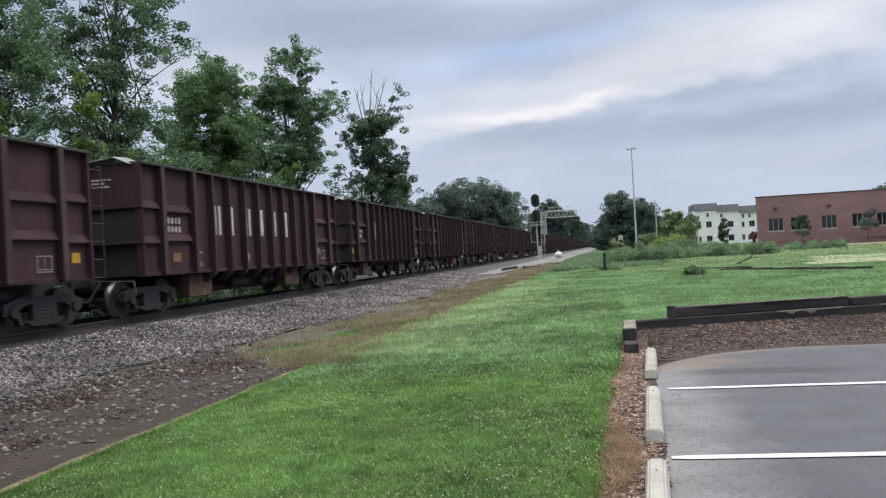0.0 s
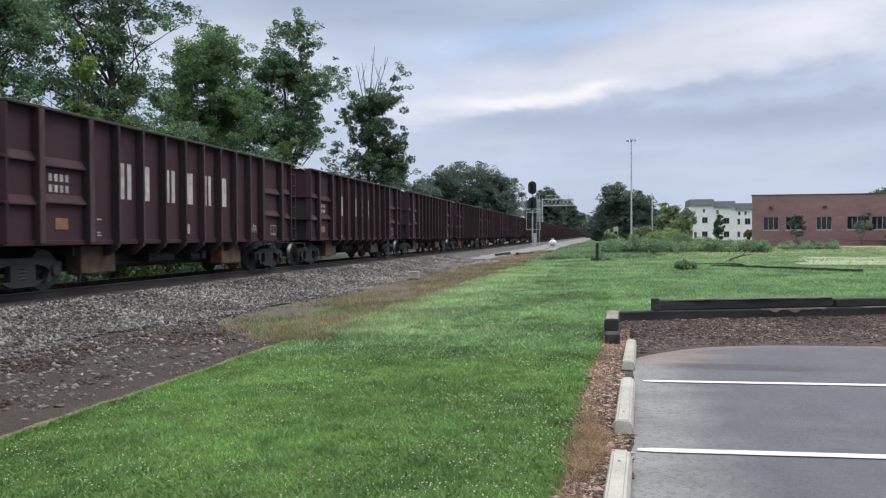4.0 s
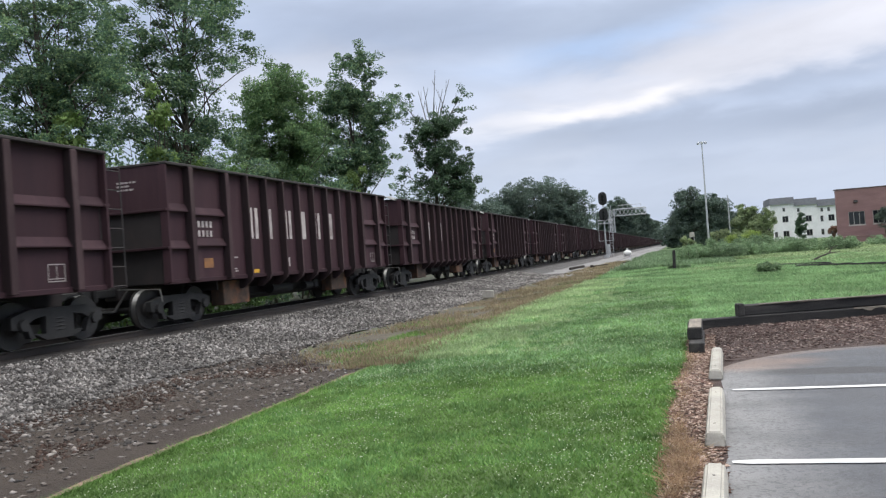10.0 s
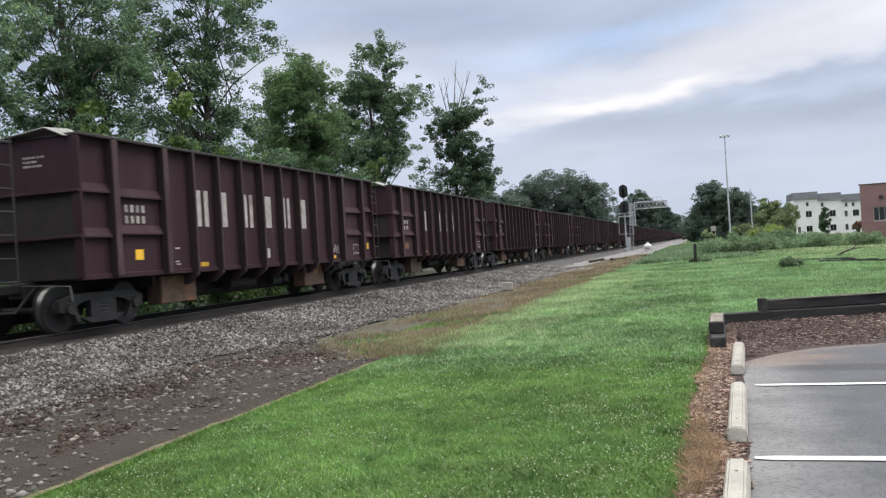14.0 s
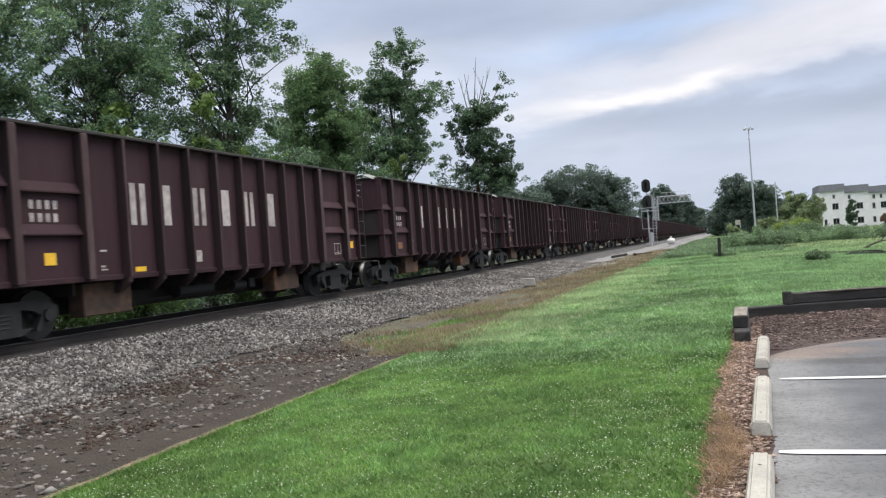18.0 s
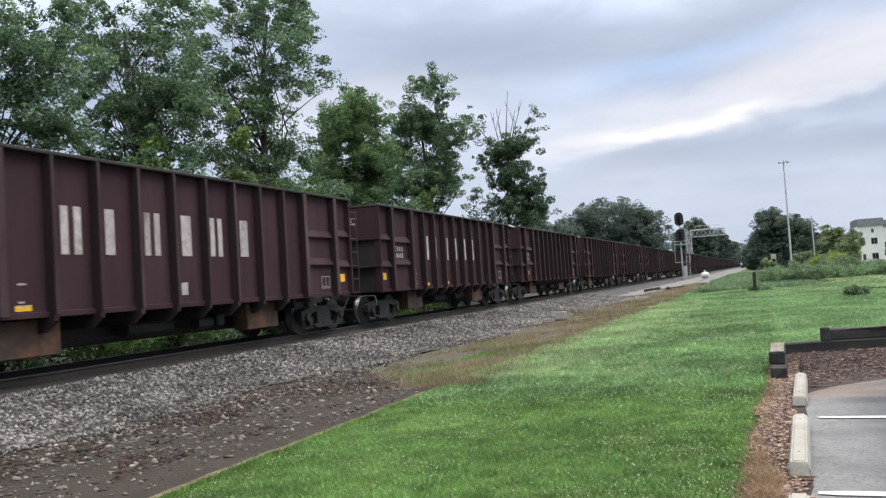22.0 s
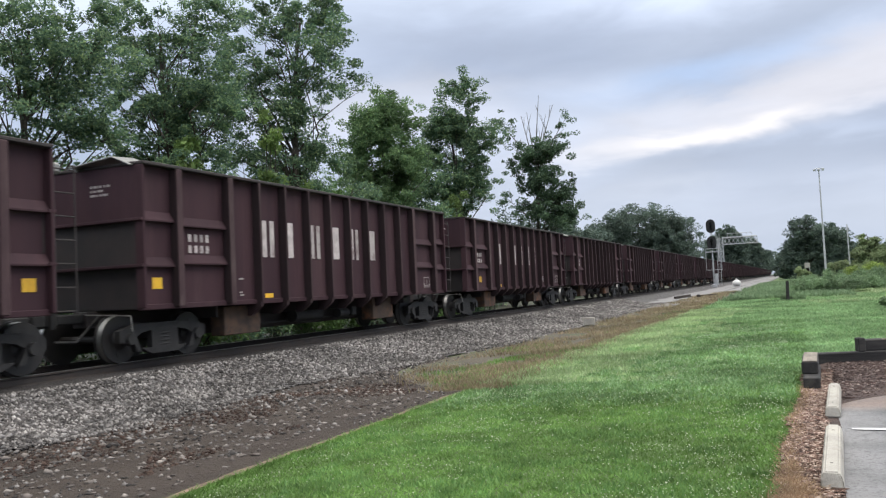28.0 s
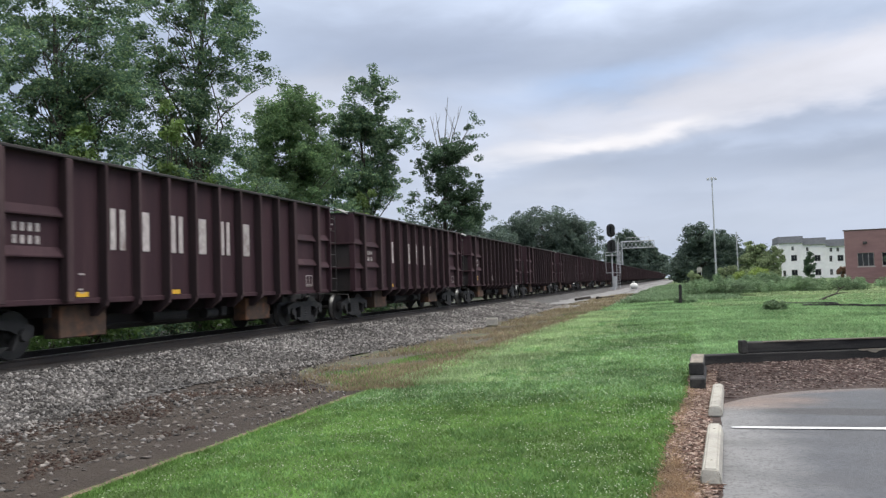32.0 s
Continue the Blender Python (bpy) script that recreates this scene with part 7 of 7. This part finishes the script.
def grass():
    rng = np.random.default_rng(9)
    n = 230000
    y = 3.0 + 18 * rng.uniform(0, 1, n) ** 1.5
    x = rng.uniform(-4.75, 0.25, n)
    e = np.array([lawn_edge(b) for b in y])
    keep = (x > e + 0.03 * rng.normal(size=n)) & (x < np.array([mulch_edge(b) for b in y]) + 0.035 * rng.normal(size=n))
    x, y = x[keep], y[keep]
    blades("lawn_grass", x, y, 0.020 * (1 + 0.03 * y), 0.0085, M["blade"], 10, "short mown green lawn grass", 0.8)
    n = 6000
    y = rng.uniform(2.5, 13, n)
    x = np.array([lawn_edge(b) for b in y]) + 0.03 * rng.normal(size=n) + 0.045
    blades("edge_grass", x, y, 0.045, 0.007, M["blade"], 24, "ragged grass fringe along the cut lawn edge", 0.9)
    n = 130000
    x, y = rng.uniform(-4.75, 0.0, n), rng.uniform(-7, 3.2, n)
    keep = (x > np.array([lawn_edge(b) for b in y])) & (x < -0.42)
    blades("lawn_grass", x[keep], y[keep], 0.022, 0.0085, M["blade"], 23, "short mown lawn grass beside the car park", 0.8)
    n = 260000
    y = 9.5 + 42 * rng.uniform(0, 1, n) ** 1.7
    x = -4.7 + rng.uniform(0, 1, n) * (5.2 + np.maximum(y - 11.5, 0) * 0.66 + np.where(y > 12.5, 5, 0))
    e = np.array([lawn_edge(b) for b in y])
    wall = 12.6 + 0.354 * (x - 0.2)
    keep = (x > e) & ((x < 0.0) | (y > wall)) & (rng.uniform(0, 1, n) < (y - 9.5) / 5)
    blades("field_grass", x[keep], y[keep], 0.042 * (1 + 0.02 * y[keep]), 0.013 * (1 + 0.02 * y[keep]), M["blade_rough"], 11, "longer rough grass of the field", 0.8)
    n = 60000
    y = 11.6 + 55 * rng.uniform(0, 1, n) ** 1.6
    x = -7.0 + 3.2 * rng.uniform(0, 1, n)
    g = np.array([rough(a * 1.3, b * 0.6, 0.55, 51) for a, b in zip(x, y)])
    keep = (x > -4.75 - (y - 11.2) * 0.7) & (x < -3.9) & (g > 0.12 - 0.10 * (x + 6) + 0.012 * (y - 14)) & (rng.uniform(0, 1, n) < 0.22 + 0.6 * np.exp(-((y - 17) / 2.2) ** 2))
    blades("verge_grass", x[keep], y[keep], 0.07 * (1 + 0.02 * y[keep]), 0.011 * (1 + 0.02 * y[keep]), M["blade"], 15, "patches of green grass in the dry weeds")
    n = 85000
    y = 11.8 + 26 * rng.uniform(0, 1, n) ** 1.3
    x = -4.6 + 3.6 * rng.uniform(0, 1, n) ** 1.3
    g = np.array([0.7 * rough(a, b * 0.7, 0.8, 61) + 0.8 * rough(a, b, 2.6, 62) for a, b in zip(x, y)])
    keep = (g > -0.12 + 0.36 * (x + 3.25 - 0.01 * (y - 14))) & (x > np.array([lawn_edge(b) for b in y]))
    blades("pale_clover_patches", x[keep], y[keep], 0.065 * (1 + 0.02 * y[keep]), 0.012 * (1 + 0.02 * y[keep]), M["blade_pale"], 16, "pale yellow-green clover drifts in the lawn")
    n = 120000
    y = 3.2 + 24 * rng.uniform(0, 1, n) ** 1.4
    x = rng.uniform(-4.6, 0.3, n)
    g = np.array([rough(a, b, 1.5, 71) + 0.7 * rough(a, b, 4.0, 72) for a, b in zip(x, y)])
    keep = (g > 0.12) & (x > np.array([lawn_edge(b) for b in y]) + 0.03) & (x < -0.2 + 0.035 * (y - 4))
    blades("lawn_clumps", x[keep], y[keep], 0.034 * (1 + 0.03 * y[keep]), 0.011 * (1 + 0.02 * y[keep]), M["blade_dark"], 19, "darker thick clumps in the lawn")
    n = 52000
    y = 36 + 44 * rng.uniform(0, 1, n)
    x = 0.5 + (0.55 * y) * rng.uniform(0, 1, n)
    g = np.array([rough(a * 0.35, b, 0.28, 81) + 0.5 * rough(a, b, 0.9, 82) for a, b in zip(x, y)])
    keep = g > -0.05 - 0.006 * (y - 40)
    blades("dry_field_grass", x[keep], y[keep], 0.10, 0.045, M["blade_field"], 20, "pale sun-bleached grass of the far field", 1.4)
    n = 26000
    y = 48 + 75 * rng.uniform(0, 1, n) ** 1.4
    x = -3.8 + 7 * rng.uniform(0, 1, n)
    keep = x > -3.3 + 0.4 * rng.normal(size=n)
    blades("rough_far_grass", x[keep], y[keep], 0.26, 0.05, M["leaf_weed"], 22, "long rough grass beside the gravel road", 0.6)
    n = 34000
    y = 11.4 + 60 * rng.uniform(0, 1, n) ** 1.7
    x = -7.2 + 3.1 * rng.uniform(0, 1, n) ** 0.8 + 0.12 * rng.normal(size=n)
    keep = x > -4.75 - (y - 11.2) * 0.85 + 0.3 * rng.normal(size=n)
    x, y = x[keep], y[keep]
    keep = (np.array([rough(a, b, 0.7, 31) for a, b in zip(x, y)]) > -0.12) | (x > -5.2)
    x, y = x[keep], y[keep]
    blades("dry_weeds", x, y, 0.10 * (1 + 0.01 * y), 0.010 * (1 + 0.02 * y), M["blade_dry"], 12, "dry brown weeds along the ballast")
    n = 8000
    y = np.where(rng.uniform(0, 1, n) < 0.6, 5.4 + 0.5 * rng.normal(size=n), rng.uniform(3.2, 10.8, n))
    x = np.array([mulch_edge(b) for b in y]) + 0.03 + 0.05 * np.exp(-((y - 5.4) / 0.6) ** 2) + (0.025 + 0.04 * np.exp(-((y - 5.4) / 0.6) ** 2)) * rng.normal(size=n)
    blades("edge_straw", x, y, 0.045, 0.005, M["straw"], 14, "dry straw along the mulch edge", 1.2)
    # clover heads in drifts
    n = 30000
    y = 3.6 + 22 * rng.uniform(0, 1, n) ** 1.3
    x = rng.uniform(-4.4, -0.1, n)
    drift = np.array([rough(a, b, 0.8, 11) + 0.8 * rough(a, b, 2.5, 3) for a, b in zip(x, y)])
    keep = rng.uniform(0, 1, n) < np.clip(0.20 + 0.85 * drift, 0.08, 0.9)
    keep &= x < -0.2 + 0.035 * (y - 4)
    x, y = x[keep], y[keep]
    z = np.array([ground_z(a, b) for a, b in zip(x, y)]) + 0.04
    o = scatter_stones("clover", np.stack([x, y, z], 1), rng.uniform(0.004, 0.0082, len(x)) * (0.7 + 0.045 * y), M["clover"], 13)
    tagged(o, "white clover heads in the lawn", "clover", kind="stuff")


grass()


# ---- what moves ----
def run(t):
    """Metres that the train has rolled towards the camera since the clip's start."""
    return 13.2757 * t - 0.0083425 * t ** 2 - 0.0000602 * t ** 3


def motions():
    for k, w in WAGONS.items():
        walk(w, [(t, pose(TRACK_X, 24.50 + k * PITCH - run(t), RAIL_Z)) for t in range(0, 33, 2)])
    first = WAGONS[FIRST]
    trucks = [c for c in first.children if c.name.startswith("truck")]
    sets = [c for c in trucks[0].children if c.name.startswith("wheelset")]
    shared = {}
    for ws in sets:
        y = ws.location.y
        walk(ws, [(i / 30, pose(0, y, 0.457, math.degrees(run(i / 30) / 0.457))) for i in range(961)])
        shared[y > 0] = (ws.animation_data.action, ws.animation_data.action_slot)
    for k, w in WAGONS.items():
        for tr in w.children:
            for ws in tr.children:
                if ws.name.startswith("wheelset") and ws.animation_data is None:
                    ws.rotation_mode = "QUATERNION"
                    anim = ws.animation_data_create()
                    anim.action, anim.action_slot = shared[ws.location.y > 0]


motions()
